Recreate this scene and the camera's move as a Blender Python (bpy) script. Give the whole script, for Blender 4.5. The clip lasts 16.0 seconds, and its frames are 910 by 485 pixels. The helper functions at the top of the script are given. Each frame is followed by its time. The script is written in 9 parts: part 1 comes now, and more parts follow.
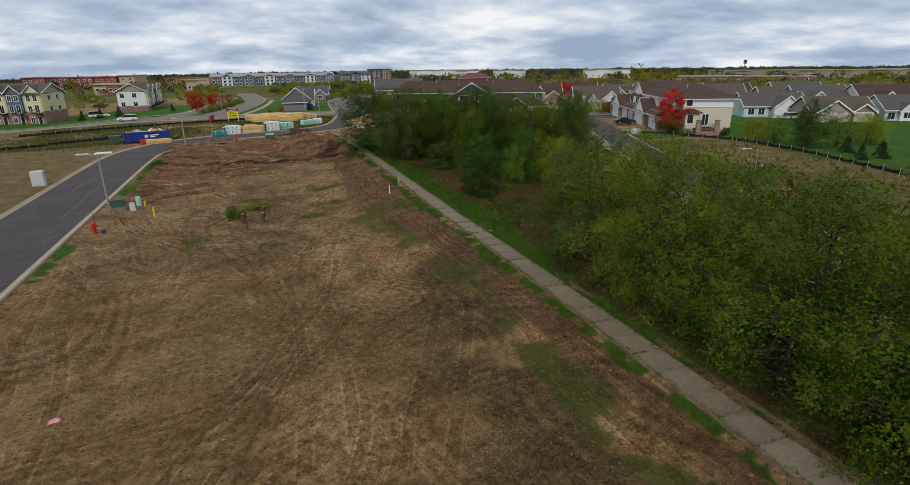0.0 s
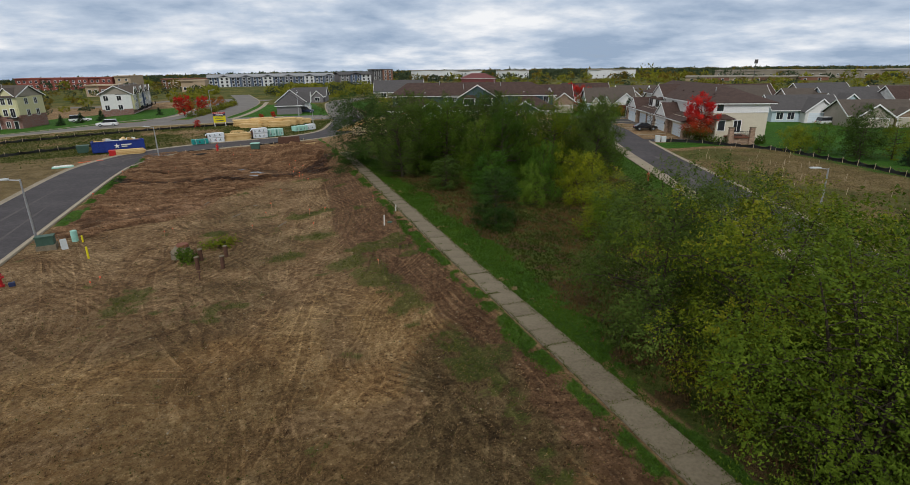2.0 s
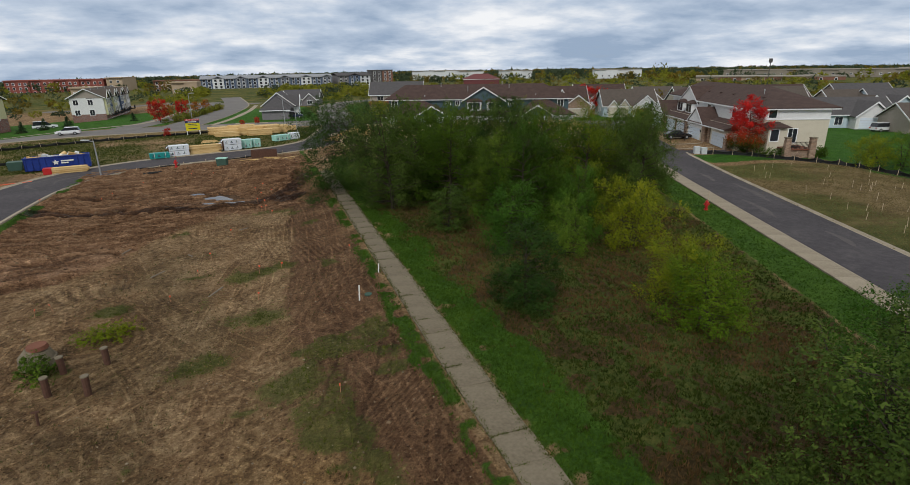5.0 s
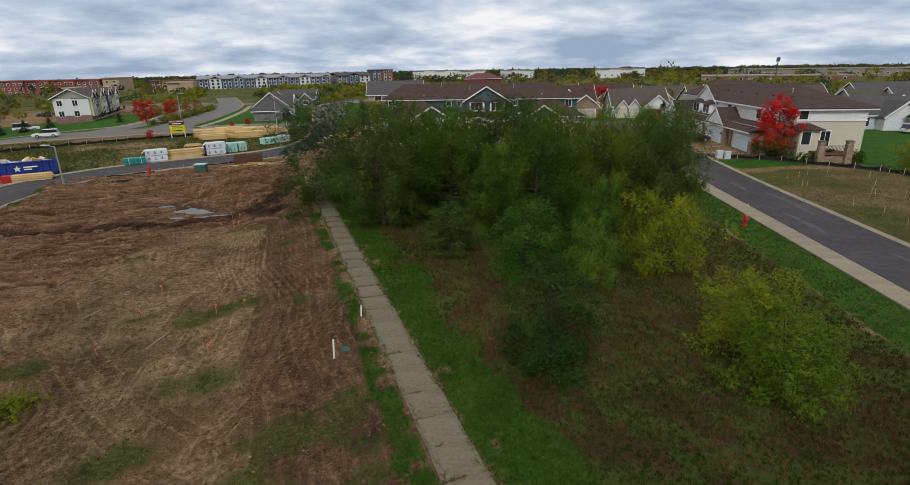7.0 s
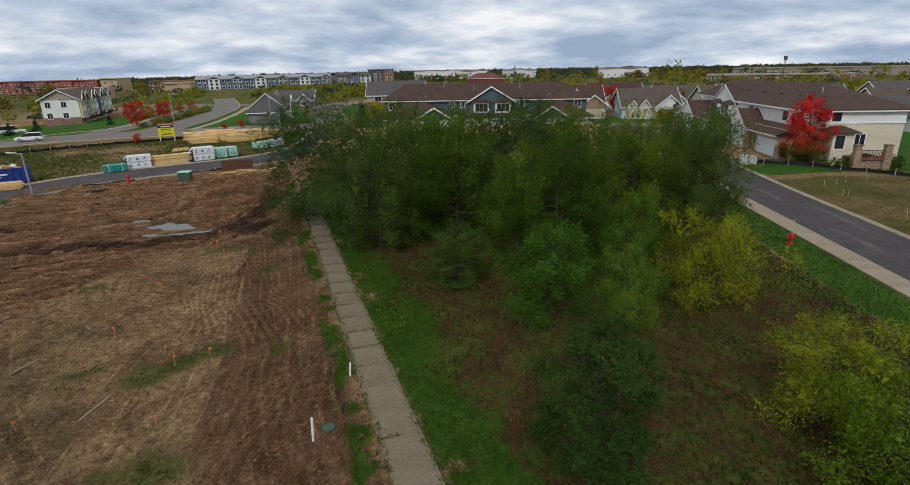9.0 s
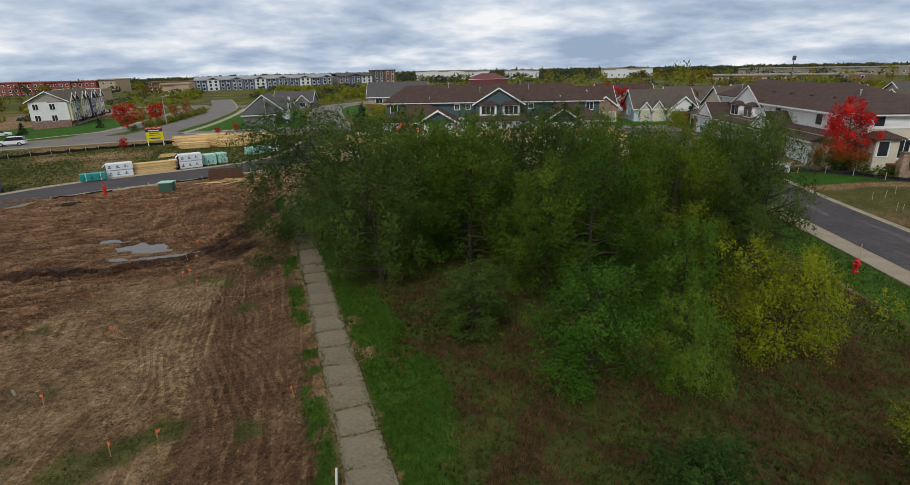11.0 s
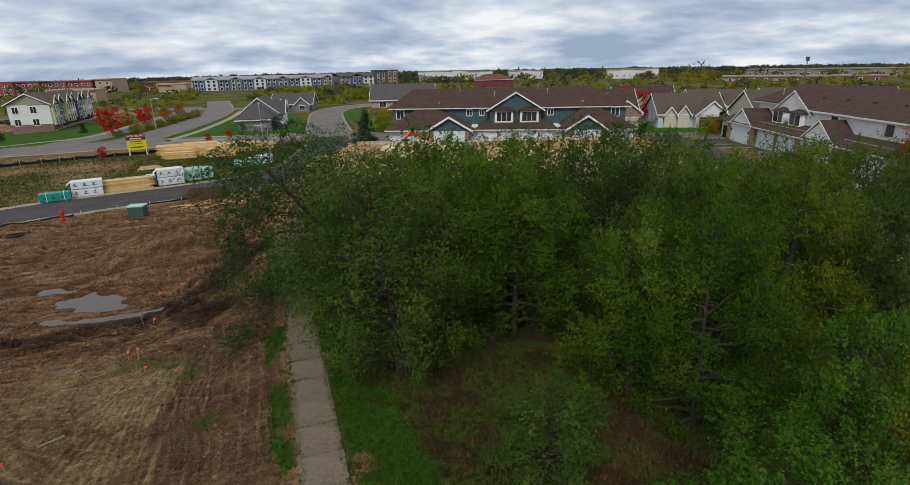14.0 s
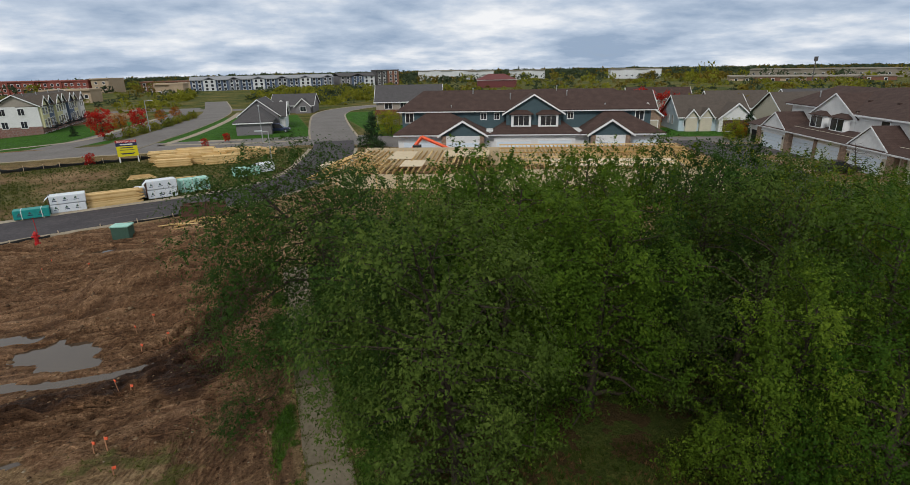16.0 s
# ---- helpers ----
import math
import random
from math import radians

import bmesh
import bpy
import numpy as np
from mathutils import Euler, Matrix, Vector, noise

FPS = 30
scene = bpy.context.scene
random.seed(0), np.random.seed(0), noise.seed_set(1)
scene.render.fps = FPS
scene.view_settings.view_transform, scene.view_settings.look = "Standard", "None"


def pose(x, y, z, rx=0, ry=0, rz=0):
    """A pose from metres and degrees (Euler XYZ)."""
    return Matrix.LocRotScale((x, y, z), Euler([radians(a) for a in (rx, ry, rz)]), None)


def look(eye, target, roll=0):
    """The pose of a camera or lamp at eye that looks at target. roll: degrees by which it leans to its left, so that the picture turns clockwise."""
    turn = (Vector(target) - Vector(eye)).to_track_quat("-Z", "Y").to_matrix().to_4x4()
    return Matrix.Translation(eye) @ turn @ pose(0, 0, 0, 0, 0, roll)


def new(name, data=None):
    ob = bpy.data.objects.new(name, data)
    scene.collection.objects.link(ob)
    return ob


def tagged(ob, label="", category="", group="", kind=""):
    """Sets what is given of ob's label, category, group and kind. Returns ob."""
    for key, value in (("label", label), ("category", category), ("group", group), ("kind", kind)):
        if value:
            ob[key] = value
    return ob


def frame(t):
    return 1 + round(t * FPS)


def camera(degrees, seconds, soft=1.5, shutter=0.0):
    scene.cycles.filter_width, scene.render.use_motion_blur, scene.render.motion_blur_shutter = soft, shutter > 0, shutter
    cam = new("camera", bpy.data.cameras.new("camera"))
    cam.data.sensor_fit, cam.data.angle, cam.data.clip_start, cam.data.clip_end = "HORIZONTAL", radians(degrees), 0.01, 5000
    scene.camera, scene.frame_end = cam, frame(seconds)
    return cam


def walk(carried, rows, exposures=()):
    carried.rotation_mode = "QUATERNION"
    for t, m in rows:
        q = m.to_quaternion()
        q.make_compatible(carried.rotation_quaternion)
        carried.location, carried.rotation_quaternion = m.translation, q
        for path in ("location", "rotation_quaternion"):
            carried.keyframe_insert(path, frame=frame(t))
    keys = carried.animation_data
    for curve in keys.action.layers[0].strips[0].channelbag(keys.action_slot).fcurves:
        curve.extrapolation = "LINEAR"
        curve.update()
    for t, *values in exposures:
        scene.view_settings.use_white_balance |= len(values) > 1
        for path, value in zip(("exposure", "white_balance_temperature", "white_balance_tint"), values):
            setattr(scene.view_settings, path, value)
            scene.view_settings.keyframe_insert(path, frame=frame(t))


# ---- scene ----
cam = camera(82.1, 16.0, soft=0.8)
METRES, EYE, TILT, LEAN, TURN = 57.8, 12.2, 0.0, 0.0, -20.1
ROWS = [
    (0.0, 0.0, 0.0, 0.0, -0.21, -18.66, 0.63),
    (0.5, -0.0026, 0.0419, 0.0014, -0.17, -18.66, 0.63),
    (1.0, -0.0057, 0.0856, 0.0024, -0.13, -18.66, 0.68),
    (1.5, -0.0084, 0.1304, 0.0032, -0.09, -18.67, 0.66),
    (2.0, -0.0098, 0.1756, 0.004, -0.02, -18.67, 0.68),
    (2.5, -0.0111, 0.2203, 0.0047, 0.01, -18.67, 0.72),
    (3.0, -0.0127, 0.2655, 0.0051, 0.02, -18.68, 0.72),
    (3.5, -0.0141, 0.3089, 0.0044, 0.04, -18.65, 0.75),
    (4.0, -0.0153, 0.3504, 0.0038, 0.05, -18.63, 0.78),
    (6.5, -0.0171, 0.5164, -0.0024, 0.24, -18.62, 0.94),
    (7.0, -0.0175, 0.5405, -0.0044, 0.24, -18.62, 0.93),
    (7.5, -0.0189, 0.5631, -0.0059, 0.25, -18.62, 0.97),
    (8.0, -0.0213, 0.5859, -0.0061, 0.29, -18.63, 1.02),
    (8.5, -0.0233, 0.6094, -0.006, 0.3, -18.65, 1.06),
    (9.0, -0.0253, 0.6329, -0.0062, 0.36, -18.64, 1.07),
    (11.5, -0.0412, 0.7549, -0.0068, 0.54, -18.59, 1.12),
    (12.0, -0.0461, 0.7798, -0.0063, 0.56, -18.59, 1.11),
    (12.5, -0.0513, 0.8053, -0.0058, 0.6, -18.58, 1.08),
    (13.0, -0.057, 0.8313, -0.0048, 0.61, -18.58, 1.04),
    (13.5, -0.0635, 0.8581, -0.0033, 0.65, -18.58, 1.02),
    (14.0, -0.071, 0.885, -0.0003, 0.64, -18.61, 0.99),
    (14.5, -0.0799, 0.9116, 0.0014, 0.63, -18.62, 0.99),
    (15.0, -0.0902, 0.9371, 0.0025, 0.59, -18.63, 0.97),
    (15.5, -0.1012, 0.9626, 0.0036, 0.55, -18.64, 0.97),
    (16.0, -0.1118, 0.9861, 0.0024, 0.51, -18.65, 0.96),
]
walk(cam, [(t, pose(0, 0, EYE, TILT, LEAN, TURN) @ pose(METRES * x, METRES * y, METRES * z, 90 + pitch, roll, yaw)) for t, x, y, z, yaw, pitch, roll in ROWS])

# ---------- world, sun ----------
world = bpy.data.worlds.new("overcast_sky")
scene.world = world
world.use_nodes = True
wn, wl = world.node_tree.nodes, world.node_tree.links
wn.clear()
SUN_AZ, SUN_EL = 215.0, 42.0


def wnode(kind, **kw):
    nd = wn.new(kind)
    for k, v in kw.items():
        nd.inputs[k].default_value = v
    return nd


def wmath(op, a, b=0.0):
    nd = wn.new("ShaderNodeMath")
    nd.operation = op
    for i, v in enumerate((a, b)):
        if isinstance(v, (int, float)):
            nd.inputs[i].default_value = v
        else:
            wl.new(v, nd.inputs[i])
    return nd.outputs[0]


sky = wn.new("ShaderNodeTexSky")
sky.sky_type = "NISHITA"
sky.sun_disc = False
sky.sun_elevation = radians(SUN_EL)
sky.sun_rotation = radians(SUN_AZ)
coords = wn.new("ShaderNodeTexCoord")
sep = wn.new("ShaderNodeSeparateXYZ")
wl.new(coords.outputs["Generated"], sep.inputs[0])
zc = wmath("MAXIMUM", wmath("ADD", sep.outputs["Z"], 0.2), 0.05)
comb = wn.new("ShaderNodeCombineXYZ")
wl.new(wmath("DIVIDE", sep.outputs["X"], zc), comb.inputs[0])
wl.new(wmath("DIVIDE", sep.outputs["Y"], zc), comb.inputs[1])
cloud_big = wnode("ShaderNodeTexNoise", Scale=0.95, Detail=9.0, Roughness=0.56, Distortion=0.0)
cloud_small = wnode("ShaderNodeTexNoise", Scale=3.0, Detail=5.0, Roughness=0.55, Distortion=0.0)
for nd in (cloud_big, cloud_small):
    wl.new(comb.outputs[0], nd.inputs["Vector"])
cover = wmath("ADD", wmath("MULTIPLY", cloud_big.outputs["Fac"], 0.8), wmath("MULTIPLY", cloud_small.outputs["Fac"], 0.2))
ramp = wn.new("ShaderNodeValToRGB")
stops = ramp.color_ramp.elements
stops[0].position, stops[0].color = 0.39, (0.33, 0.43, 0.58, 1)
stops[1].position, stops[1].color = 0.61, (0.94, 0.955, 0.98, 1)
mid = stops.new(0.49)
mid.color = (0.53, 0.62, 0.75, 1)
wl.new(cover, ramp.inputs[0])
gap = wn.new("ShaderNodeValToRGB")
gap.color_ramp.elements[0].position, gap.color_ramp.elements[0].color = 0.24, (0.8, 0.8, 0.8, 1)
gap.color_ramp.elements[1].position, gap.color_ramp.elements[1].color = 0.36, (1, 1, 1, 1)
wl.new(cover, gap.inputs[0])
sky_bg, cloud_bg, mix_bg, out_bg = wn.new("ShaderNodeBackground"), wn.new("ShaderNodeBackground"), wn.new("ShaderNodeMixShader"), wn.new("ShaderNodeOutputWorld")
wl.new(sky.outputs[0], sky_bg.inputs[0])
sky_bg.inputs[1].default_value = 0.08
overhead = wn.new("ShaderNodeMix")
overhead.data_type = "RGBA"
wl.new(wmath("MINIMUM", wmath("MULTIPLY", wmath("MAXIMUM", wmath("SUBTRACT", sep.outputs["Z"], 0.14), 0.0), 3.0), 0.75), overhead.inputs[0])
wl.new(ramp.outputs[0], overhead.inputs[6])
overhead.inputs[7].default_value = (0.695, 0.70, 0.675, 1)
wl.new(overhead.outputs[2], cloud_bg.inputs[0])
cloud_bg.inputs[1].default_value = 0.95
wl.new(gap.outputs[0], mix_bg.inputs[0])
wl.new(sky_bg.outputs[0], mix_bg.inputs[1])
wl.new(cloud_bg.outputs[0], mix_bg.inputs[2])
wl.new(mix_bg.outputs[0], out_bg.inputs[0])

sun = new("sun", bpy.data.lights.new("sun", "SUN"))
sun.data.energy, sun.data.angle, sun.data.color = 1.7, radians(14), (0.98, 0.955, 0.91)
az, el = radians(SUN_AZ), radians(SUN_EL)
sun.matrix_world = look((math.sin(az) * math.cos(el) * 100, math.cos(az) * math.cos(el) * 100, math.sin(el) * 100), (0, 0, 0))


# ---------- materials ----------
def material(name, colors, rough=0.85, scale=4.0, metal=0.0, bump=0.0, bump_scale=None, island=0.0, stretch=(1, 1, 1), ob_random=0.0, spec=0.3, coord="Object"):
    """Principled surface; colours mixed by noise at two scales, with bump and variation by island and object."""
    mat = bpy.data.materials.new(name)
    mat.use_nodes = True
    nt = mat.node_tree
    nodes, links = nt.nodes, nt.links
    bsdf = nodes["Principled BSDF"]
    bsdf.inputs["Roughness"].default_value = rough
    bsdf.inputs["Metallic"].default_value = metal
    bsdf.inputs["Specular IOR Level"].default_value = spec
    tc = nodes.new("ShaderNodeTexCoord")
    mp = nodes.new("ShaderNodeMapping")
    mp.inputs["Scale"].default_value = stretch
    links.new(tc.outputs[coord], mp.inputs[0])
    big, small = nodes.new("ShaderNodeTexNoise"), nodes.new("ShaderNodeTexNoise")
    big.inputs["Scale"].default_value, small.inputs["Scale"].default_value = scale, scale * 9
    big.inputs["Detail"].default_value = small.inputs["Detail"].default_value = 4
    for nd in (big, small):
        links.new(mp.outputs[0], nd.inputs["Vector"])
    blend = nodes.new("ShaderNodeMath")
    blend.operation = "MULTIPLY_ADD"
    links.new(small.outputs["Fac"], blend.inputs[0])
    blend.inputs[1].default_value = 0.5
    half = nodes.new("ShaderNodeMath")
    half.operation = "MULTIPLY"
    half.inputs[1].default_value = 0.5
    links.new(big.outputs["Fac"], half.inputs[0])
    links.new(half.outputs[0], blend.inputs[2])
    fac = blend.outputs[0]
    if island or ob_random:
        src = nodes.new("ShaderNodeNewGeometry").outputs["Random Per Island"] if island else nodes.new("ShaderNodeObjectInfo").outputs["Random"]
        add = nodes.new("ShaderNodeMath")
        add.operation = "MULTIPLY_ADD"
        links.new(src, add.inputs[0])
        amount = island or ob_random
        add.inputs[1].default_value = amount
        sub = nodes.new("ShaderNodeMath")
        sub.operation = "SUBTRACT"
        links.new(fac, sub.inputs[0])
        sub.inputs[1].default_value = amount / 2
        links.new(sub.outputs[0], add.inputs[2])
        fac = add.outputs[0]
    cr = nodes.new("ShaderNodeValToRGB")
    els = cr.color_ramp.elements
    els[0].position, els[1].position = 0.3, 0.7
    els[0].color, els[1].color = (*colors[0], 1), (*colors[-1], 1)
    for i, c in enumerate(colors[1:-1]):
        els.new(0.3 + 0.4 * (i + 1) / (len(colors) - 1)).color = (*c, 1)
    links.new(fac, cr.inputs[0])
    links.new(cr.outputs[0], bsdf.inputs["Base Color"])
    if bump:
        bn = nodes.new("ShaderNodeTexNoise")
        bn.inputs["Scale"].default_value = bump_scale or scale * 12
        bn.inputs["Detail"].default_value = 5
        links.new(mp.outputs[0], bn.inputs["Vector"])
        bp = nodes.new("ShaderNodeBump")
        bp.inputs["Strength"].default_value = bump
        bp.inputs["Distance"].default_value = 0.05
        links.new(bn.outputs["Fac"], bp.inputs["Height"])
        links.new(bp.outputs[0], bsdf.inputs["Normal"])
    return mat


def striped(name, colors, pitch, depth=0.5, axis="Z", rough=0.7, dark=0.75, scale=1.5):
    """A surface of courses (lap siding, shingles, brick rows): bump and thin dark joints every pitch metres."""
    mat = material(name, colors, rough=rough, scale=scale)
    nt = mat.node_tree
    nodes, links = nt.nodes, nt.links
    bsdf = nodes["Principled BSDF"]
    tc = nodes.new("ShaderNodeTexCoord")
    sp = nodes.new("ShaderNodeSeparateXYZ")
    links.new(tc.outputs["Object"], sp.inputs[0])
    mul = nodes.new("ShaderNodeMath")
    mul.operation = "MULTIPLY"
    links.new(sp.outputs[axis], mul.inputs[0])
    mul.inputs[1].default_value = 1 / pitch
    fr = nodes.new("ShaderNodeMath")
    fr.operation = "FRACT"
    links.new(mul.outputs[0], fr.inputs[0])
    bp = nodes.new("ShaderNodeBump")
    bp.inputs["Strength"].default_value = depth
    bp.inputs["Distance"].default_value = pitch * 0.15
    bp.invert = True
    links.new(fr.outputs[0], bp.inputs["Height"])
    links.new(bp.outputs[0], bsdf.inputs["Normal"])
    cr = nodes.new("ShaderNodeValToRGB")
    cr.color_ramp.elements[0].position, cr.color_ramp.elements[0].color = 0.0, (dark, dark, dark, 1)
    cr.color_ramp.elements[1].position, cr.color_ramp.elements[1].color = 0.14, (1, 1, 1, 1)
    links.new(fr.outputs[0], cr.inputs[0])
    base = bsdf.inputs["Base Color"].links[0].from_socket
    mx = nodes.new("ShaderNodeMix")
    mx.data_type, mx.blend_type = "RGBA", "MULTIPLY"
    mx.inputs[0].default_value = 1
    links.new(base, mx.inputs[6])
    links.new(cr.outputs[0], mx.inputs[7])
    links.new(mx.outputs[2], bsdf.inputs["Base Color"])
    return mat


def masonry(name, c1, c2, mortar, width, row, scale=1.0):
    mat = bpy.data.materials.new(name)
    mat.use_nodes = True
    nodes, links = mat.node_tree.nodes, mat.node_tree.links
    bsdf = nodes["Principled BSDF"]
    bsdf.inputs["Roughness"].default_value = 0.9
    tc = nodes.new("ShaderNodeTexCoord")
    sp, cb = nodes.new("ShaderNodeSeparateXYZ"), nodes.new("ShaderNodeCombineXYZ")
    links.new(tc.outputs["Object"], sp.inputs[0])
    add = nodes.new("ShaderNodeMath")
    links.new(sp.outputs["X"], add.inputs[0])
    links.new(sp.outputs["Y"], add.inputs[1])
    links.new(add.outputs[0], cb.inputs[0])
    links.new(sp.outputs["Z"], cb.inputs[1])
    bk = nodes.new("ShaderNodeTexBrick")
    for key, val in (("Color1", (*c1, 1)), ("Color2", (*c2, 1)), ("Mortar", (*mortar, 1)), ("Scale", scale), ("Mortar Size", 0.012), ("Brick Width", width), ("Row Height", row)):
        bk.inputs[key].default_value = val
    links.new(cb.outputs[0], bk.inputs["Vector"])
    ns = nodes.new("ShaderNodeTexNoise")
    ns.inputs["Scale"].default_value = 3
    links.new(tc.outputs["Object"], ns.inputs["Vector"])
    mx = nodes.new("ShaderNodeMix")
    mx.data_type, mx.blend_type = "RGBA", "OVERLAY"
    mx.inputs[0].default_value = 0.5
    links.new(bk.outputs["Color"], mx.inputs[6])
    links.new(ns.outputs["Fac"], mx.inputs[7])
    links.new(mx.outputs[2], bsdf.inputs["Base Color"])
    bp = nodes.new("ShaderNodeBump")
    bp.inputs["Distance"].default_value = 0.02
    bp.invert = True
    links.new(bk.outputs["Fac"], bp.inputs["Height"])
    links.new(bp.outputs[0], bsdf.inputs["Normal"])
    return mat


def leafy(name, dark, mid_color, light, hues=(0.475, 0.515)):
    """Leaves: colour by island and by tree, some light let through."""
    mat = material(name, (dark, mid_color, light), rough=0.55, scale=0.42, island=0.1, spec=0.05)
    nodes, links = mat.node_tree.nodes, mat.node_tree.links
    bsdf = nodes["Principled BSDF"]
    base = bsdf.inputs["Base Color"].links[0].from_socket
    info = nodes.new("ShaderNodeObjectInfo")
    hsv = nodes.new("ShaderNodeHueSaturation")
    rng = nodes.new("ShaderNodeMapRange")
    links.new(info.outputs["Random"], rng.inputs[0])
    rng.inputs[3].default_value, rng.inputs[4].default_value = hues
    links.new(rng.outputs[0], hsv.inputs["Hue"])
    val = nodes.new("ShaderNodeMapRange")
    links.new(info.outputs["Random"], val.inputs[0])
    val.inputs[3].default_value, val.inputs[4].default_value = 1.28, 0.72
    links.new(val.outputs[0], hsv.inputs["Value"])
    links.new(base, hsv.inputs["Color"])
    links.new(hsv.outputs[0], bsdf.inputs["Base Color"])
    tr = nodes.new("ShaderNodeBsdfTranslucent")
    links.new(hsv.outputs[0], tr.inputs[0])
    ms = nodes.new("ShaderNodeMixShader")
    ms.inputs[0].default_value = 0.3
    links.new(bsdf.outputs[0], ms.inputs[1])
    links.new(tr.outputs[0], ms.inputs[2])
    links.new(ms.outputs[0], nodes["Material Output"].inputs[0])
    return mat


M = {}
M["asphalt"] = material("asphalt", ((0.037, 0.033, 0.037), (0.053, 0.047, 0.052), (0.08, 0.072, 0.074)), rough=0.9, scale=0.25, bump=0.2, bump_scale=40)
M["old_asphalt"] = material("old_asphalt", ((0.11, 0.10, 0.095), (0.15, 0.138, 0.13), (0.19, 0.178, 0.168)), rough=0.9, scale=0.2, bump=0.15, bump_scale=30)
M["concrete"] = material("concrete", ((0.112, 0.090, 0.060), (0.162, 0.134, 0.093), (0.208, 0.176, 0.126)), rough=0.92, scale=0.9, bump=0.25, bump_scale=30, ob_random=0.1)
M["pale_concrete"] = material("pale_concrete", ((0.20, 0.166, 0.118), (0.27, 0.228, 0.168), (0.33, 0.285, 0.215)), rough=0.92, scale=0.8, bump=0.2, bump_scale=30, ob_random=0.12)
M["kerb_concrete"] = material("kerb_concrete", ((0.25, 0.21, 0.15), (0.36, 0.31, 0.24)), rough=0.92, scale=0.6, bump=0.2)
M["white_trim"] = material("white_trim", ((0.68, 0.69, 0.70), (0.80, 0.80, 0.80)), rough=0.6, scale=1)
M["glass"] = material("glass", ((0.015, 0.018, 0.022), (0.03, 0.035, 0.045)), rough=0.08, scale=0.5, spec=0.8)
M["shingle_brown"] = striped("shingle_brown", ((0.042, 0.025, 0.021), (0.062, 0.038, 0.032), (0.085, 0.054, 0.046)), 0.16, depth=0.7, rough=0.95, dark=0.7, scale=1.2)
M["shingle_grey"] = striped("shingle_grey", ((0.062, 0.058, 0.060), (0.095, 0.09, 0.092)), 0.16, depth=0.7, rough=0.95, dark=0.75)
M["shingle_taupe"] = striped("shingle_taupe", ((0.068, 0.055, 0.046), (0.105, 0.086, 0.072)), 0.16, depth=0.7, rough=0.95, dark=0.75)
M["siding_teal"] = striped("siding_teal", ((0.05, 0.085, 0.10), (0.065, 0.105, 0.12)), 0.13)
M["siding_white"] = striped("siding_white", ((0.62, 0.62, 0.62), (0.74, 0.74, 0.73)), 0.13)
M["siding_cream"] = striped("siding_cream", ((0.52, 0.47, 0.37), (0.60, 0.55, 0.44)), 0.13)
M["siding_paleblue"] = striped("siding_paleblue", ((0.42, 0.52, 0.58), (0.50, 0.60, 0.66)), 0.13)
M["siding_tan"] = striped("siding_tan", ((0.30, 0.26, 0.22), (0.36, 0.32, 0.27)), 0.13)
M["siding_grey"] = striped("siding_grey", ((0.16, 0.15, 0.16), (0.20, 0.19, 0.20)), 0.13)
M["siding_navy"] = striped("siding_navy", ((0.07, 0.10, 0.17), (0.09, 0.13, 0.20)), 0.13)
M["siding_yellow"] = striped("siding_yellow", ((0.55, 0.52, 0.30), (0.62, 0.58, 0.36)), 0.13)
M["siding_maroon"] = striped("siding_maroon", ((0.12, 0.035, 0.035), (0.16, 0.05, 0.05)), 0.13)
M["garage_door"] = striped("garage_door", ((0.60, 0.68, 0.76), (0.70, 0.77, 0.84)), 0.52, depth=0.6, rough=0.5, dark=0.72)
M["brick_red"] = masonry("brick_red", (0.22, 0.07, 0.05), (0.30, 0.11, 0.08), (0.3, 0.27, 0.25), 0.22, 0.075)
M["stone_brown"] = masonry("stone_brown", (0.24, 0.15, 0.10), (0.36, 0.25, 0.18), (0.2, 0.17, 0.14), 0.45, 0.17)
M["bark"] = material("bark", ((0.03, 0.022, 0.015), (0.065, 0.05, 0.036)), rough=0.95, scale=3, bump=0.6, stretch=(3, 3, 0.6))
M["leaf_green"] = leafy("leaf_green", (0.026, 0.056, 0.006), (0.055, 0.108, 0.010), (0.12, 0.19, 0.018))
M["leaf_dark"] = leafy("leaf_dark", (0.020, 0.044, 0.009), (0.042, 0.082, 0.014), (0.086, 0.14, 0.026))
M["leaf_fresh"] = leafy("leaf_fresh", (0.034, 0.082, 0.010), (0.066, 0.142, 0.015), (0.13, 0.22, 0.025))
M["leaf_yellow"] = leafy("leaf_yellow", (0.085, 0.12, 0.007), (0.17, 0.21, 0.011), (0.29, 0.295, 0.017))
M["leaf_turning"] = leafy("leaf_turning", (0.035, 0.068, 0.006), (0.080, 0.126, 0.009), (0.20, 0.205, 0.014))
M["leaf_lime"] = leafy("leaf_lime", (0.055, 0.105, 0.007), (0.11, 0.18, 0.011), (0.20, 0.26, 0.018))
M["leaf_red"] = leafy("leaf_red", (0.19, 0.014, 0.008), (0.42, 0.024, 0.014), (0.60, 0.045, 0.022), (0.496, 0.502))
M["leaf_maple"] = leafy("leaf_maple", (0.19, 0.014, 0.008), (0.42, 0.024, 0.014), (0.60, 0.045, 0.022), (0.496, 0.502))


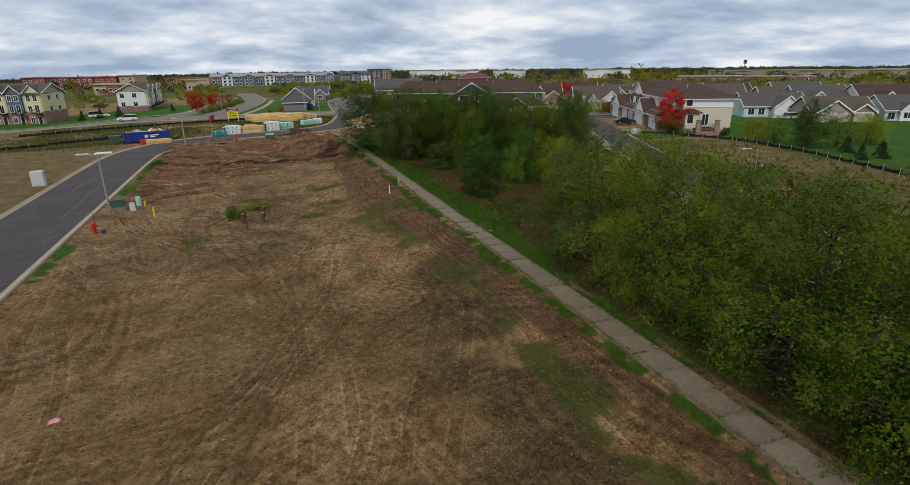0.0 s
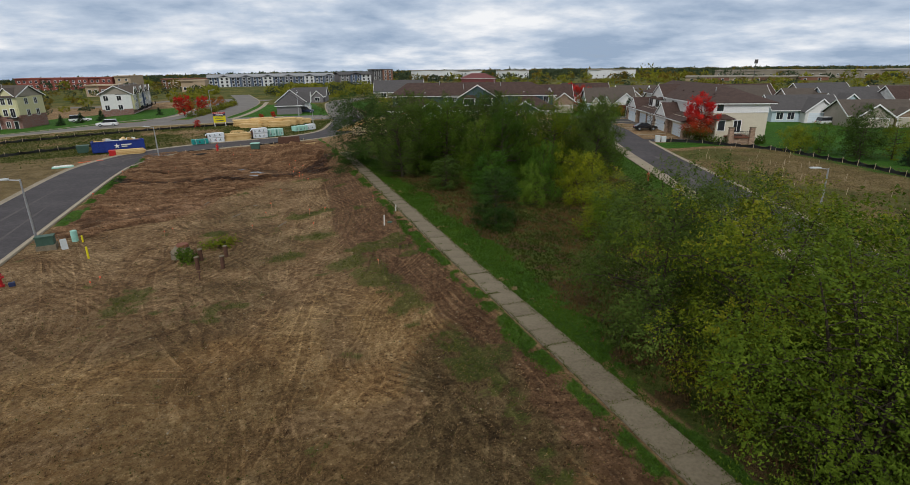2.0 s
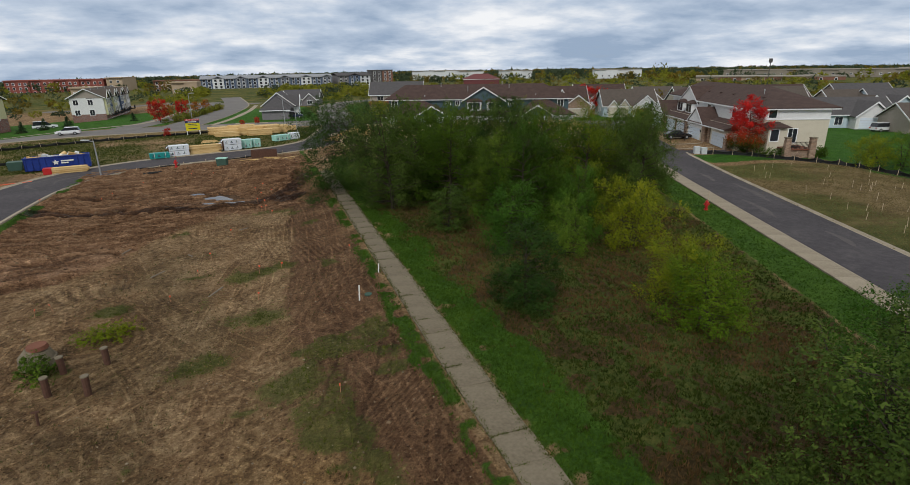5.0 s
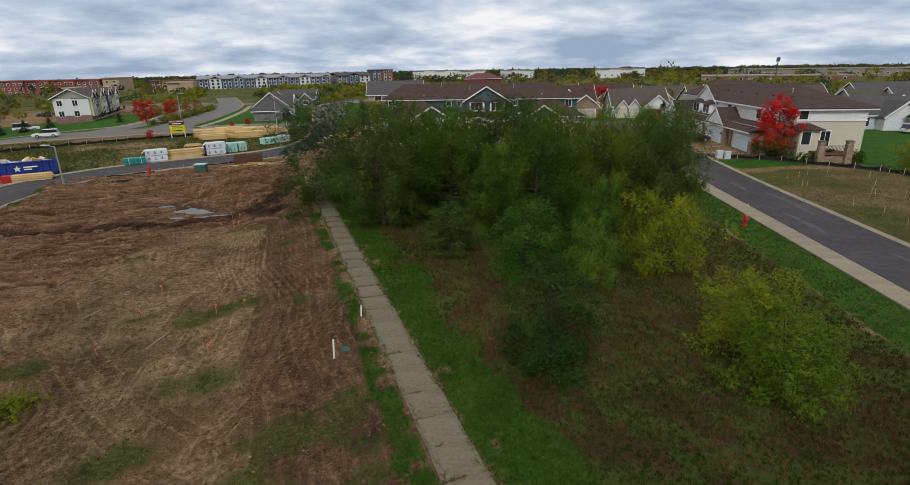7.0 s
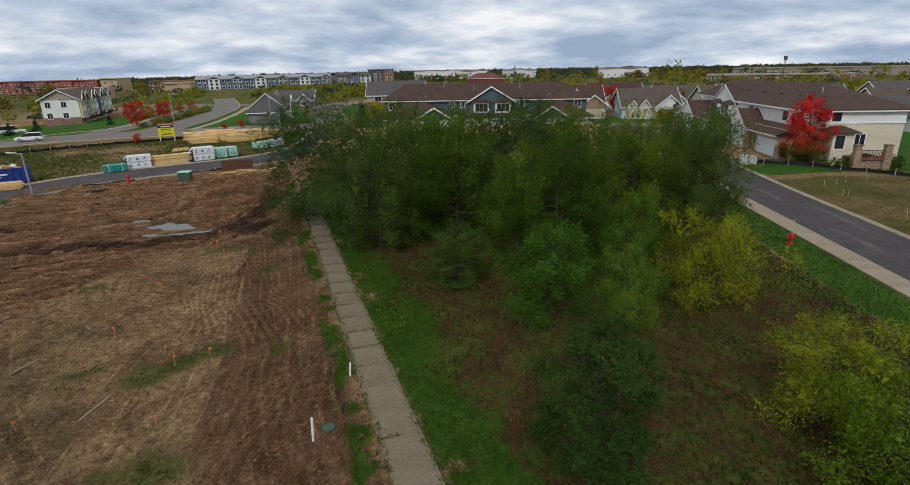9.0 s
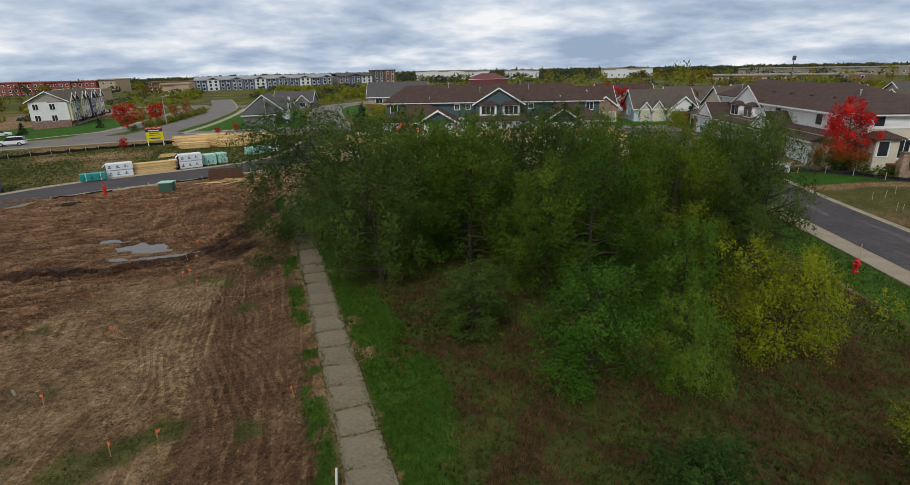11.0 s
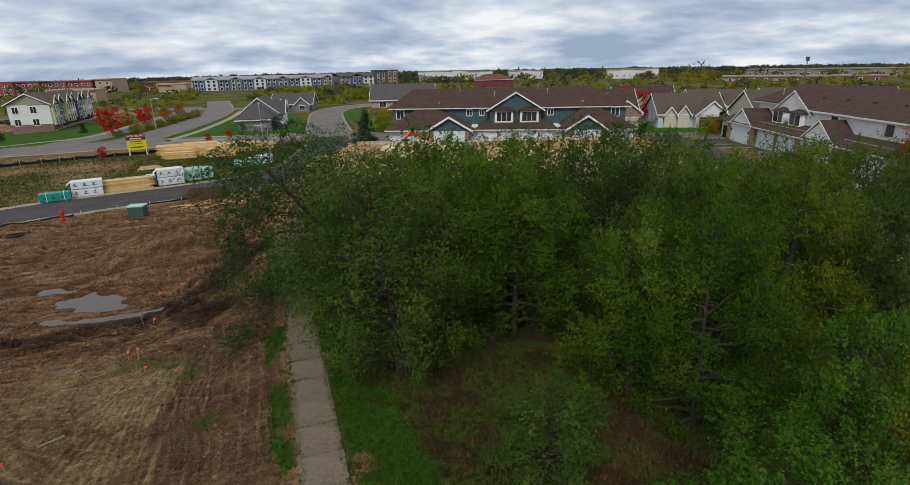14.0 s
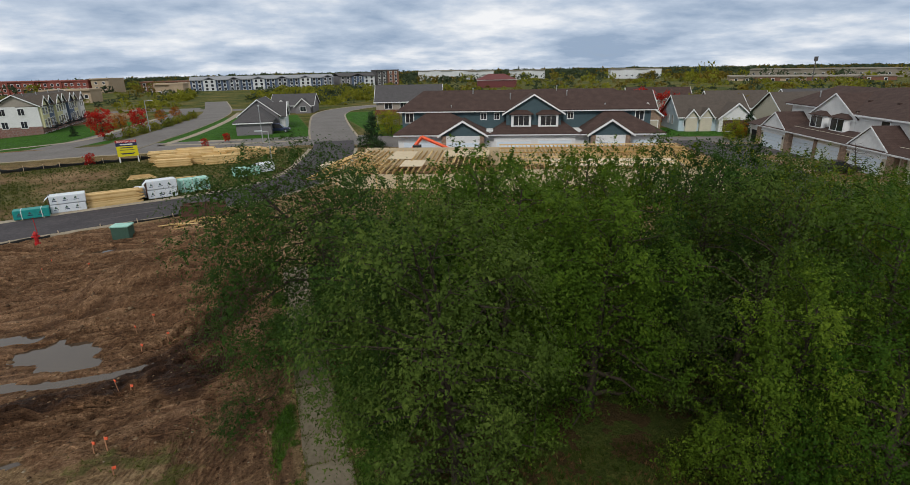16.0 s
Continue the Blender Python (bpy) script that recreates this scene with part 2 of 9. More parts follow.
def turning_from_the_top(mat, low, high, green):
    """Autumn colour above, summer green still below, mixed leaf by leaf."""
    nodes, links = mat.node_tree.nodes, mat.node_tree.links
    hsv = [n for n in nodes if n.bl_idname == "ShaderNodeHueSaturation"][-1]
    tc, sp, geo = nodes.new("ShaderNodeTexCoord"), nodes.new("ShaderNodeSeparateXYZ"), nodes.new("ShaderNodeNewGeometry")
    links.new(tc.outputs["Object"], sp.inputs[0])
    jit = nodes.new("ShaderNodeMath")
    jit.operation = "MULTIPLY_ADD"
    links.new(geo.outputs["Random Per Island"], jit.inputs[0])
    jit.inputs[1].default_value = 2.6
    links.new(sp.outputs["Z"], jit.inputs[2])
    rng = nodes.new("ShaderNodeMapRange")
    links.new(jit.outputs[0], rng.inputs[0])
    rng.inputs[1].default_value, rng.inputs[2].default_value = low, high
    mx = nodes.new("ShaderNodeMix")
    mx.data_type = "RGBA"
    links.new(rng.outputs[0], mx.inputs[0])
    mx.inputs[6].default_value = (*green, 1)
    links.new(hsv.outputs[0], mx.inputs[7])
    for link in list(hsv.outputs[0].links):
        if link.to_node != mx:
            links.new(mx.outputs[2], link.to_socket)


turning_from_the_top(M["leaf_maple"], 2.6, 5.4, (0.045, 0.085, 0.012))
M["leaf_orange"] = leafy("leaf_orange", (0.16, 0.06, 0.01), (0.34, 0.12, 0.015), (0.5, 0.22, 0.02))
M["needle"] = leafy("needle", (0.012, 0.03, 0.012), (0.022, 0.05, 0.02), (0.04, 0.08, 0.035))
M["blue_paint"] = material("blue_paint", ((0.010, 0.03, 0.19), (0.02, 0.05, 0.28)), rough=0.5, scale=1.2)
M["red_paint"] = material("red_paint", ((0.36, 0.012, 0.012), (0.5, 0.03, 0.03)), rough=0.45, scale=5)
M["steel"] = material("steel", ((0.30, 0.31, 0.32), (0.42, 0.43, 0.44)), rough=0.5, metal=0.6, scale=3)
M["green_box"] = material("green_box", ((0.035, 0.075, 0.055), (0.05, 0.10, 0.075)), rough=0.6, scale=3)
M["grey_box"] = material("grey_box", ((0.42, 0.45, 0.46), (0.54, 0.57, 0.58)), rough=0.6, scale=3)
M["lumber"] = material("lumber", ((0.44, 0.275, 0.10), (0.58, 0.39, 0.165), (0.68, 0.49, 0.24)), rough=0.8, scale=2.2, ob_random=0.5, stretch=(1, 1, 3))
M["sheathing"] = material("sheathing", ((0.52, 0.42, 0.28), (0.62, 0.52, 0.37)), rough=0.85, scale=2, ob_random=0.4)
M["wrap_white"] = material("wrap_white", ((0.55, 0.60, 0.66), (0.75, 0.78, 0.81)), rough=0.5, scale=3, bump=0.3, bump_scale=8)
M["wrap_teal"] = material("wrap_teal", ((0.01, 0.20, 0.19), (0.02, 0.30, 0.27)), rough=0.5, scale=3, bump=0.3, bump_scale=8)
M["wrap_mint"] = material("wrap_mint", ((0.22, 0.48, 0.40), (0.40, 0.66, 0.58)), rough=0.5, scale=3, bump=0.3, bump_scale=8)
M["black_cloth"] = material("black_cloth", ((0.012, 0.013, 0.013), (0.03, 0.03, 0.03)), rough=0.85, scale=2, bump=0.4)
M["rust"] = material("rust", ((0.06, 0.03, 0.02), (0.12, 0.06, 0.04)), rough=0.9, scale=6)
M["pvc"] = material("pvc", ((0.66, 0.66, 0.63), (0.78, 0.78, 0.75)), rough=0.5, scale=5)
M["stake_wood"] = material("stake_wood", ((0.42, 0.33, 0.22), (0.56, 0.46, 0.33)), rough=0.9, scale=5)
M["flag_orange"] = material("flag_orange", ((0.75, 0.10, 0.04), (0.85, 0.16, 0.07)), rough=0.7, scale=5)
M["yellow_paint"] = material("yellow_paint", ((0.60, 0.52, 0.01), (0.70, 0.62, 0.02)), rough=0.5, scale=3)
M["navy_paint"] = material("navy_paint", ((0.02, 0.03, 0.08), (0.03, 0.04, 0.10)), rough=0.5, scale=3)
M["car_black"] = material("car_black", ((0.008, 0.009, 0.012), (0.014, 0.015, 0.02)), rough=0.2, scale=1, spec=0.6)
M["car_white"] = material("car_white", ((0.66, 0.67, 0.68), (0.74, 0.75, 0.76)), rough=0.25, scale=1, spec=0.6)
M["tyre"] = material("tyre", ((0.012, 0.012, 0.012), (0.025, 0.025, 0.025)), rough=0.9, scale=5)
M["deck_wood"] = material("deck_wood", ((0.13, 0.05, 0.03), (0.2, 0.08, 0.05)), rough=0.85, scale=3)
M["wet"] = material("wet", ((0.05, 0.035, 0.025), (0.07, 0.05, 0.035)), rough=0.04, scale=0.6, spec=0.6)


# ---------- mesh helpers ----------
def box(bm, x0, y0, z0, x1, y1, z1):
    v = [bm.verts.new(p) for p in ((x0, y0, z0), (x1, y0, z0), (x1, y1, z0), (x0, y1, z0), (x0, y0, z1), (x1, y0, z1), (x1, y1, z1), (x0, y1, z1))]
    for f in ((3, 2, 1, 0), (4, 5, 6, 7), (0, 1, 5, 4), (1, 2, 6, 5), (2, 3, 7, 6), (3, 0, 4, 7)):
        bm.faces.new([v[i] for i in f])
    return v


def prism(bm, poly, axis, c0, c1):
    """Extrudes a polygon of (a, z) pairs along x ('x': a is y) or y ('y': a is x), or of (x, y) pairs along z."""
    def at(a, b, c):
        return (c, a, b) if axis == "x" else (a, c, b) if axis == "y" else (a, b, c)
    lo, hi = [bm.verts.new(at(a, b, c0)) for a, b in poly], [bm.verts.new(at(a, b, c1)) for a, b in poly]
    fs = [bm.faces.new(lo), bm.faces.new(hi)]
    n = len(poly)
    for i in range(n):
        fs.append(bm.faces.new((lo[i], lo[(i + 1) % n], hi[(i + 1) % n], hi[i])))
    bmesh.ops.recalc_face_normals(bm, faces=fs)


def tube(bm, p0, p1, r0, r1=None, n=8):
    p0, p1 = Vector(p0), Vector(p1)
    r1 = r0 if r1 is None else r1
    q = (p1 - p0).to_track_quat("Z", "Y").to_matrix()
    rings = []
    for p, r in ((p0, r0), (p1, r1)):
        rings.append([bm.verts.new(p + q @ Vector((r * math.cos(2 * math.pi * i / n), r * math.sin(2 * math.pi * i / n), 0))) for i in range(n)])
    for i in range(n):
        bm.faces.new((rings[0][i], rings[0][(i + 1) % n], rings[1][(i + 1) % n], rings[1][i]))
    bm.faces.new(rings[0][::-1])
    bm.faces.new(rings[1])


def hull(bm, pts):
    vs = [bm.verts.new(p) for p in pts]
    bmesh.ops.convex_hull(bm, input=vs)


def mesh_of(name, bm, mat, bevel=0.0, smooth=False):
    if bevel:
        bmesh.ops.bevel(bm, geom=bm.edges[:], offset=bevel, segments=2, affect="EDGES", profile=0.6)
    me = bpy.data.meshes.new(name)
    bm.to_mesh(me)
    bm.free()
    me.materials.append(mat)
    if smooth:
        me.polygons.foreach_set("use_smooth", [True] * len(me.polygons))
    return me


def part(name, bm, mat, parent, label="", bevel=0.0, smooth=False):
    ob = new(name, mesh_of(name, bm, mat, bevel, smooth))
    ob.parent = parent
    return tagged(ob, label)


def solo(name, bm, mat, m, label, category, group="", kind="", bevel=0.0, smooth=False):
    ob = new(name, mesh_of(name, bm, mat, bevel, smooth))
    ob.matrix_basis = m
    return tagged(ob, label, category, group, kind)


def thing(name, m, label, category, group="", kind=""):
    ob = new(name)
    ob.matrix_basis = m
    return tagged(ob, label, category, group, kind)


def bx(*args):
    bm = bmesh.new()
    box(bm, *args)
    return bm


def mesh_np(name, verts, faces, mat):
    """A mesh from numpy arrays: verts (n, 3), faces (m, 3 or 4)."""
    me = bpy.data.meshes.new(name)
    k = faces.shape[1]
    me.vertices.add(len(verts))
    me.vertices.foreach_set("co", verts.astype(np.float32).ravel())
    me.loops.add(faces.size)
    me.loops.foreach_set("vertex_index", faces.astype(np.int32).ravel())
    me.polygons.add(len(faces))
    me.polygons.foreach_set("loop_start", np.arange(0, faces.size, k, dtype=np.int32))
    me.update(calc_edges=True)
    me.materials.append(mat)
    return me


# the street grid of the houses is turned against the footpath
BA = radians(23.5)
BLOCK = pose(0, 0, 0, 0, 0, -23.5)


def nu(n, u):
    return n * math.cos(BA) + u * math.sin(BA), -n * math.sin(BA) + u * math.cos(BA)


def smooth01(a, b, v):
    k = np.clip((v - a) / (b - a), 0, 1)
    return k * k * (3 - 2 * k)


def base_level(x, y):
    """The broad lie of the land: the footpath runs on a low ridge, the lot lies lower, the meadow falls to a swale before the lane."""
    x, y = np.asarray(x, float), np.asarray(y, float)
    n, u = x * math.cos(BA) - y * math.sin(BA), x * math.sin(BA) + y * math.cos(BA)
    across = np.interp(x, (-22, -14, -8, 6, 10.5, 12.9, 15.2, 17.5, 23, 27, 33, 60), (0.0, 0.0, -0.38, -0.38, 0.1, 0.58, 0.58, 0.45, -0.1, -0.9, -2.0, -2.0))
    lane_level = -1.2 + 0.45 * smooth01(88, 122, u) + 0.35 * smooth01(30, 36, n)
    meet = smooth01(11, 19.6, n) * smooth01(20, 30, x)
    near = across * (1 - meet) + lane_level * meet
    near = near * (1 - smooth01(86, 104, y - 0.2 * np.clip(x, -40, 40)) * (1 - smooth01(11, 19.6, n)))
    court = -0.75 * smooth01(112, 136, u) * smooth01(-36, -22, n)
    near = np.where(u > 112, near * (1 - smooth01(112, 134, u)) + court * smooth01(112, 134, u), near)
    dip = -1.8 * (1 - smooth01(-62, -24, x)) * smooth01(125, 165, y) * (1 - smooth01(420, 700, np.hypot(x, y)))
    return near * (1 - smooth01(120, 260, np.hypot(x, y) - 60)) + dip


def lay(x, y):
    return float(base_level(x, y))


def far_drop(x, y):
    """How far the country sinks below the lot, most of all to the west."""
    r, west = np.hypot(x, y), smooth01(0.0, 0.75, -np.arctan2(np.asarray(x, float), np.maximum(y, 1.0)) + 0.1)
    return r * (0.005 + 0.007 * west) * smooth01(420, 900, r)


def path_bend(y):
    """How far the footpath's near end swings out."""
    return 0.25 * (1 - smooth01(24, 42, np.asarray(y, float)))


# ---------- ground: one sheet to the horizon ----------
def spaced(lo, hi, fine, far):
    """Grid lines: fine bands (start, end, step), then ever wider steps out to the horizon."""
    line = []
    for a, b, s in fine:
        line += list(np.arange(a, b, s))
    line.append(fine[-1][1])
    step, v = fine[-1][2], fine[-1][1]
    while v < hi:
        step *= far
        v += step
        line.append(v)
    step, v, front = fine[0][2], fine[0][0], []
    while v > lo:
        step *= far
        v -= step
        front.append(v)
    return np.array(front[::-1] + line)


gx = spaced(-3200, 3200, ((-70, -27, 1.2), (-27, -16, 0.4), (-16, -14.6, 0.3), (-14.6, 13.4, 0.17), (13.4, 18, 0.3), (18, 56, 0.55), (56, 130, 1.4)), 1.35)
gy = spaced(-400, 4200, ((-6, 2, 0.6), (2, 104, 0.19), (104, 130, 0.7), (130, 262, 1.4)), 1.25)
GX, GY = np.meshgrid(gx, gy)
GN, GU = GX * math.cos(BA) - GY * math.sin(BA), GX * math.sin(BA) + GY * math.cos(BA)
rng = np.random.default_rng(4)


def fbm(x, y, scale, octaves=4, seed=0):
    """Smooth value noise, about -1 to 1."""
    out, amp, total = np.zeros_like(x), 1.0, 0.0
    for o in range(octaves):
        g = np.random.default_rng(seed * 17 + o).uniform(-1, 1, (256, 256))
        u, v = x * scale * 2 ** o + 31.7 * o, y * scale * 2 ** o + 17.3 * o
        i, j = np.floor(u).astype(int), np.floor(v).astype(int)
        a, b = u - i, v - j
        a, b = a * a * (3 - 2 * a), b * b * (3 - 2 * b)
        i0, i1, j0, j1 = i % 256, (i + 1) % 256, j % 256, (j + 1) % 256
        out += amp * (g[i0, j0] * (1 - a) * (1 - b) + g[i1, j0] * a * (1 - b) + g[i0, j1] * (1 - a) * b + g[i1, j1] * a * b)
        total += amp
        amp *= 0.5
    return out / total * 1.6


warp = fbm(GX, GY, 0.35, 4, 1)
warp2 = fbm(GX, GY, 0.12, 3, 2)
fine_n = fbm(GX, GY, 1.3, 3, 3)


def band(v, lo, hi, soft):
    return smooth01(lo - soft, lo + soft, v) * (1 - smooth01(hi - soft, hi + soft, v))


WALK_X0, WALK_X1 = 13.35, 14.76
# wheel tracks: two ruts each, pressed into the lot
ruts = np.zeros_like(GX)
arc = np.zeros_like(GX)


def track(points, gauge=1.9, wide=0.42, depth=1.0):
    pts = np.array(points, float)
    tt = np.linspace(0, len(pts) - 1, 600)
    seg = np.clip(tt.astype(int), 0, len(pts) - 2)
    f = tt - seg
    p0, p1, p2, p3 = pts[np.clip(seg - 1, 0, None)], pts[seg], pts[seg + 1], pts[np.clip(seg + 2, None, len(pts) - 1)]
    f = f[:, None]
    path = 0.5 * (2 * p1 + (p2 - p0) * f + (2 * p0 - 5 * p1 + 4 * p2 - p3) * f ** 2 + (3 * p1 - p0 - 3 * p2 + p3) * f ** 3)
    length = np.concatenate(([0], np.cumsum(np.linalg.norm(np.diff(path, axis=0), axis=1))))
    fine = np.arange(0, length[-1], 0.1)
    px, py = np.interp(fine, length, path[:, 0]), np.interp(fine, length, path[:, 1])
    dx, dy = np.gradient(px), np.gradient(py)
    ln = np.hypot(dx, dy) + 1e-9
    sx, sy = -dy / ln, dx / ln
    for side in (-gauge / 2, gauge / 2):
        for off in np.arange(-wide, wide + 0.01, 0.1):
            prof = depth * (1 - (abs(off) / wide) ** 3) if abs(off) < wide * 0.75 else -0.4 * depth
            x, y = px + sx * (side + off), py + sy * (side + off)
            i, j = np.searchsorted(gx, x), np.searchsorted(gy, y)
            ok = (i > 0) & (i < len(gx)) & (j > 0) & (j < len(gy))
            ruts[j[ok], i[ok]] = prof * (0.75 + 0.25 * np.sin(fine[ok] * 0.9))
            arc[j[ok], i[ok]] = fine[ok]


rt = random.Random(7)
# along the footpath
for k in range(4):
    x0 = 9.6 + k * 0.42
    track([(x0 + rt.uniform(-0.35, 0.35) + 0.25 * math.sin(i * 0.9 + k), rt.uniform(0, 3) + i * 11.8) for i in range(8)], depth=rt.uniform(0.5, 1.1), wide=rt.uniform(0.24, 0.4))
# long passes up the lot, turning in wide arcs
for k in range(26):
    x, y = rt.uniform(-13, 8), rt.uniform(0, 62)
    head, bend = rt.choice((rt.uniform(-0.25, 0.35), rt.uniform(-0.25, 0.35), rt.uniform(-1.2, 1.4))), rt.uniform(-0.07, 0.07)
    pts = []
    for i in range(6):
        pts.append((max(-13.2, min(11.5, x)), y))
        x, y = x + 4 * math.sin(head), y + 4 * math.cos(head)
        head += bend * 4
    track(pts, depth=rt.uniform(0.3, 0.85), wide=rt.uniform(0.22, 0.36))
# the churned stretch by the road bend
for k in range(15):
    y0 = 71 + 2.1 * k + rt.uniform(-0.8, 0.8)
    rise, curl = rt.uniform(-0.5, 0.35), rt.uniform(0.03, 0.14) * (1 if y0 < 88 else -0.6)
    track([(-13.5 + 5.2 * i, y0 + (i - 2) * rise + curl * (i - 2) ** 2) for i in range(6)], depth=rt.uniform(0.35, 1.0), wide=rt.uniform(0.28, 0.5), gauge=rt.uniform(1.2, 2.0))
for k in range(5):
    a0 = rt.uniform(0, 3)
    track([(8.6 + (2.4 + 0.5 * k) * math.cos(a0 + i * 0.5), 72.5 + (3 + 0.5 * k) * math.sin(a0 + i * 0.5)) for i in range(5)], depth=rt.uniform(0.6, 1.1), wide=0.3)
# deep double run from the road to the heap's foot
for dy in (-0.9, 0.3):
    track([(-13.5, 81.6 + dy), (-7, 80.4 + dy), (0, 79.0 + dy), (5, 79.4 + dy), (9.3, 82.3 + dy), (11.5, 87 + dy)], depth=1.6, wide=0.5)
soft_ruts = ruts.copy()
soft_ruts[1:-1, 1:-1] = 0.4 * ruts[1:-1, 1:-1] + 0.15 * (ruts[:-2, 1:-1] + ruts[2:, 1:-1] + ruts[1:-1, :-2] + ruts[1:-1, 2:])

lot = band(GX, -14.2, WALK_X0 - 0.1, 0.3) * (1 - smooth01(103, 107, GY - 0.2 * GX))
churn_edge = np.interp(GX, (-14, -5.3, -3, -2.2, -1.1, 0.5, 3.8, 7, 9, 13), (56, 61.2, 64, 67, 69.6, 72, 74.6, 75, 74.5, 76))
churn = lot * smooth01(-1.0, 1.0, GY - churn_edge + 1.1 * warp + 0.6 * fine_n)
level = base_level(GX, GY)
height = level + lot * (0.05 * warp + 0.03 * fine_n - 0.085 * soft_ruts * (0.8 + churn))
height += churn * (0.10 * warp + 0.06 * fine_n)
# long flowing ridges pushed up by wheels: across the churned ground, up the lot and along the footpath
swirl = fbm(GX, GY, 0.055, 2, 31)
sway = fbm(GX, GY, 0.14, 2, 32)
run_line = np.interp(GX, (-14, -7, 0, 5, 9.3, 13), (81.2, 80.0, 78.6, 79.0, 82.0, 88.0))
flow = GY - run_line * np.exp(-((GY - 81) / 9) ** 2) + 4.2 * swirl + 1.1 * sway + 0.12 * (GX - 2)
big_ridge = np.sin(2 * math.pi * flow / 1.9 + 1.2 * warp)
thin_ridge = np.sin(2 * math.pi * (flow + 0.5 * swirl) / 0.66)
there = smooth01(-0.25, 0.35, fbm(GX, GY, 0.11, 3, 33)), smooth01(-0.1, 0.4, fbm(GX, GY, 0.17, 3, 34))
churn_ridge = churn * (big_ridge * (0.35 + 0.65 * there[0]) + 0.55 * thin_ridge * there[1])
# strips of tread: across and along each pass, and where it left its print
flow_a, along_a = GX * 0.95 - 0.30 * GY + 9.0 * swirl + 2.4 * sway, GX * 0.30 + 0.95 * GY + 4.0 * sway
band_a = smooth01(0.34, 0.4, fbm(flow_a, along_a * 0.15, 0.42, 1, 35)) * (1 - churn)
flow_b = np.hypot(GX + 22 + 3 * swirl, GY - 30 + 4 * sway)
along_b = 24 * np.arctan2(GY - 30, GX + 22)
band_b = smooth01(0.3, 0.36, fbm(flow_b, along_b * 0.18, 0.45, 1, 36)) * (1 - smooth01(-1, 5, GX + 2 * sway)) * (1 - 0.6 * churn)
flow_c, along_c = GX + 1.1 * sway + 1.6 * swirl, GY + 0.8 * sway
band_c = smooth01(0.22, 0.32, fbm(flow_c, along_c * 0.14, 0.6, 1, 37)) * smooth01(7.6, 8.6, GX + 0.8 * sway) * (1 - 0.5 * churn)
flow_d, along_d = flow, GX + 2 * sway
band_d = churn * smooth01(-0.05, 0.25, fbm(flow_d, along_d * 0.14, 0.3, 2, 38))
PASSES = ((flow_a, along_a, band_a * lot), (flow_b, along_b, band_b * lot), (flow_c, along_c, band_c * lot), (flow_d, along_d, band_d * lot))
height += 0.15 * churn_ridge - 0.03 * lot * (band_a + band_b + band_c) * (1 - churn)
# the spoil heap and the low, wet hollow
heap = np.exp(-(((GX - 7.0) / 4.3) ** 2 + ((GY - 90.0) / 3.5) ** 2) ** 1.25)
height += heap * (1.9 + 0.35 * warp + 0.18 * fine_n)
height += 0.5 * np.exp(-(((GX - 9.5) / 1.8) ** 2 + ((GY - 98) / 3.0) ** 2)) * (1 + 0.4 * fine_n)
height -= 0.16 * np.exp(-(((GX - 2.6) / 3.4) ** 2 + ((GY - 82.2) / 2.4) ** 2))
height += 0.14 * np.exp(-(((GX + 3) / 10.0) ** 2 + ((GY - 78) / 0.9) ** 2)) * (1 + fine_n) * lot


def near_line(points):
    """Distance of every place of the sheet from a bent line."""
    best = np.full_like(GX, 1e6)
    for (xa, ya), (xb, yb) in zip(points[:-1], points[1:]):
        dx, dy = xb - xa, yb - ya
        f = np.clip(((GX - xa) * dx + (GY - ya) * dy) / (dx * dx + dy * dy), 0, 1)
        best = np.minimum(best, np.hypot(GX - xa - f * dx, GY - ya - f * dy))
    return best


# soaked soil beside the deep run and across the corner by the footpath
wet = lot * np.maximum.reduce([
    1.1 * np.exp(-(near_line([(-13.5, 80.4), (-6, 79.3), (0, 78.3), (5.5, 78.7), (9.4, 81.6), (11.8, 86)]) / (0.95 + 0.35 * warp)) ** 2),
    1.1 * np.exp(-(near_line([(7.6, 80.2), (9.2, 77.4), (10.2, 78.6)]) / (1.25 + 0.4 * warp)) ** 2),
    0.55 * np.exp(-(near_line([(-13.5, 86.5), (-6, 85.4), (0, 85.9), (4, 87.2)]) / (0.6 + 0.4 * warp)) ** 2),
    0.7 * np.exp(-(((GX + 7.2) / 2.4) ** 2 + ((GY - 80.5) / 2.2) ** 2)) * (1 + 0.5 * warp)])
# hollows that hold water: line, half width, water level under the land around
POOLS = (
    ([(1.6, 83.9), (3.2, 83.2), (3.5, 82.0)], 1.15, "a"), ([(1.0, 80.75), (3.2, 80.15), (5.2, 80.0), (7.4, 80.5)], 0.24, "b"), ([(-0.6, 85.6), (1.0, 85.4)], 0.42, "c"),
    ([(-2.8, 79.6), (-0.9, 79.7)], 0.2, "d"), ([(3.4, 74.8), (4.6, 74.5)], 0.14, "e"), ([(0.4, 98.4), (1.8, 98.9)], 0.32, "f"), ([(-1.4, 100.2), (-0.2, 100.6)], 0.22, "g"), ([(3.4, 99.4), (4.2, 100.4)], 0.2, "h"))
pool_levels = []
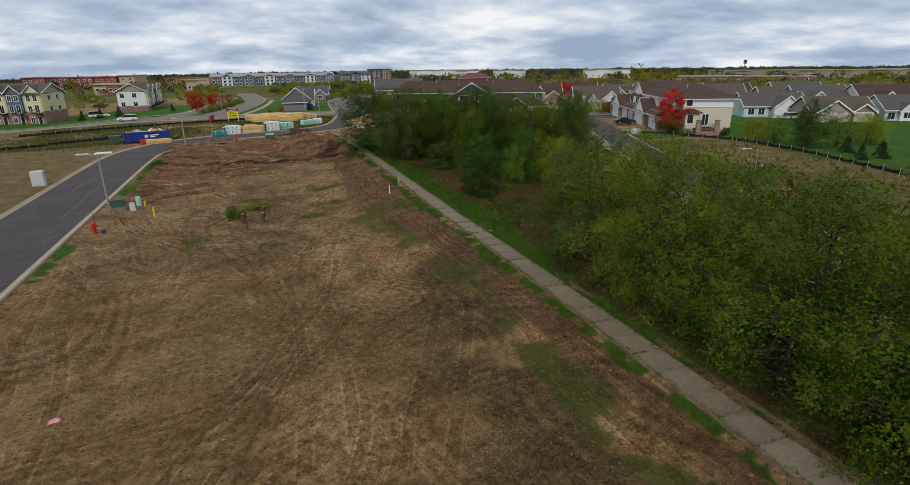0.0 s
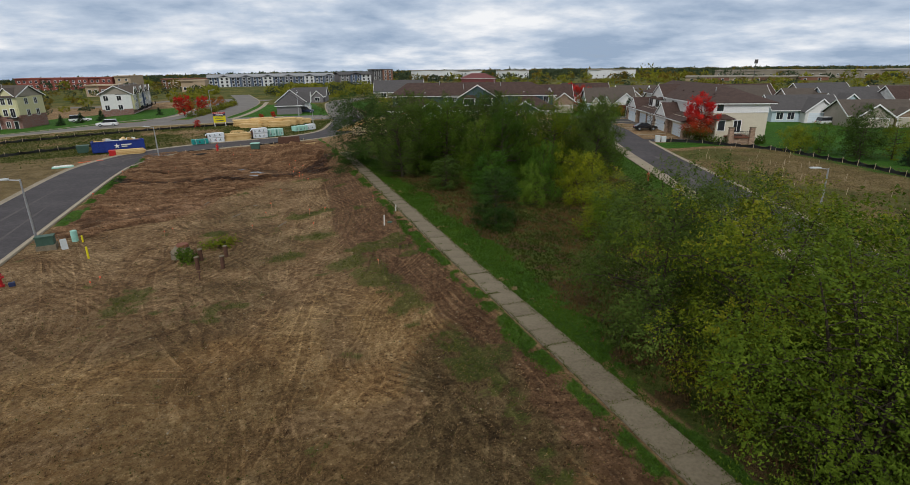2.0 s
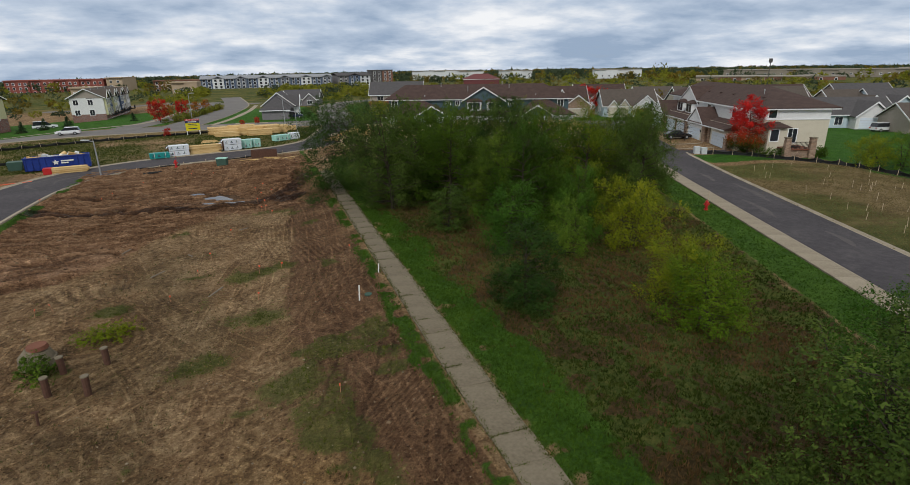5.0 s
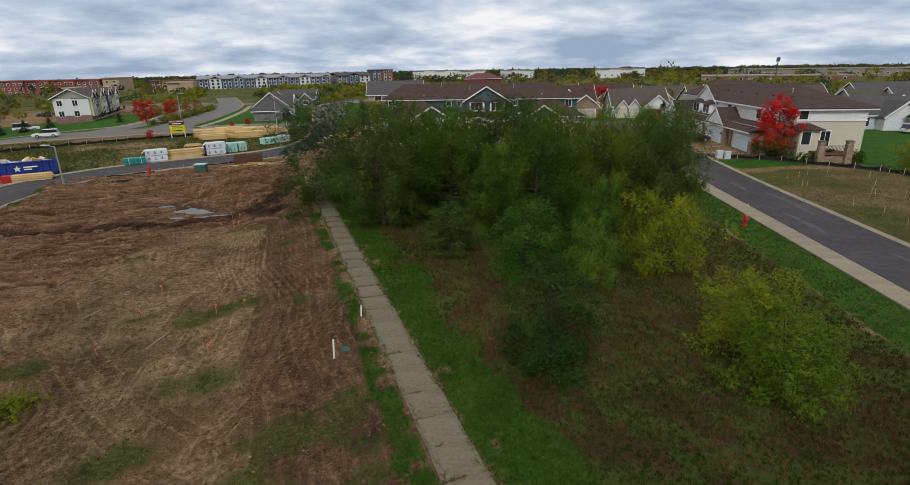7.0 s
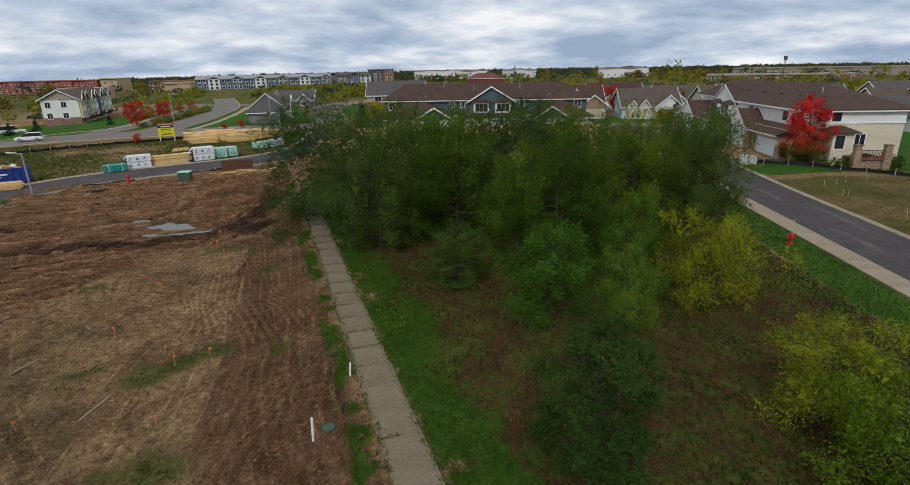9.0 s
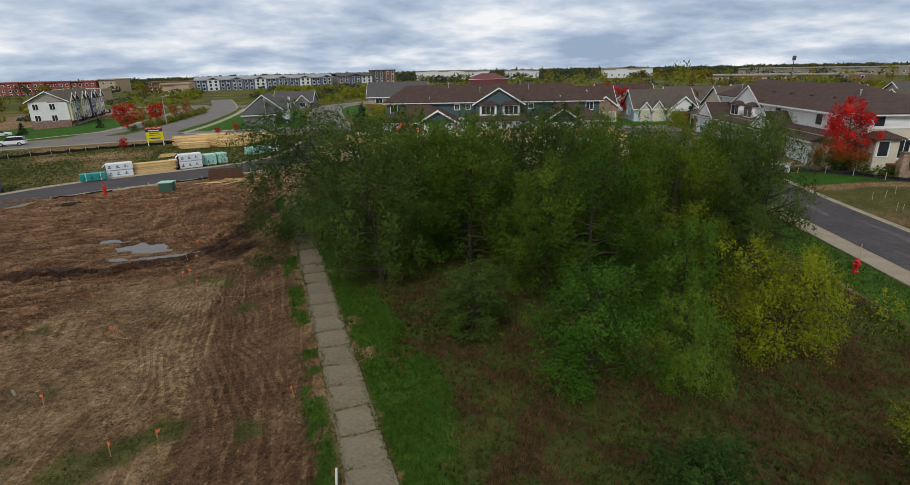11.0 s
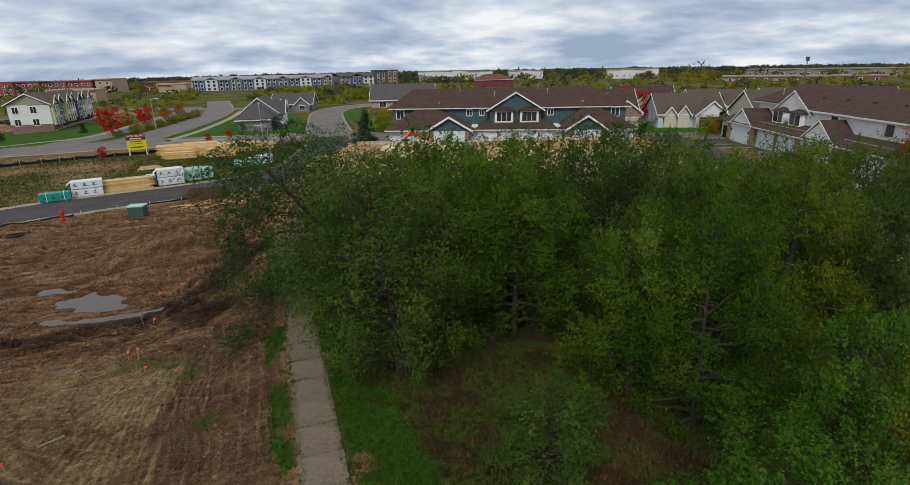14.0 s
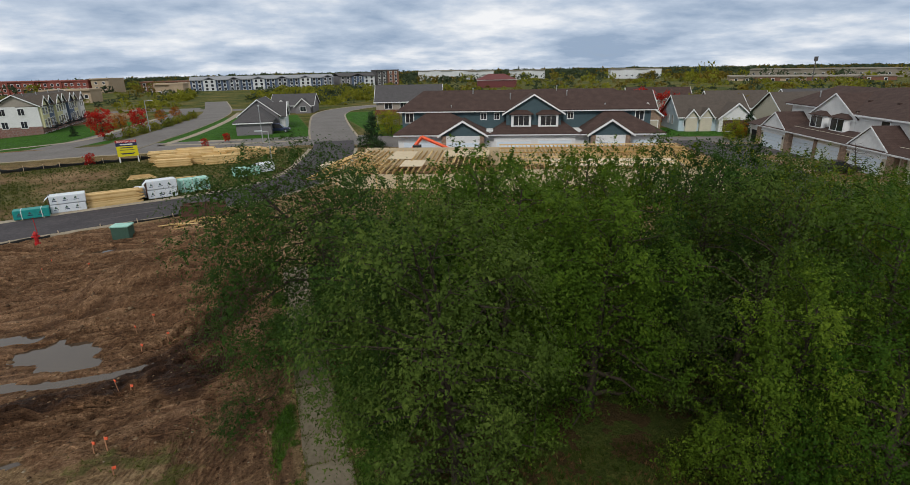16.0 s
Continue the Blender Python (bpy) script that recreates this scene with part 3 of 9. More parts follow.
for line, half, key in POOLS:
    d = near_line(line) + 0.22 * half * warp + 0.3 * half * fine_n
    inside = d < half
    water_z = float(np.percentile(height[inside], 35))
    ring = (d >= half) & (d < half + 0.8)
    height[ring] = np.maximum(height[ring], water_z + 0.025 + 0.05 * smooth01(half, half + 0.8, d[ring]))
    height[inside] = np.minimum(height[inside], water_z - 0.02 - 0.06 * smooth01(0, 0.5, (half - d[inside]) / half))
    pool_levels.append(water_z)
# rough grass and meadow
meadow = band(GX, 15.6, 200, 0.4) * (1 - smooth01(16.5, 17.5, GN + 0.5 * warp)) * (1 - smooth01(96, 104, GU)) * band(GY, -6, 400, 1)
height += meadow * (0.08 * warp + 0.03 * fine_n)
far = smooth01(0, 1, np.clip((np.hypot(GX, GY) - 300) / 900, 0, 1))
height += far * (6 * fbm(GX, GY, 0.0022, 3, 9) - 2) - far_drop(GX, GY)
# pavement and road beds lie a little under their slabs
height -= 0.02 * band(GX - path_bend(GY), WALK_X0 - 0.1, WALK_X1 + 0.1, 0.1) * (GY < 95)

# what covers it
right_verge = band(GN, 17.0, 20.5, 0.35)
path_verge = band(GX, WALK_X1 + 0.02, 17.3 - 1.8 * (1 - smooth01(20, 30, GY)) + 0.6 * warp2 + 0.4 * warp + 0.3 * fine_n, 0.5) * (GY < 88)
left_verge = band(GX, -14.6, -13.5 + 0.5 * warp, 0.25) * (GY < 97) * smooth01(-0.5, 0.2, warp + 0.5 * np.sin(GY * 0.35))
thin_edge = band(GX - path_bend(GY), WALK_X0 - 0.85 - 0.35 * warp, WALK_X0 - 0.02, 0.15) * smooth01(-0.35, 0.35, fine_n + warp + 0.3)
lawn = np.maximum.reduce([path_verge * 0.95 * smooth01(-1.0, -0.25, 0.8 * warp + 0.7 * fine_n), right_verge, left_verge * 0.9, thin_edge * 0.7])
yards = smooth01(-0.3, 0.3, GN - 44.6 - 0.19 * (96 - GU)) * (1 - smooth01(112, 113, GN)) * smooth01(10, 14, GU) * (1 - smooth01(150, 152, GU))
yards = np.maximum(yards, band(GN, 28.4, 48, 0.4) * band(GU, 100.0, 106, 0.4))
yards = np.maximum(yards, band(GX, -120, -14, 0.5) * band(GY - 0.22 * (GX + 20), 166, 215, 0.8))
yards = np.maximum(yards, smooth01(-0.3, 0.3, GX + 6.4 - 0.165 * (GY - 158)) * (GX < 22) * band(GY, 152.5, 214, 0.6))
yards = np.maximum(yards, band(GN, 10, 47, 0.4) * band(GU, 157.4, 172, 0.4))
yards = np.maximum(yards, band(GX, 33, 62, 0.4) * band(GY, 146, 215, 0.6))

weed_x = np.interp(GY, (4, 16, 24, 34, 44), (10.9, 10.6, 10.5, 9.6, 8.4)) + 0.5 * warp2
weed_w = np.interp(GY, (4, 16, 24, 34, 44), (0.8, 0.8, 0.7, 1.2, 1.2)) + 0.3 * warp
weeds = lot * band(GX, weed_x - weed_w, weed_x + weed_w, 0.45) * (1 - smooth01(40, 50, GY + 3 * warp)) * smooth01(-0.55, 0.3, warp + 0.6 * fine_n + 0.1) * 0.85
weeds = np.maximum(weeds, lot * smooth01(0.55, 1.0, warp + 0.25 * fine_n) * (1 - churn) * smooth01(30, 34, GY + 12 * smooth01(-4, 6, GX)) * 0.8)
dry = lot * smooth01(-0.25, 0.55, warp2 + 0.3 * warp + 0.45 - smooth01(28, 46, GY) * 0.9) * (1 - churn)
soil_edge = np.interp(GY, (0, 28, 34, 42, 48, 52, 57, 63, 75), (11.8, 11.4, 10.6, 8.6, 7.4, 7.7, 7.9, 8.9, 8.4)) + 0.55 * warp + 0.25 * fine_n
soil = lot * band(GX, soil_edge, WALK_X0 - 0.25, 0.45) * (0.85 + 0.3 * warp)
for wx, wy, wr in ((2.3, 59, 0.9), (5.1, 57.4, 1.0), (6.5, 57.9, 0.9), (7.8, 58.4, 0.8), (6.2, 51.1, 1.5), (10.2, 67.5, 0.8), (-1.5, 55, 1.0), (3.5, 47, 1.2), (7.5, 43.5, 1.4)):
    weeds = np.maximum(weeds, lot * np.clip(1.3 * np.exp(-((GX - wx) ** 2 + ((GY - wy) / 0.8) ** 2) / wr ** 2) * (1 + 0.5 * warp + 0.5 * fine_n), 0, 1))
bald = np.zeros_like(GX)
for wx, wy, ax, ay in ((6.4, 26.6, 1.9, 1.6), (3.2, 27.4, 1.6, 0.9), (-5.9, 29.2, 2.2, 1.0), (-1.2, 21.2, 1.6, 1.3), (-8.5, 38, 2.5, 1.2), (5.5, 33.5, 1.0, 2.6), (6.0, 40.5, 0.9, 4.0), (-4.5, 24, 1.3, 1.5), (1.5, 36.5, 0.5, 1.6), (-10.5, 26, 1.8, 1.4), (-2.0, 12.5, 1.6, 1.2)):
    bald = np.maximum(bald, np.clip(1.25 * np.exp(-((GX - wx) / ax) ** 2 - ((GY - wy) / ay) ** 2) + 0.45 * warp + 0.35 * fine_n - 0.12, 0, 1) * lot * (((GX - wx) / ax) ** 2 + ((GY - wy) / ay) ** 2 < 3))
for wx, wy, ax, ay in ((6.2, 18.6, 2.4, 2.4), (8.4, 14.8, 1.9, 3.4), (6.5, 12.0, 2.2, 2.2), (8.6, 9.5, 1.8, 3.2), (2.6, 24.5, 0.9, 1.0), (0.2, 43, 2.0, 1.4), (-11, 31.5, 1.6, 1.6)):
    dry = np.maximum(dry, 1.35 * lot * np.clip(np.exp(-((GX - wx) / ax) ** 2 - ((GY - wy) / ay) ** 2) * (1 + 0.5 * warp + 0.4 * fine_n), 0, 1))
# tyre tracks: for every place the distance across the nearest track of a set, and the length along it
def tyre_set(tracks):
    across, along = np.full_like(GX, 99.0), np.zeros_like(GX)
    iy = (gy > -2) & (gy < 106)
    ix = (gx > -15) & (gx < 13.6)
    X, Y = GX[np.ix_(iy, ix)], GY[np.ix_(iy, ix)]
    best, run = np.full_like(X, 99.0), np.zeros_like(X)
    for pts in tracks:
        c = np.array(pts, float)
        tt = np.linspace(0, len(c) - 1, 12 * (len(c) - 1) + 1)
        seg = np.clip(tt.astype(int), 0, len(c) - 2)
        f = (tt - seg)[:, None]
        p0, p1, p2, p3 = c[np.clip(seg - 1, 0, None)], c[seg], c[seg + 1], c[np.clip(seg + 2, None, len(c) - 1)]
        c = 0.5 * (2 * p1 + (p2 - p0) * f + (2 * p0 - 5 * p1 + 4 * p2 - p3) * f ** 2 + (3 * p1 - p0 - 3 * p2 + p3) * f ** 3)
        s0 = 0.0
        for (xa, ya), (xb, yb) in zip(c[:-1], c[1:]):
            dx, dy = xb - xa, yb - ya
            ln = math.hypot(dx, dy)
            g = ((X - xa) * dx + (Y - ya) * dy) / (ln * ln)
            d = np.hypot(X - xa - np.clip(g, 0, 1) * dx, Y - ya - np.clip(g, 0, 1) * dy)
            sign = np.where((X - xa) * dy - (Y - ya) * dx > 0, 1.0, -1.0)
            near = (d < np.abs(best)) & (d < 3)
            best, run = np.where(near, d * sign, best), np.where(near, s0 + np.clip(g, 0, 1) * ln, run)
            s0 += ln
    across[np.ix_(iy, ix)], along[np.ix_(iy, ix)] = best, run
    return across, along


ta = random.Random(91)


def arcs(count, box_, heads, bends):
    """Passes of a machine, each curling steadily."""
    out = []
    for k in range(count):
        x, y = ta.uniform(box_[0], box_[1]), ta.uniform(box_[2], box_[3])
        head, bend = ta.uniform(*heads), 1.9 * ta.uniform(*bends)
        pts = []
        for i in range(7):
            pts.append((x, y))
            x, y, head = x + 3.5 * math.sin(head), y + 3.5 * math.cos(head), head + bend
        out.append([q for q in pts if -13.6 < q[0] < 12.3])
    return [q for q in out if len(q) > 2]


TYRES = (
    tyre_set([[(11.6, -2), (12.0, 12), (11.7, 24), (11.2, 36), (9.3, 43), (9.2, 47.6), (8.6, 51.5), (9.0, 55), (9.3, 59), (9.2, 64), (9.6, 72), (8.4, 79)], [(6.4, 47.6), (7.5, 49.3), (8.1, 50.7), (9.1, 53.5)]] + arcs(5, (-12, 3, 2, 40), (-0.4, 0.5), (-0.08, 0.08))),
    tyre_set([[(12.2, -2), (11.5, 14), (12.1, 28), (11.8, 41.1), (11.2, 45.1), (10.6, 48.7), (10.3, 54.7), (10.8, 62.8), (11.2, 70), (10.6, 77), (7.6, 81), (0, 80.6), (-13, 83)]] + arcs(6, (-12, 5, 4, 46), (0.2, 1.3), (-0.14, 0.04))),
    tyre_set([[(12.4, 30), (11.4, 40), (11.6, 46), (11.0, 54), (12.1, 61.4), (12.0, 68.5), (10.9, 74), (8.0, 72.5), (8.6, 69)]] + arcs(6, (-6, 9, 4, 48), (-1.4, -0.3), (-0.04, 0.14)) + arcs(6, (-13, 2, 72, 98), (1.2, 1.9), (-0.1, 0.1))),
    tyre_set(arcs(7, (-13, 0, 62, 94), (1.0, 2.0), (-0.12, 0.12)) + arcs(6, (-12, 6, 6, 50), (-0.3, 0.3), (-0.1, 0.1))),
)
ochre = lot * (1 - smooth01(26, 48, GY + 5 * warp2 + 2 * warp))
left_field = (GX < -22.4) * 1.0
weeds = np.maximum(weeds, left_field * smooth01(95, 112, GY + 4 * warp) * (0.55 + 0.4 * warp) * (1 - smooth01(150, 156, GY)))
lumber_yard = band(GY - 0.22 * GX, 110, 147, 1) * band(GX, -40, 20, 0.5)
weeds = np.maximum(weeds, np.clip(lumber_yard * (0.8 + 0.6 * warp2), 0, 1))
right_lot = band(GN, 28.2, 58, 0.3) * (1 - smooth01(97, 99, GU))
straw = np.maximum(right_lot * 0.9, left_field * (1 - smooth01(100, 115, GY)) * 0.75)
weeds = np.maximum(weeds, right_lot * np.clip(0.25 + 0.9 * warp2, 0, 0.8))
country = smooth01(255, 300, np.hypot(GX, GY))
country = np.maximum(country, (1 - np.clip(lot + lawn + yards + meadow + right_lot + left_field + lumber_yard, 0, 1)) * smooth01(120, 180, GY))
layers = {"lawn": np.maximum(lawn, yards), "yard": yards, "meadow": meadow, "weeds": weeds, "dry": dry * (0.45 + 0.55 * smooth01(-7, 3, GX)), "bald": bald, "thatched": 0.38 + 0.42 * smooth01(3.5, 7.5, GX) * (1 - smooth01(28, 36, GY)), "ridge": np.clip(churn_ridge * 0.6, -1.6, 1.6), "soil": soil, "ochre": ochre, "churn": churn, "wet": wet, "ruts": np.clip(soft_ruts, -1, 2) * lot, "arc": arc, "straw": straw, "country": country}
for k, (flow_k, along_k, band_k) in enumerate(PASSES):
    layers["flow_%d" % k], layers["run_%d" % k], layers["band_%d" % k] = flow_k, along_k, band_k
for k, (across, along) in enumerate(TYRES):
    layers["across_%d" % k], layers["along_%d" % k] = across, along


def ground_z(x, y):
    i, j = int(np.clip(np.searchsorted(gx, x), 1, len(gx) - 1)), int(np.clip(np.searchsorted(gy, y), 1, len(gy) - 1))
    a, b = (x - gx[i - 1]) / (gx[i] - gx[i - 1]), (y - gy[j - 1]) / (gy[j] - gy[j - 1])
    return float((height[j - 1, i - 1] * (1 - a) + height[j - 1, i] * a) * (1 - b) + (height[j, i - 1] * (1 - a) + height[j, i] * a) * b)


def ground_material():
    mat = bpy.data.materials.new("ground")
    mat.use_nodes = True
    nodes, links = mat.node_tree.nodes, mat.node_tree.links
    bsdf = nodes["Principled BSDF"]
    bsdf.inputs["Specular IOR Level"].default_value = 0.15
    tc = nodes.new("ShaderNodeTexCoord")

    def noise_of(scale, detail=5, rough=0.6):
        nd = nodes.new("ShaderNodeTexNoise")
        nd.inputs["Scale"].default_value, nd.inputs["Detail"].default_value, nd.inputs["Roughness"].default_value = scale, detail, rough
        links.new(tc.outputs["Object"], nd.inputs["Vector"])
        return nd.outputs["Fac"]

    def calc(op, a, b=0.0, c=0.0):
        nd = nodes.new("ShaderNodeMath")
        nd.operation = op
        for i, v in enumerate((a, b, c)):
            if isinstance(v, (int, float)):
                nd.inputs[i].default_value = v
            else:
                links.new(v, nd.inputs[i])
        return nd.outputs[0]

    def tones(fac, *cols):
        cr = nodes.new("ShaderNodeValToRGB")
        els = cr.color_ramp.elements
        els[0].position, els[1].position = 0.405, 0.595
        els[0].color, els[1].color = (*cols[0], 1), (*cols[-1], 1)
        for i, c in enumerate(cols[1:-1]):
            els.new(0.405 + 0.19 * (i + 1) / (len(cols) - 1)).color = (*c, 1)
        links.new(fac, cr.inputs[0])
        return cr.outputs[0]

    def over(under, top, fac):
        mx = nodes.new("ShaderNodeMix")
        mx.data_type = "RGBA"
        links.new(fac, mx.inputs[0])
        links.new(under, mx.inputs[6])
        links.new(top, mx.inputs[7])
        return mx.outputs[2]

    def layer(name):
        nd = nodes.new("ShaderNodeAttribute")
        nd.attribute_name = name
        return nd.outputs["Fac"]

    grain, clod, patch, wide_n = noise_of(11, 6, 0.78), noise_of(3.2, 5, 0.65), noise_of(0.55, 4), noise_of(0.09, 4)

    def ragged(fac, amount=0.9):
        """Frays a layer's edge with noise."""
        nd = calc("MULTIPLY_ADD", calc("SUBTRACT", calc("MULTIPLY_ADD", clod, 0.5, calc("MULTIPLY", grain, 0.5)), 0.5), amount * 2.2, fac)
        mr = nodes.new("ShaderNodeMapRange")
        mr.interpolation_type = "SMOOTHSTEP"
        links.new(nd, mr.inputs[0])
        mr.inputs[1].default_value, mr.inputs[2].default_value = 0.32, 0.72
        return calc("MULTIPLY", mr.outputs[0], calc("GREATER_THAN", fac, 0.02))

    mixed = calc("ADD", calc("MULTIPLY", grain, 0.45), calc("ADD", calc("MULTIPLY", clod, 0.25), calc("MULTIPLY", patch, 0.30)))
    sand = tones(mixed, (0.15, 0.097, 0.050), (0.265, 0.177, 0.093), (0.40, 0.285, 0.162))
    dirt = tones(mixed, (0.138, 0.078, 0.043), (0.245, 0.144, 0.082), (0.36, 0.228, 0.14))
    red = tones(mixed, (0.095, 0.051, 0.027), (0.17, 0.096, 0.052), (0.25, 0.153, 0.088))
    thatch = tones(mixed, (0.042, 0.032, 0.014), (0.088, 0.066, 0.030), (0.17, 0.127, 0.066))
    weed = tones(mixed, (0.032, 0.056, 0.008), (0.062, 0.094, 0.014), (0.125, 0.13, 0.03))
    turf = tones(mixed, (0.028, 0.068, 0.007), (0.052, 0.118, 0.012), (0.09, 0.165, 0.02))
    brown = tones(mixed, (0.044, 0.031, 0.011), (0.09, 0.058, 0.022), (0.15, 0.097, 0.04))
    hay = tones(mixed, (0.095, 0.07, 0.028), (0.18, 0.13, 0.058), (0.29, 0.215, 0.11))
    open_land = tones(calc("MULTIPLY_ADD", wide_n, 0.7, calc("MULTIPLY", patch, 0.3)), (0.04, 0.06, 0.010), (0.085, 0.09, 0.016), (0.15, 0.12, 0.034))
    ochre = tones(mixed, (0.175, 0.106, 0.044), (0.31, 0.2, 0.086), (0.45, 0.315, 0.16))
    col = over(sand, ochre, calc("MULTIPLY", ragged(layer("ochre"), 0.7), 0.85))
    fleck = nodes.new("ShaderNodeMapRange")
    links.new(noise_of(6.5, 4, 0.75), fleck.inputs[0])
    fleck.inputs[1].default_value, fleck.inputs[2].default_value = 0.55, 0.62
    fleck_at = nodes.new("ShaderNodeMapRange")
    links.new(noise_of(0.33, 3, 0.6), fleck_at.inputs[0])
    fleck_at.inputs[1].default_value, fleck_at.inputs[2].default_value = 0.42, 0.62
    flecks = calc("MULTIPLY", fleck.outputs[0], calc("MULTIPLY_ADD", fleck_at.outputs[0], 0.55, 0.14))
    crumbs = tones(mixed, (0.035, 0.028, 0.012), (0.065, 0.05, 0.022), (0.10, 0.08, 0.04))
    col = over(col, crumbs, flecks)
    # paler, drier sheets of sand between darker, damp ones
    zone = nodes.new("ShaderNodeMapRange")
    zone.interpolation_type = "SMOOTHSTEP"
    links.new(calc("ADD", calc("MULTIPLY", noise_of(0.16, 6, 0.62), 0.75), calc("MULTIPLY", clod, 0.25)), zone.inputs[0])
    zone.inputs[1].default_value, zone.inputs[2].default_value = 0.44, 0.57
    sheets = nodes.new("ShaderNodeMix")
    sheets.data_type, sheets.blend_type = "RGBA", "MULTIPLY"
    sheets.inputs[0].default_value = 1.0
    links.new(col, sheets.inputs[6])
    tone = nodes.new("ShaderNodeMix")
    tone.data_type = "RGBA"
    links.new(zone.outputs[0], tone.inputs[0])
    tone.inputs[6].default_value, tone.inputs[7].default_value = (0.92, 0.87, 0.84, 1), (1.16, 1.17, 1.19, 1)
    links.new(tone.outputs[2], sheets.inputs[7])
    col = sheets.outputs[2]
    bare_sand = tones(calc("MULTIPLY_ADD", grain, 0.4, calc("MULTIPLY", clod, 0.6)), (0.17, 0.108, 0.052), (0.255, 0.168, 0.085), (0.34, 0.232, 0.125))
    col = over(col, thatch, calc("MULTIPLY", ragged(layer("dry"), 1.6), layer("thatched")))
    col = over(col, bare_sand, calc("MULTIPLY", ragged(layer("bald"), 0.7), 0.8))
    col = over(col, red, calc("MULTIPLY", ragged(layer("soil")), 0.85))
    col = over(col, dirt, calc("MULTIPLY", ragged(layer("churn"), 0.6), 0.9))
    # long ridges and smears thrown up by wheels
    turned = nodes.new("ShaderNodeMapping")
    turned.inputs["Rotation"].default_value = (0, 0, radians(9))
    turned.inputs["Scale"].default_value = (0.16, 1.0, 1.0)
    links.new(tc.outputs["Object"], turned.inputs["Vector"])
    smear = nodes.new("ShaderNodeTexNoise")
    smear.inputs["Scale"].default_value, smear.inputs["Detail"].default_value, smear.inputs["Roughness"].default_value, smear.inputs["Distortion"].default_value = 1.5, 6, 0.66, 0.6
    links.new(turned.outputs[0], smear.inputs["Vector"])
    furrow = nodes.new("ShaderNodeMapRange")
    furrow.interpolation_type = "SMOOTHSTEP"
    links.new(smear.outputs["Fac"], furrow.inputs[0])
    furrow.inputs[1].default_value, furrow.inputs[2].default_value = 0.42, 0.58
    streak = nodes.new("ShaderNodeMix")
    streak.data_type = "RGBA"
    links.new(furrow.outputs[0], streak.inputs[0])
    streak.inputs[6].default_value, streak.inputs[7].default_value = (0.78, 0.73, 0.70, 1), (1.18, 1.17, 1.16, 1)
    smeared = nodes.new("ShaderNodeMix")
    smeared.data_type, smeared.blend_type = "RGBA", "MULTIPLY"
    links.new(layer("churn"), smeared.inputs[0])
    links.new(col, smeared.inputs[6])
    links.new(streak.outputs[2], smeared.inputs[7])
    col = smeared.outputs[2]
    furrows = calc("MULTIPLY", furrow.outputs[0], layer("churn"))
    col = over(col, hay, ragged(layer("straw"), 0.4))
    col = over(col, open_land, layer("country"))
    col = over(col, weed, calc("MULTIPLY", ragged(layer("weeds"), 1.4), 0.72))
    col = over(col, brown, ragged(layer("meadow"), 0.5))
    green_in_meadow = calc("MULTIPLY", layer("meadow"), calc("GREATER_THAN", patch, 0.48))
    col = over(col, weed, calc("MULTIPLY", ragged(green_in_meadow, 0.8), 0.9))
    col = over(col, turf, ragged(layer("lawn"), 0.45))
    mown = tones(mixed, (0.023, 0.072, 0.006), (0.038, 0.115, 0.009), (0.062, 0.155, 0.014))
    col = over(col, mown, layer("yard"))
    rut = layer("ruts")
    sp = nodes.new("ShaderNodeSeparateXYZ")
    links.new(tc.outputs["Object"], sp.inputs[0])

    def lines(angle, spacing, wander, freq, mask_freq, mask_at, seed):
        """Bundles of parallel wheel marks that wander over the land, in patches. Depth 0 to 1."""
        shift = nodes.new("ShaderNodeVectorMath")
        links.new(tc.outputs["Object"], shift.inputs[0])
        shift.inputs[1].default_value = (seed * 37.0, seed * 53.0, 0)

        def low(f, detail=2.0):
            nd = nodes.new("ShaderNodeTexNoise")
            nd.inputs["Scale"].default_value, nd.inputs["Detail"].default_value = f, detail
            links.new(shift.outputs[0], nd.inputs["Vector"])
            return nd.outputs["Fac"]

        c0, s0 = math.cos(radians(angle)), math.sin(radians(angle))
        c = calc("ADD", calc("MULTIPLY", sp.outputs["X"], c0), calc("MULTIPLY", sp.outputs["Y"], s0))
        c = calc("MULTIPLY_ADD", low(freq), wander, c)
        along = calc("SUBTRACT", calc("MULTIPLY", sp.outputs["Y"], c0), calc("MULTIPLY", sp.outputs["X"], s0))
        wave = calc("SINE", calc("MULTIPLY", c, 2 * math.pi / spacing))
        bars = calc("MULTIPLY_ADD", calc("SINE", calc("MULTIPLY", along, 2 * math.pi / 0.27)), 0.2, 0.8)
        deep = calc("MULTIPLY", calc("MINIMUM", calc("MULTIPLY", calc("MAXIMUM", calc("SUBTRACT", wave, 0.25), 0.0), 2.6), 1.0), bars)
        mr = nodes.new("ShaderNodeMapRange")
        mr.interpolation_type = "SMOOTHSTEP"
        links.new(calc("MULTIPLY_ADD", low(mask_freq, 4.0), 0.8, calc("MULTIPLY", clod, 0.2)), mr.inputs[0])
        mr.inputs[1].default_value, mr.inputs[2].default_value = mask_at, mask_at + 0.1
        return calc("MULTIPLY", deep, mr.outputs[0])

    bare = calc("SUBTRACT", 1.0, calc("MINIMUM", calc("ADD", calc("ADD", layer("lawn"), layer("meadow")), calc("ADD", calc("ADD", layer("country"), layer("straw")), calc("MULTIPLY", layer("weeds"), 0.8))), 1.0))
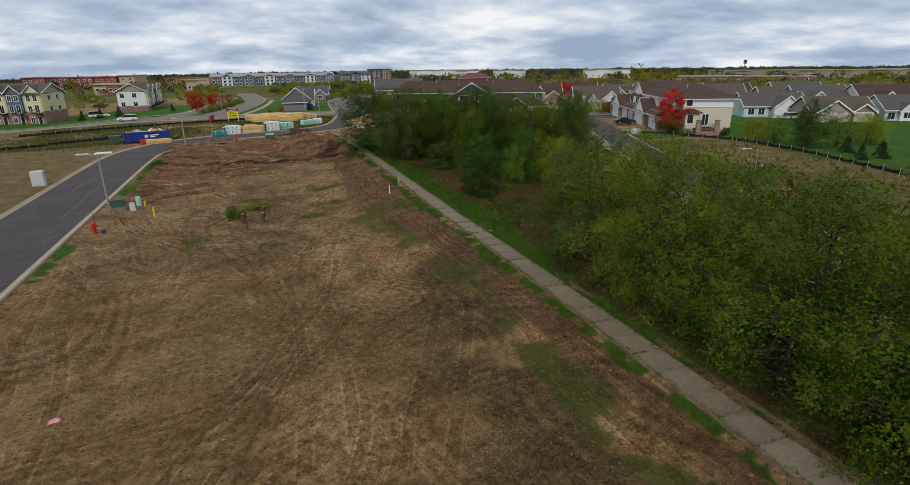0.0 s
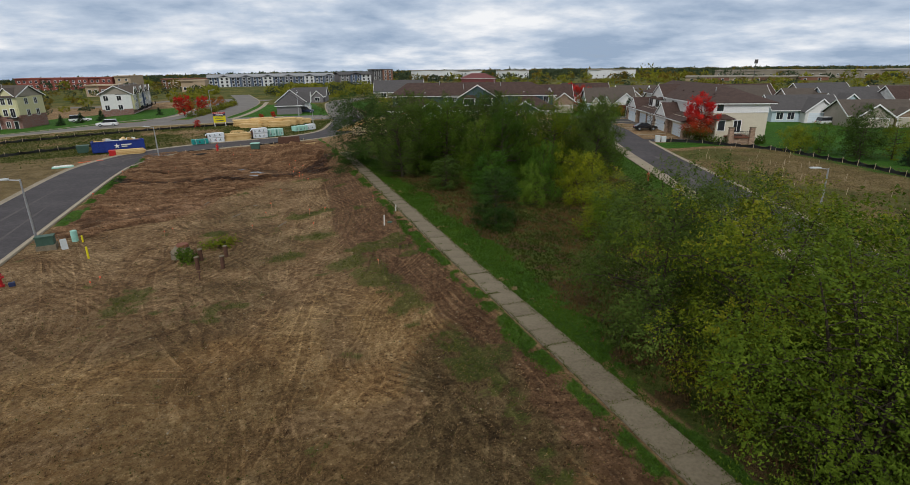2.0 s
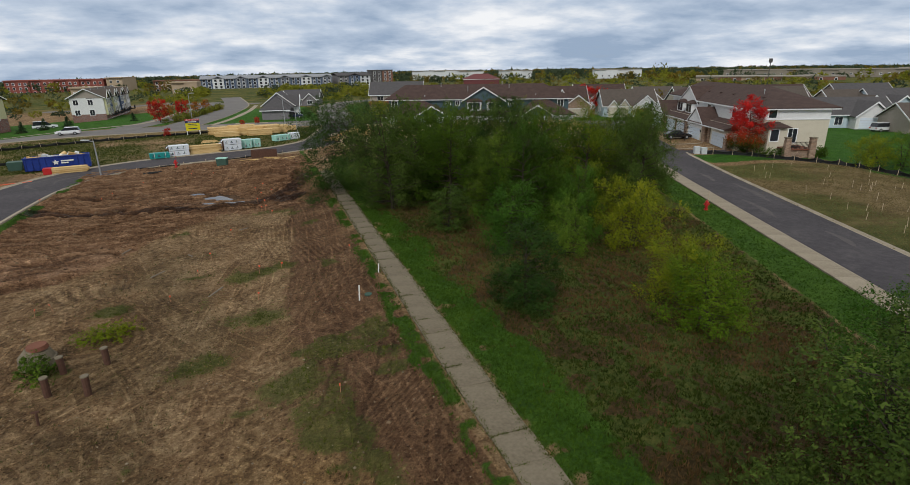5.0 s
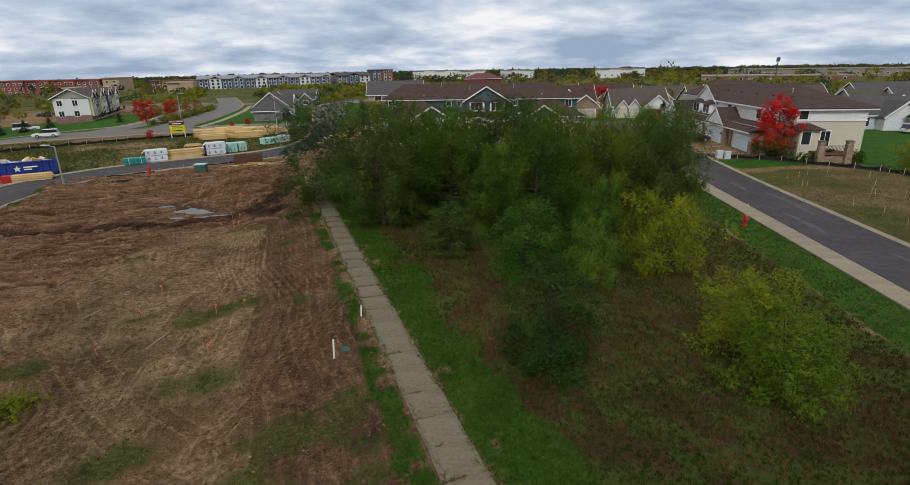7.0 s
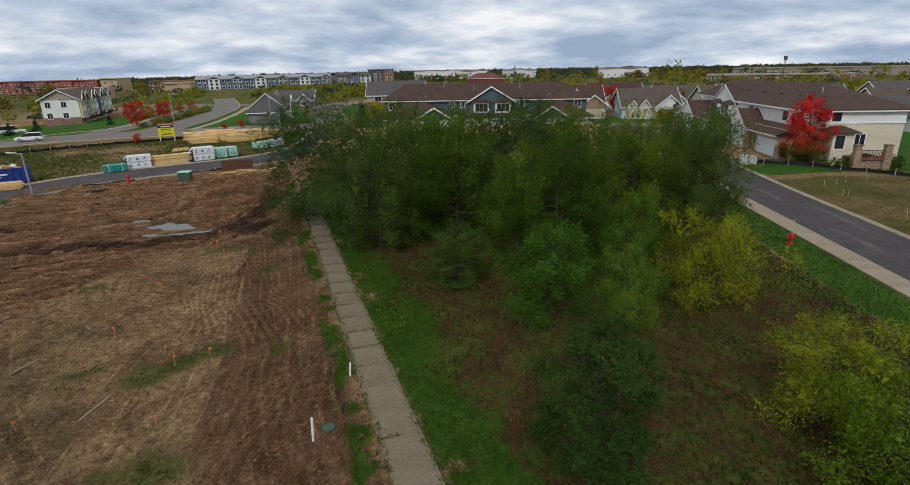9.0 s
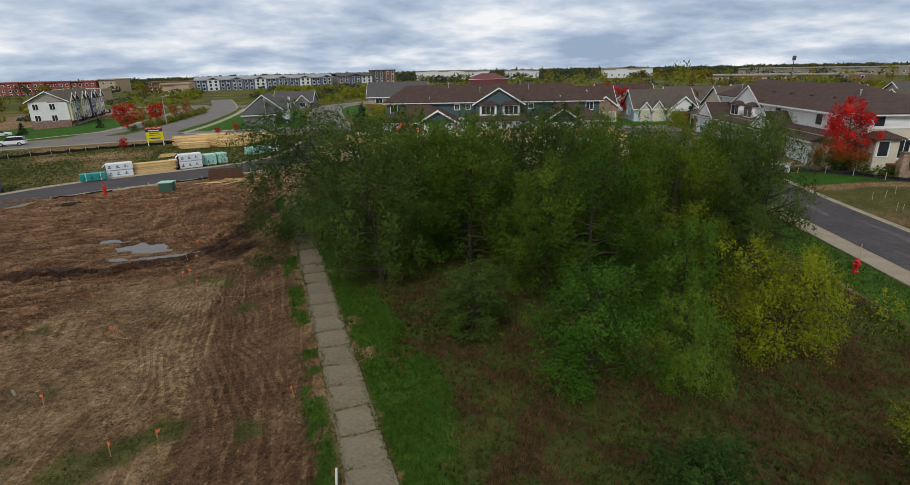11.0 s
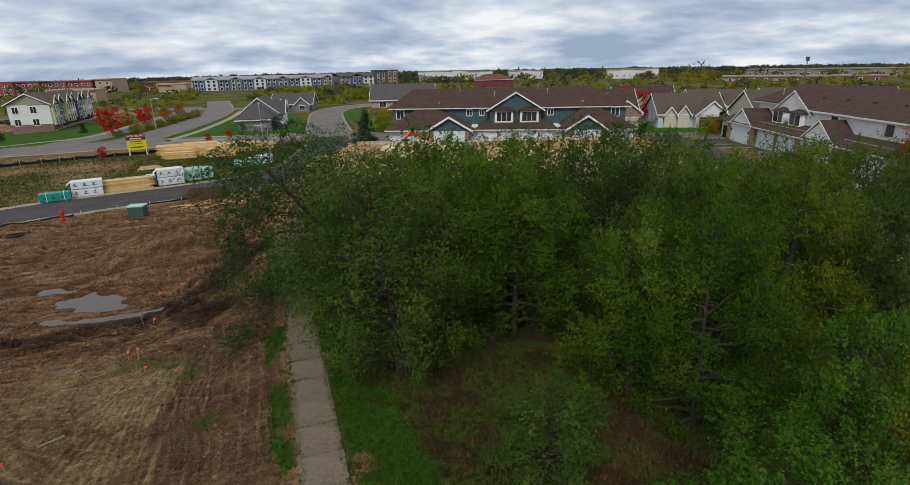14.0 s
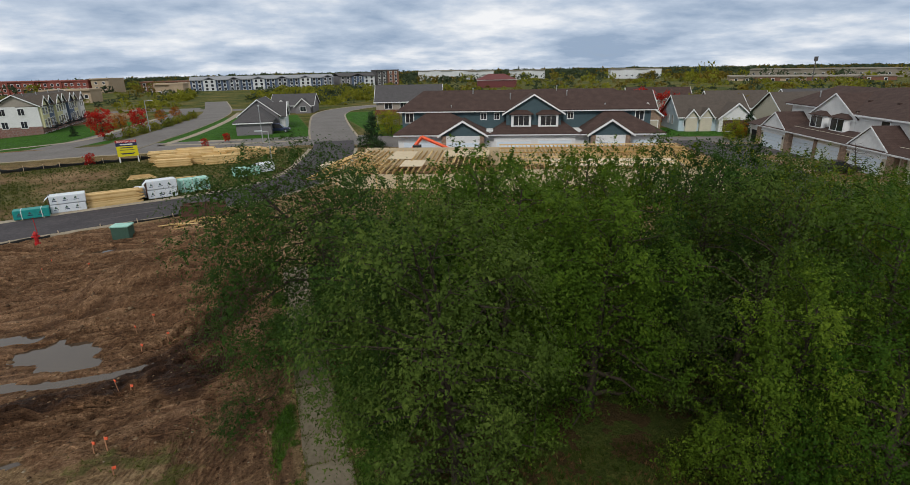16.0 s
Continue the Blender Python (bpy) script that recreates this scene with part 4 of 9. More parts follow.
    lot_marks = calc("MAXIMUM", calc("MAXIMUM", lines(12, 0.6, 14.0, 0.04, 0.2, 0.53, 1), lines(-38, 0.75, 18.0, 0.03, 0.17, 0.54, 2)), lines(70, 0.68, 16.0, 0.035, 0.16, 0.55, 3))
    soil_marks = calc("MULTIPLY", calc("MAXIMUM", lines(0, 0.62, 2.5, 0.05, 0.22, 0.44, 4), lines(-8, 0.4, 3.0, 0.045, 0.2, 0.5, 5)), layer("soil"))
    churn_marks = calc("MULTIPLY", calc("MAXIMUM", lines(84, 0.85, 6.0, 0.035, 0.16, 0.50, 6), lines(96, 0.5, 5.0, 0.04, 0.2, 0.54, 7)), layer("churn"))
    marks = calc("MULTIPLY", calc("MAXIMUM", calc("MAXIMUM", calc("MULTIPLY", lot_marks, 0.9), soil_marks), churn_marks), bare)
    # tyre prints: two treads each, crisp edges, slanted bars
    prints, ridges = 0.0, 0.0
    for k, (gauge, half) in enumerate(((1.75, 0.21), (1.6, 0.17), (1.9, 0.24), (1.7, 0.2))):
        d = calc("ABSOLUTE", calc("SUBTRACT", calc("ABSOLUTE", layer("across_%d" % k)), gauge / 2))
        edge = nodes.new("ShaderNodeMapRange")
        links.new(calc("ADD", d, calc("MULTIPLY", calc("SUBTRACT", clod, 0.5), 0.12)), edge.inputs[0])
        edge.inputs[1].default_value, edge.inputs[2].default_value, edge.inputs[3].default_value, edge.inputs[4].default_value = half, half + 0.035, 1.0, 0.0
        bar = calc("GREATER_THAN", calc("SINE", calc("ADD", calc("MULTIPLY", layer("along_%d" % k), 34.0), calc("MULTIPLY", d, 26.0))), -0.1)
        worn = nodes.new("ShaderNodeMapRange")
        links.new(noise_of(0.3 + 0.05 * k, 3, 0.6), worn.inputs[0])
        worn.inputs[1].default_value, worn.inputs[2].default_value = 0.40, 0.56
        mark = calc("MULTIPLY", calc("MULTIPLY", edge.outputs[0], calc("MULTIPLY_ADD", bar, 0.55, 0.45)), worn.outputs[0])
        prints = calc("MAXIMUM", prints, mark)
        rim = calc("MULTIPLY", calc("COMPARE", d, half + 0.09, 0.05), worn.outputs[0])
        ridges = calc("MAXIMUM", ridges, rim)
    prints, ridges = calc("MULTIPLY", prints, bare), calc("MULTIPLY", ridges, bare)
    marks = calc("MAXIMUM", calc("MULTIPLY", marks, 0.8), calc("MULTIPLY", prints, 0.75))
    pressed = calc("MINIMUM", calc("ADD", calc("MULTIPLY", marks, 0.55), calc("MULTIPLY", calc("MAXIMUM", rut, 0.0), calc("MULTIPLY_ADD", layer("churn"), 0.3, 0.15))), 1.0)
    dark = nodes.new("ShaderNodeMix")
    dark.data_type, dark.blend_type = "RGBA", "MULTIPLY"
    links.new(pressed, dark.inputs[0])
    links.new(col, dark.inputs[6])
    dark.inputs[7].default_value = (0.46, 0.38, 0.31, 1)
    lip = nodes.new("ShaderNodeMix")
    lip.data_type, lip.blend_type = "RGBA", "MULTIPLY"
    links.new(calc("MINIMUM", calc("ADD", ridges, calc("MULTIPLY", calc("MAXIMUM", calc("MULTIPLY", rut, -1.0), 0.0), 1.0)), 1.0), lip.inputs[0])
    links.new(dark.outputs[2], lip.inputs[6])
    lip.inputs[7].default_value = (1.3, 1.3, 1.3, 1)
    # crumbled, mottled soil
    crumb = nodes.new("ShaderNodeMapRange")
    links.new(noise_of(9.0, 7, 0.8), crumb.inputs[0])
    crumb.inputs[1].default_value, crumb.inputs[2].default_value = 0.40, 0.60
    tread_dark, tread_pale = 0.0, 0.0
    for k, (pitch, lug, weight) in enumerate(((0.58, 0.30, 0.75), (0.62, 0.34, 0.8), (0.5, 0.26, 0.8), (0.9, 0.8, 0.95))):
        wave = calc("SINE", calc("MULTIPLY", calc("MULTIPLY_ADD", clod, 0.22, layer("flow_%d" % k)), 2 * math.pi / pitch))
        bar = calc("SINE", calc("MULTIPLY_ADD", layer("run_%d" % k), 2 * math.pi / lug, calc("MULTIPLY", wave, 1.6)))
        groove = nodes.new("ShaderNodeMapRange")
        links.new(wave, groove.inputs[0])
        groove.inputs[1].default_value, groove.inputs[2].default_value = -0.1, 0.45
        faded = nodes.new("ShaderNodeMapRange")
        links.new(calc("MULTIPLY_ADD", noise_of(0.45, 4, 0.62), 0.9, calc("MULTIPLY", layer("band_%d" % k), 0.55)), faded.inputs[0])
        faded.inputs[1].default_value, faded.inputs[2].default_value = 0.80 if k < 3 else 0.66, 1.08
        seen = calc("MULTIPLY", calc("MULTIPLY", faded.outputs[0], layer("band_%d" % k)), weight)
        tread_dark = calc("MAXIMUM", tread_dark, calc("MULTIPLY", calc("MULTIPLY", groove.outputs[0], calc("MULTIPLY_ADD", bar, 0.22, 0.78)), seen))
        tread_pale = calc("MAXIMUM", tread_pale, calc("MULTIPLY", calc("SUBTRACT", 1.0, groove.outputs[0]), seen))
    scraped = lip.outputs[2]
    for fac, tint in ((calc("MULTIPLY", calc("SUBTRACT", 1.0, crumb.outputs[0]), bare), (0.82, 0.80, 0.78, 1)), (calc("MULTIPLY", crumb.outputs[0], bare), (1.12, 1.12, 1.12, 1)), (calc("MULTIPLY", tread_dark, bare), (0.60, 0.55, 0.51, 1)), (calc("MULTIPLY", tread_pale, bare), (1.14, 1.13, 1.12, 1))):
        mx = nodes.new("ShaderNodeMix")
        mx.data_type, mx.blend_type = "RGBA", "MULTIPLY"
        links.new(fac, mx.inputs[0])
        links.new(scraped, mx.inputs[6])
        mx.inputs[7].default_value = tint
        scraped = mx.outputs[2]
    # crests tinted paler, troughs darker; stones and crumbs lie over all the bare ground
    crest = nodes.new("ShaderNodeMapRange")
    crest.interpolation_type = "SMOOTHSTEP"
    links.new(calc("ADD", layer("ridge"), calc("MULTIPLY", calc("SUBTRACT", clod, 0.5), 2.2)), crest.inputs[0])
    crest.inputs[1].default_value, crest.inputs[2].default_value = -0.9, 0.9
    crest_tint = nodes.new("ShaderNodeMix")
    crest_tint.data_type = "RGBA"
    links.new(crest.outputs[0], crest_tint.inputs[0])
    crest_tint.inputs[6].default_value, crest_tint.inputs[7].default_value = (0.64, 0.59, 0.56, 1), (1.26, 1.26, 1.26, 1)
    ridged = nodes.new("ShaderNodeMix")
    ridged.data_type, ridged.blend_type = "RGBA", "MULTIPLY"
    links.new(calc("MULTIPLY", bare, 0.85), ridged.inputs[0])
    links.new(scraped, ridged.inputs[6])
    links.new(crest_tint.outputs[2], ridged.inputs[7])
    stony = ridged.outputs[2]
    for size, pale_at, dark_at in ((6.0, 0.86, 0.17), (13.0, 0.80, 0.22)):
        cells = nodes.new("ShaderNodeTexVoronoi")
        cells.inputs["Scale"].default_value = size
        links.new(tc.outputs["Object"], cells.inputs["Vector"])
        parted = nodes.new("ShaderNodeSeparateColor")
        links.new(cells.outputs["Color"], parted.inputs[0])
        lump = calc("LESS_THAN", cells.outputs["Distance"], calc("MULTIPLY_ADD", parted.outputs[1], 0.3, 0.12))
        for fac, tint in ((calc("GREATER_THAN", parted.outputs[0], pale_at), (1.5, 1.52, 1.55, 1)), (calc("LESS_THAN", parted.outputs[0], dark_at), (0.52, 0.48, 0.44, 1))):
            mx = nodes.new("ShaderNodeMix")
            mx.data_type, mx.blend_type = "RGBA", "MULTIPLY"
            links.new(calc("MULTIPLY", calc("MULTIPLY", lump, fac), bare), mx.inputs[0])
            links.new(stony, mx.inputs[6])
            mx.inputs[7].default_value = tint
            stony = mx.outputs[2]
    soaked = nodes.new("ShaderNodeMix")
    soaked.data_type, soaked.blend_type = "RGBA", "MULTIPLY"
    wetness = ragged(layer("wet"), 0.5)
    links.new(calc("MULTIPLY", wetness, 1.0), soaked.inputs[0])
    links.new(stony, soaked.inputs[6])
    soaked.inputs[7].default_value = (0.30, 0.26, 0.25, 1)
    links.new(soaked.outputs[2], bsdf.inputs["Base Color"])
    # tread bars in the ruts, clods and grain everywhere
    tread = calc("MULTIPLY", calc("SINE", calc("MULTIPLY", layer("arc"), 21.0)), calc("MULTIPLY", calc("MAXIMUM", rut, 0.0), 0.35))
    relief = calc("SUBTRACT", calc("ADD", calc("MULTIPLY_ADD", furrows, 0.7, calc("MULTIPLY", flecks, 0.25)), calc("ADD", calc("MULTIPLY_ADD", clod, 1.3, calc("MULTIPLY", grain, 0.8)), tread)), calc("SUBTRACT", calc("MULTIPLY_ADD", tread_dark, 0.5, calc("MULTIPLY", marks, 0.4)), calc("MULTIPLY", ridges, 0.35)))
    bp = nodes.new("ShaderNodeBump")
    bp.inputs["Strength"].default_value, bp.inputs["Distance"].default_value = 1.0, 0.24
    links.new(relief, bp.inputs["Height"])
    links.new(bp.outputs[0], bsdf.inputs["Normal"])
    gloss = nodes.new("ShaderNodeMapRange")
    links.new(calc("MAXIMUM", calc("MULTIPLY", layer("churn"), calc("MULTIPLY", patch, 0.8)), calc("MULTIPLY", wetness, 0.8)), gloss.inputs[0])
    gloss.inputs[1].default_value, gloss.inputs[2].default_value, gloss.inputs[3].default_value, gloss.inputs[4].default_value = 0.4, 0.75, 0.95, 0.55
    links.new(gloss.outputs[0], bsdf.inputs["Roughness"])
    return mat


ny, nx = GX.shape
idx = np.arange(nx * ny).reshape(ny, nx)
quads = np.stack((idx[:-1, :-1], idx[:-1, 1:], idx[1:, 1:], idx[1:, :-1]), -1).reshape(-1, 4)
ground_mesh = mesh_np("ground", np.stack((GX, GY, height), -1).reshape(-1, 3), quads, ground_material())
for key, val in layers.items():
    ground_mesh.attributes.new(key, "FLOAT", "POINT").data.foreach_set("value", np.asarray(val, np.float32).ravel())
ground_mesh.polygons.foreach_set("use_smooth", np.ones(len(quads), bool))
ground = tagged(new("ground", ground_mesh), "bare sandy building lot, mown verges and brown meadow", "ground", kind="structure")


# ---------- roads, kerbs ----------
def dense(pts, step=1.5):
    """A smooth curve through the points, resampled."""
    pts = np.array(pts, float)
    out = []
    for i in range(len(pts) - 1):
        p0, p1, p2, p3 = pts[max(i - 1, 0)], pts[i], pts[i + 1], pts[min(i + 2, len(pts) - 1)]
        k = max(2, int(np.linalg.norm(p2 - p1) / step))
        for f in np.linspace(0, 1, k, endpoint=False):
            out.append(0.5 * (2 * p1 + (p2 - p0) * f + (2 * p0 - 5 * p1 + 4 * p2 - p3) * f ** 2 + (3 * p1 - p0 - 3 * p2 + p3) * f ** 3))
    out.append(pts[-1])
    return np.array(out)


def side_of(path, off):
    d = np.gradient(path, axis=0)
    d /= np.linalg.norm(d, axis=1)[:, None]
    return path + np.stack((d[:, 1], -d[:, 0]), -1) * off


def strip_between(name, left, right, z, mat, label, category, cells=6):
    """A paved strip between two edge lines, following the land."""
    left, right = np.array(left), np.array(right)
    rows = np.stack([left + (right - left) * k / cells for k in range(cells + 1)], 1)
    v = np.concatenate((rows, (base_level(rows[..., 0], rows[..., 1]) + z)[..., None]), -1)
    n, m = v.shape[:2]
    ix = np.arange(n * m).reshape(n, m)
    q = np.stack((ix[:-1, :-1], ix[:-1, 1:], ix[1:, 1:], ix[1:, :-1]), -1).reshape(-1, 4)
    return tagged(new(name, mesh_np(name, v.reshape(-1, 3), q, mat)), label, category, kind="structure")


def kerb(name, path, off, wide=0.55, tall=0.13, parent=None, label="pale concrete kerb and gutter"):
    """Kerb along a line: a gutter pan and a raised lip on the outer side."""
    sgn = 1 if off >= 0 else -1
    prof = [(0.0, 0.02), (sgn * wide * 0.65, 0.03), (sgn * wide * 0.75, tall), (sgn * wide, tall), (sgn * wide, -0.15)]
    lines = []
    for a, z in prof:
        e = side_of(path, off + a)
        lines.append(np.concatenate((e, (base_level(e[:, 0], e[:, 1]) + z)[:, None]), 1))
    v = np.stack(lines, 1)
    n, m = v.shape[:2]
    ix = np.arange(n * m).reshape(n, m)
    q = np.stack((ix[:-1, :-1], ix[:-1, 1:], ix[1:, 1:], ix[1:, :-1]), -1).reshape(-1, 4)
    ob = tagged(new(name, mesh_np(name, v.reshape(-1, 3), q, M["kerb_concrete"])), label, "kerb", kind="structure")
    return ob


access = dense([(-18.6, -60), (-18.6, 0), (-18.55, 60), (-18.4, 85), (-17.4, 94), (-14.6, 101), (-9.6, 106.0), (-3.4, 108.5), (3.2, 110.4), (9.5, 112.6), (14.8, 116.8), (18.2, 122.5), (20.6, 131), (23.3, 143), (24.6, 152)])
strip_between("road_access", side_of(access, -3.4), side_of(access, 3.4), 0.03, M["asphalt"], "new dark asphalt access road bending round the lot", "road")
kerb("kerb_access_outer", access[: len(access) - 6], -3.38)
kerb("kerb_access_inner", access[: len(access) - 6], 3.38)

lane_end = 152.0
lane = dense([nu(25.4, 6), nu(25.15, 40), nu(25.15, 80), nu(25.15, 120), nu(24.7, lane_end)])
strip_between("road_lane", side_of(lane, -3.1), side_of(lane, 2.75), 0.03, M["asphalt"], "dark asphalt lane past the garages", "road")
kerb("kerb_lane_far", dense([nu(25.4, 6), nu(25.15, 60), nu(25.15, 108)]), 2.73, wide=0.45)

collector = dense([(-150, 152.5), (-60, 153.5), (-24, 155.2), (-12, 156.5), (5, 155.5), (24, 152.8), (50, 142), (60, 137.5)])
strip_between("road_collector", side_of(collector, -7.5), side_of(collector, 5.0), 0.02, M["old_asphalt"], "pale worn asphalt cross street", "road")
kerb("kerb_collector_near", dense([(-150, 147.2), (-60, 148.2), (-24, 150.0), (-12, 151.2), (5, 150.3), (16, 148.6)]), 0.0, wide=0.4)
avenue = dense([(-11.8, 156), (-8.7, 171), (-5.2, 187.6), (-1.2, 218), (-0.6, 245), (-5, 300)])
strip_between("road_avenue", side_of(avenue, -4.2), side_of(avenue, 3.9), 0.015, M["old_asphalt"], "pale asphalt avenue lane beside a planted median", "road")
kerb("kerb_avenue", avenue, 3.9, wide=0.4)
avenue_left = dense([(-22, 163), (-17.5, 178), (-13.5, 205), (-10.5, 236), (-10, 262)])
strip_between("road_avenue_far", side_of(avenue_left, -3.6), side_of(avenue_left, 3.0), 0.012, M["old_asphalt"], "far lane of the pale avenue", "road")
cross = dense([(-70, 268), (-30, 262), (-8, 250), (8, 244)])
strip_between("road_cross", side_of(cross, -4.5), side_of(cross, 4.5), 0.008, M["old_asphalt"], "pale cross road in the distance", "road")
street = dense([(25.2, 156), (26.2, 170), (28.6, 195), (31.2, 212), (37, 226), (52, 238), (90, 246)])
strip_between("road_street", side_of(street, -4.2), side_of(street, 4.2), 0.025, M["old_asphalt"], "pale residential street curving away", "road")
kerb("kerb_street_left", street, -4.2, wide=0.4)
kerb("kerb_street_right", street, 4.2, wide=0.4)
strip_between("road_court", [nu(-24, 128), nu(20, 128)], [nu(-24, 136.4), nu(20, 136.4)], 0.04, M["asphalt"], "asphalt garage court", "road", 4)
strip_between("road_driveway", [nu(27.8, 107), nu(27.8, 147)], [nu(34.3, 107), nu(34.3, 147)], 0.045, M["asphalt"], "dark asphalt driveways before the garages", "driveway", 4)
strip_between("road_crossing", [nu(14, 149), nu(110, 149)], [nu(14, 157), nu(110, 157)], 0.02, M["old_asphalt"], "pale cross street behind the town houses", "road", 3)


# ---------- trees ----------
def tubes_np(branches, sides=6):
    """Tapered limbs: (points (k, 3), radii (k,)) joined into arrays."""
    vs, fs, base = [], [], 0
    ang = np.arange(sides) * 2 * math.pi / sides
    for pts, rad in branches:
        k = len(pts)
        d = np.gradient(pts, axis=0)
        d /= np.linalg.norm(d, axis=1)[:, None] + 1e-9
        ref = np.where(np.abs(d[:, 2:3]) > 0.9, np.array([[1.0, 0, 0]]), np.array([[0, 0, 1.0]]))
        a = np.cross(d, ref)
        a /= np.linalg.norm(a, axis=1)[:, None]
        b = np.cross(d, a)
        ring = pts[:, None] + (np.cos(ang)[None, :, None] * a[:, None] + np.sin(ang)[None, :, None] * b[:, None]) * rad[:, None, None]
        vs.append(ring.reshape(-1, 3))
        ix = base + np.arange(k * sides).reshape(k, sides)
        nxt = np.roll(ix, -1, 1)
        fs.append(np.stack((ix[:-1], nxt[:-1], nxt[1:], ix[1:]), -1).reshape(-1, 4))
        base += k * sides
    return np.concatenate(vs), np.concatenate(fs)


def tree_meshes(seed, h, w, leaf_mat, leaves=7000, leaf=0.16, low=0.22, shape="round", stems=1, droop=0.15, bow=(0.0, 0.0)):
    """Trunk with limbs, and a crown of single leaves grown along the twigs."""
    g = np.random.default_rng(seed)
    limbs, twigs, clumps = [], [], []
    for s in range(stems):
        lean = g.uniform(-0.12, 0.12, 2) * h * (1 if stems == 1 else 1.8)
        lean = lean + np.array(bow)
        k = 7
        t = np.linspace(0, 1, k)[:, None]
        trunk = np.concatenate((lean * t ** 1.4 + g.normal(0, 0.03 * h / 8, (k, 2)) * t + (g.normal(0, 0.25, 2) if stems > 1 else 0), t * h * 0.86), 1)
        rad = (0.022 * h / stems ** 0.4) * (1 - 0.88 * t[:, 0])
        limbs.append((trunk, rad))
        count = int(34 / stems ** 0.6) + 5
        for i in range(count):
            f = low + (0.97 - low) * ((i + g.uniform(0, 0.8)) / count)
            p = np.array([np.interp(f, t[:, 0], trunk[:, c]) for c in range(3)])
            rel = (f - low) / (1 - low)
            if shape == "round":
                reach = w / 2 * math.sqrt(max(0.06, 1 - (abs(rel - 0.38) / 0.68) ** 2))
            elif shape == "skirt":
                reach = w / 2 * (0.62 + 0.38 * math.sin(min(1.0, rel / 0.35) * math.pi / 2)) * math.sqrt(max(0.05, 1 - max(0.0, (rel - 0.3) / 0.74) ** 2.2))
            elif shape == "cone":
                reach = w / 2 * (1.03 - rel) ** 0.8
            elif shape == "vase":
                reach = w / 2 * (0.55 + 0.45 * math.sin(rel * 2.6))
            else:
                reach = w / 2 * math.sqrt(max(0.05, 1 - (abs(rel - 0.3) / 0.75) ** 2.2))
            reach *= g.uniform(0.72, 1.12)
            a = i * 2.4 + g.uniform(-0.5, 0.5)
            rise = g.uniform(0.15, 0.6) * reach * (0.4 + rel)
            out = np.array([math.cos(a), math.sin(a), 0])
            m = 5
            q = np.linspace(0, 1, m)[:, None]
            limb = p + out * reach * q + np.array([0, 0, 1]) * (rise * q - droop * reach * q ** 2.5) + g.normal(0, 0.05 * reach, (m, 3)) * q
            limbs.append((limb, np.interp(f, t[:, 0], rad) * 0.6 * (1 - 0.85 * q[:, 0])))
            for fq, share in ((0.3, 0.25), (0.55, 0.5), (0.76, 0.9), (0.95, 1.0)):
                s0 = np.array([np.interp(fq, q[:, 0], limb[:, c]) for c in range(3)])
                r = max(0.02 + 0.07 * w, reach * g.uniform(0.17, 0.36))
                out_dir = out * (0.55 + 0.45 * (1 - rel)) + np.array([0, 0, 0.25 + 0.65 * rel])
                clumps.append((s0 + g.normal(0, 0.35 * r, 3), r, out_dir / np.linalg.norm(out_dir), share * r * r))
            for j in range(2):
                fq = 0.3 + 0.7 * (j + g.uniform(0, 1)) / 2
                s0 = np.array([np.interp(fq, q[:, 0], limb[:, c]) for c in range(3)])
                direction = out * 0.5 + g.normal(0, 0.65, 3) + np.array([0, 0, 0.2])
                direction /= np.linalg.norm(direction)
                q3 = np.linspace(0, 1, 2)[:, None]
                twigs.append((s0 + direction * reach * 0.28 * q3, 0.012 * (1.2 - q3[:, 0]) * h / 8 + 0.003))
        clumps.append((trunk[-1] + np.array([0, 0, 0.03 * h]), 0.09 * w + 0.15, np.array([0, 0, 1.0]), (0.09 * w + 0.15) ** 2))
    # the crown: billowing clumps of small leaves round the limbs' ends, feathery shoots on top, sparse large leaves within
    cc, cr_, co, cw = (np.array(v) for v in zip(*clumps))
    normals, spots, sizes = [], [], []

    def clump_leaves(count, inner, outer, grow, squash=1.05):
        pick = g.choice(len(cc), count * 3, p=cw / cw.sum())
        d = g.normal(0, 1, (count * 3, 3))
        d /= np.linalg.norm(d, axis=1)[:, None]
        facing = (d * co[pick]).sum(1)
        keep = np.flatnonzero(g.uniform(0, 1, count * 3) < np.clip(0.55 + 0.5 * facing, 0.1, 1))[:count]
        pick, d = pick[keep], d[keep]
        r = cr_[pick] * g.uniform(inner, outer, len(keep)) * (1 + 0.22 * np.sin(d[:, 0] * 7 + pick) * np.sin(d[:, 1] * 6 + 2 * pick) + 0.14 * np.sin(d[:, 2] * 11 + pick))
        spots.append(cc[pick] + d * r[:, None] * np.array([1, 1, squash]))
        nrm = d * 0.9 + co[pick] * 0.45 + np.array([0, 0, 0.3]) + g.normal(0, 0.4, (len(keep), 3))
        normals.append(nrm / np.linalg.norm(nrm, axis=1)[:, None])
        sizes.append(leaf * grow * g.uniform(0.6, 1.35, len(keep)))

    clump_leaves(int(leaves * 0.53), 0.6, 1.15, 1.0)
    clump_leaves(int(leaves * 0.09), 0.1, 0.5, 1.7)
    # shoots
    count = int(leaves * 0.38 / 26)
    pick = g.choice(len(cc), count, p=cw / cw.sum())
    d = co[pick] * 0.6 + g.normal(0, 0.5, (count, 3)) + np.array([0, 0, 0.6])
    d /= np.linalg.norm(d, axis=1)[:, None]
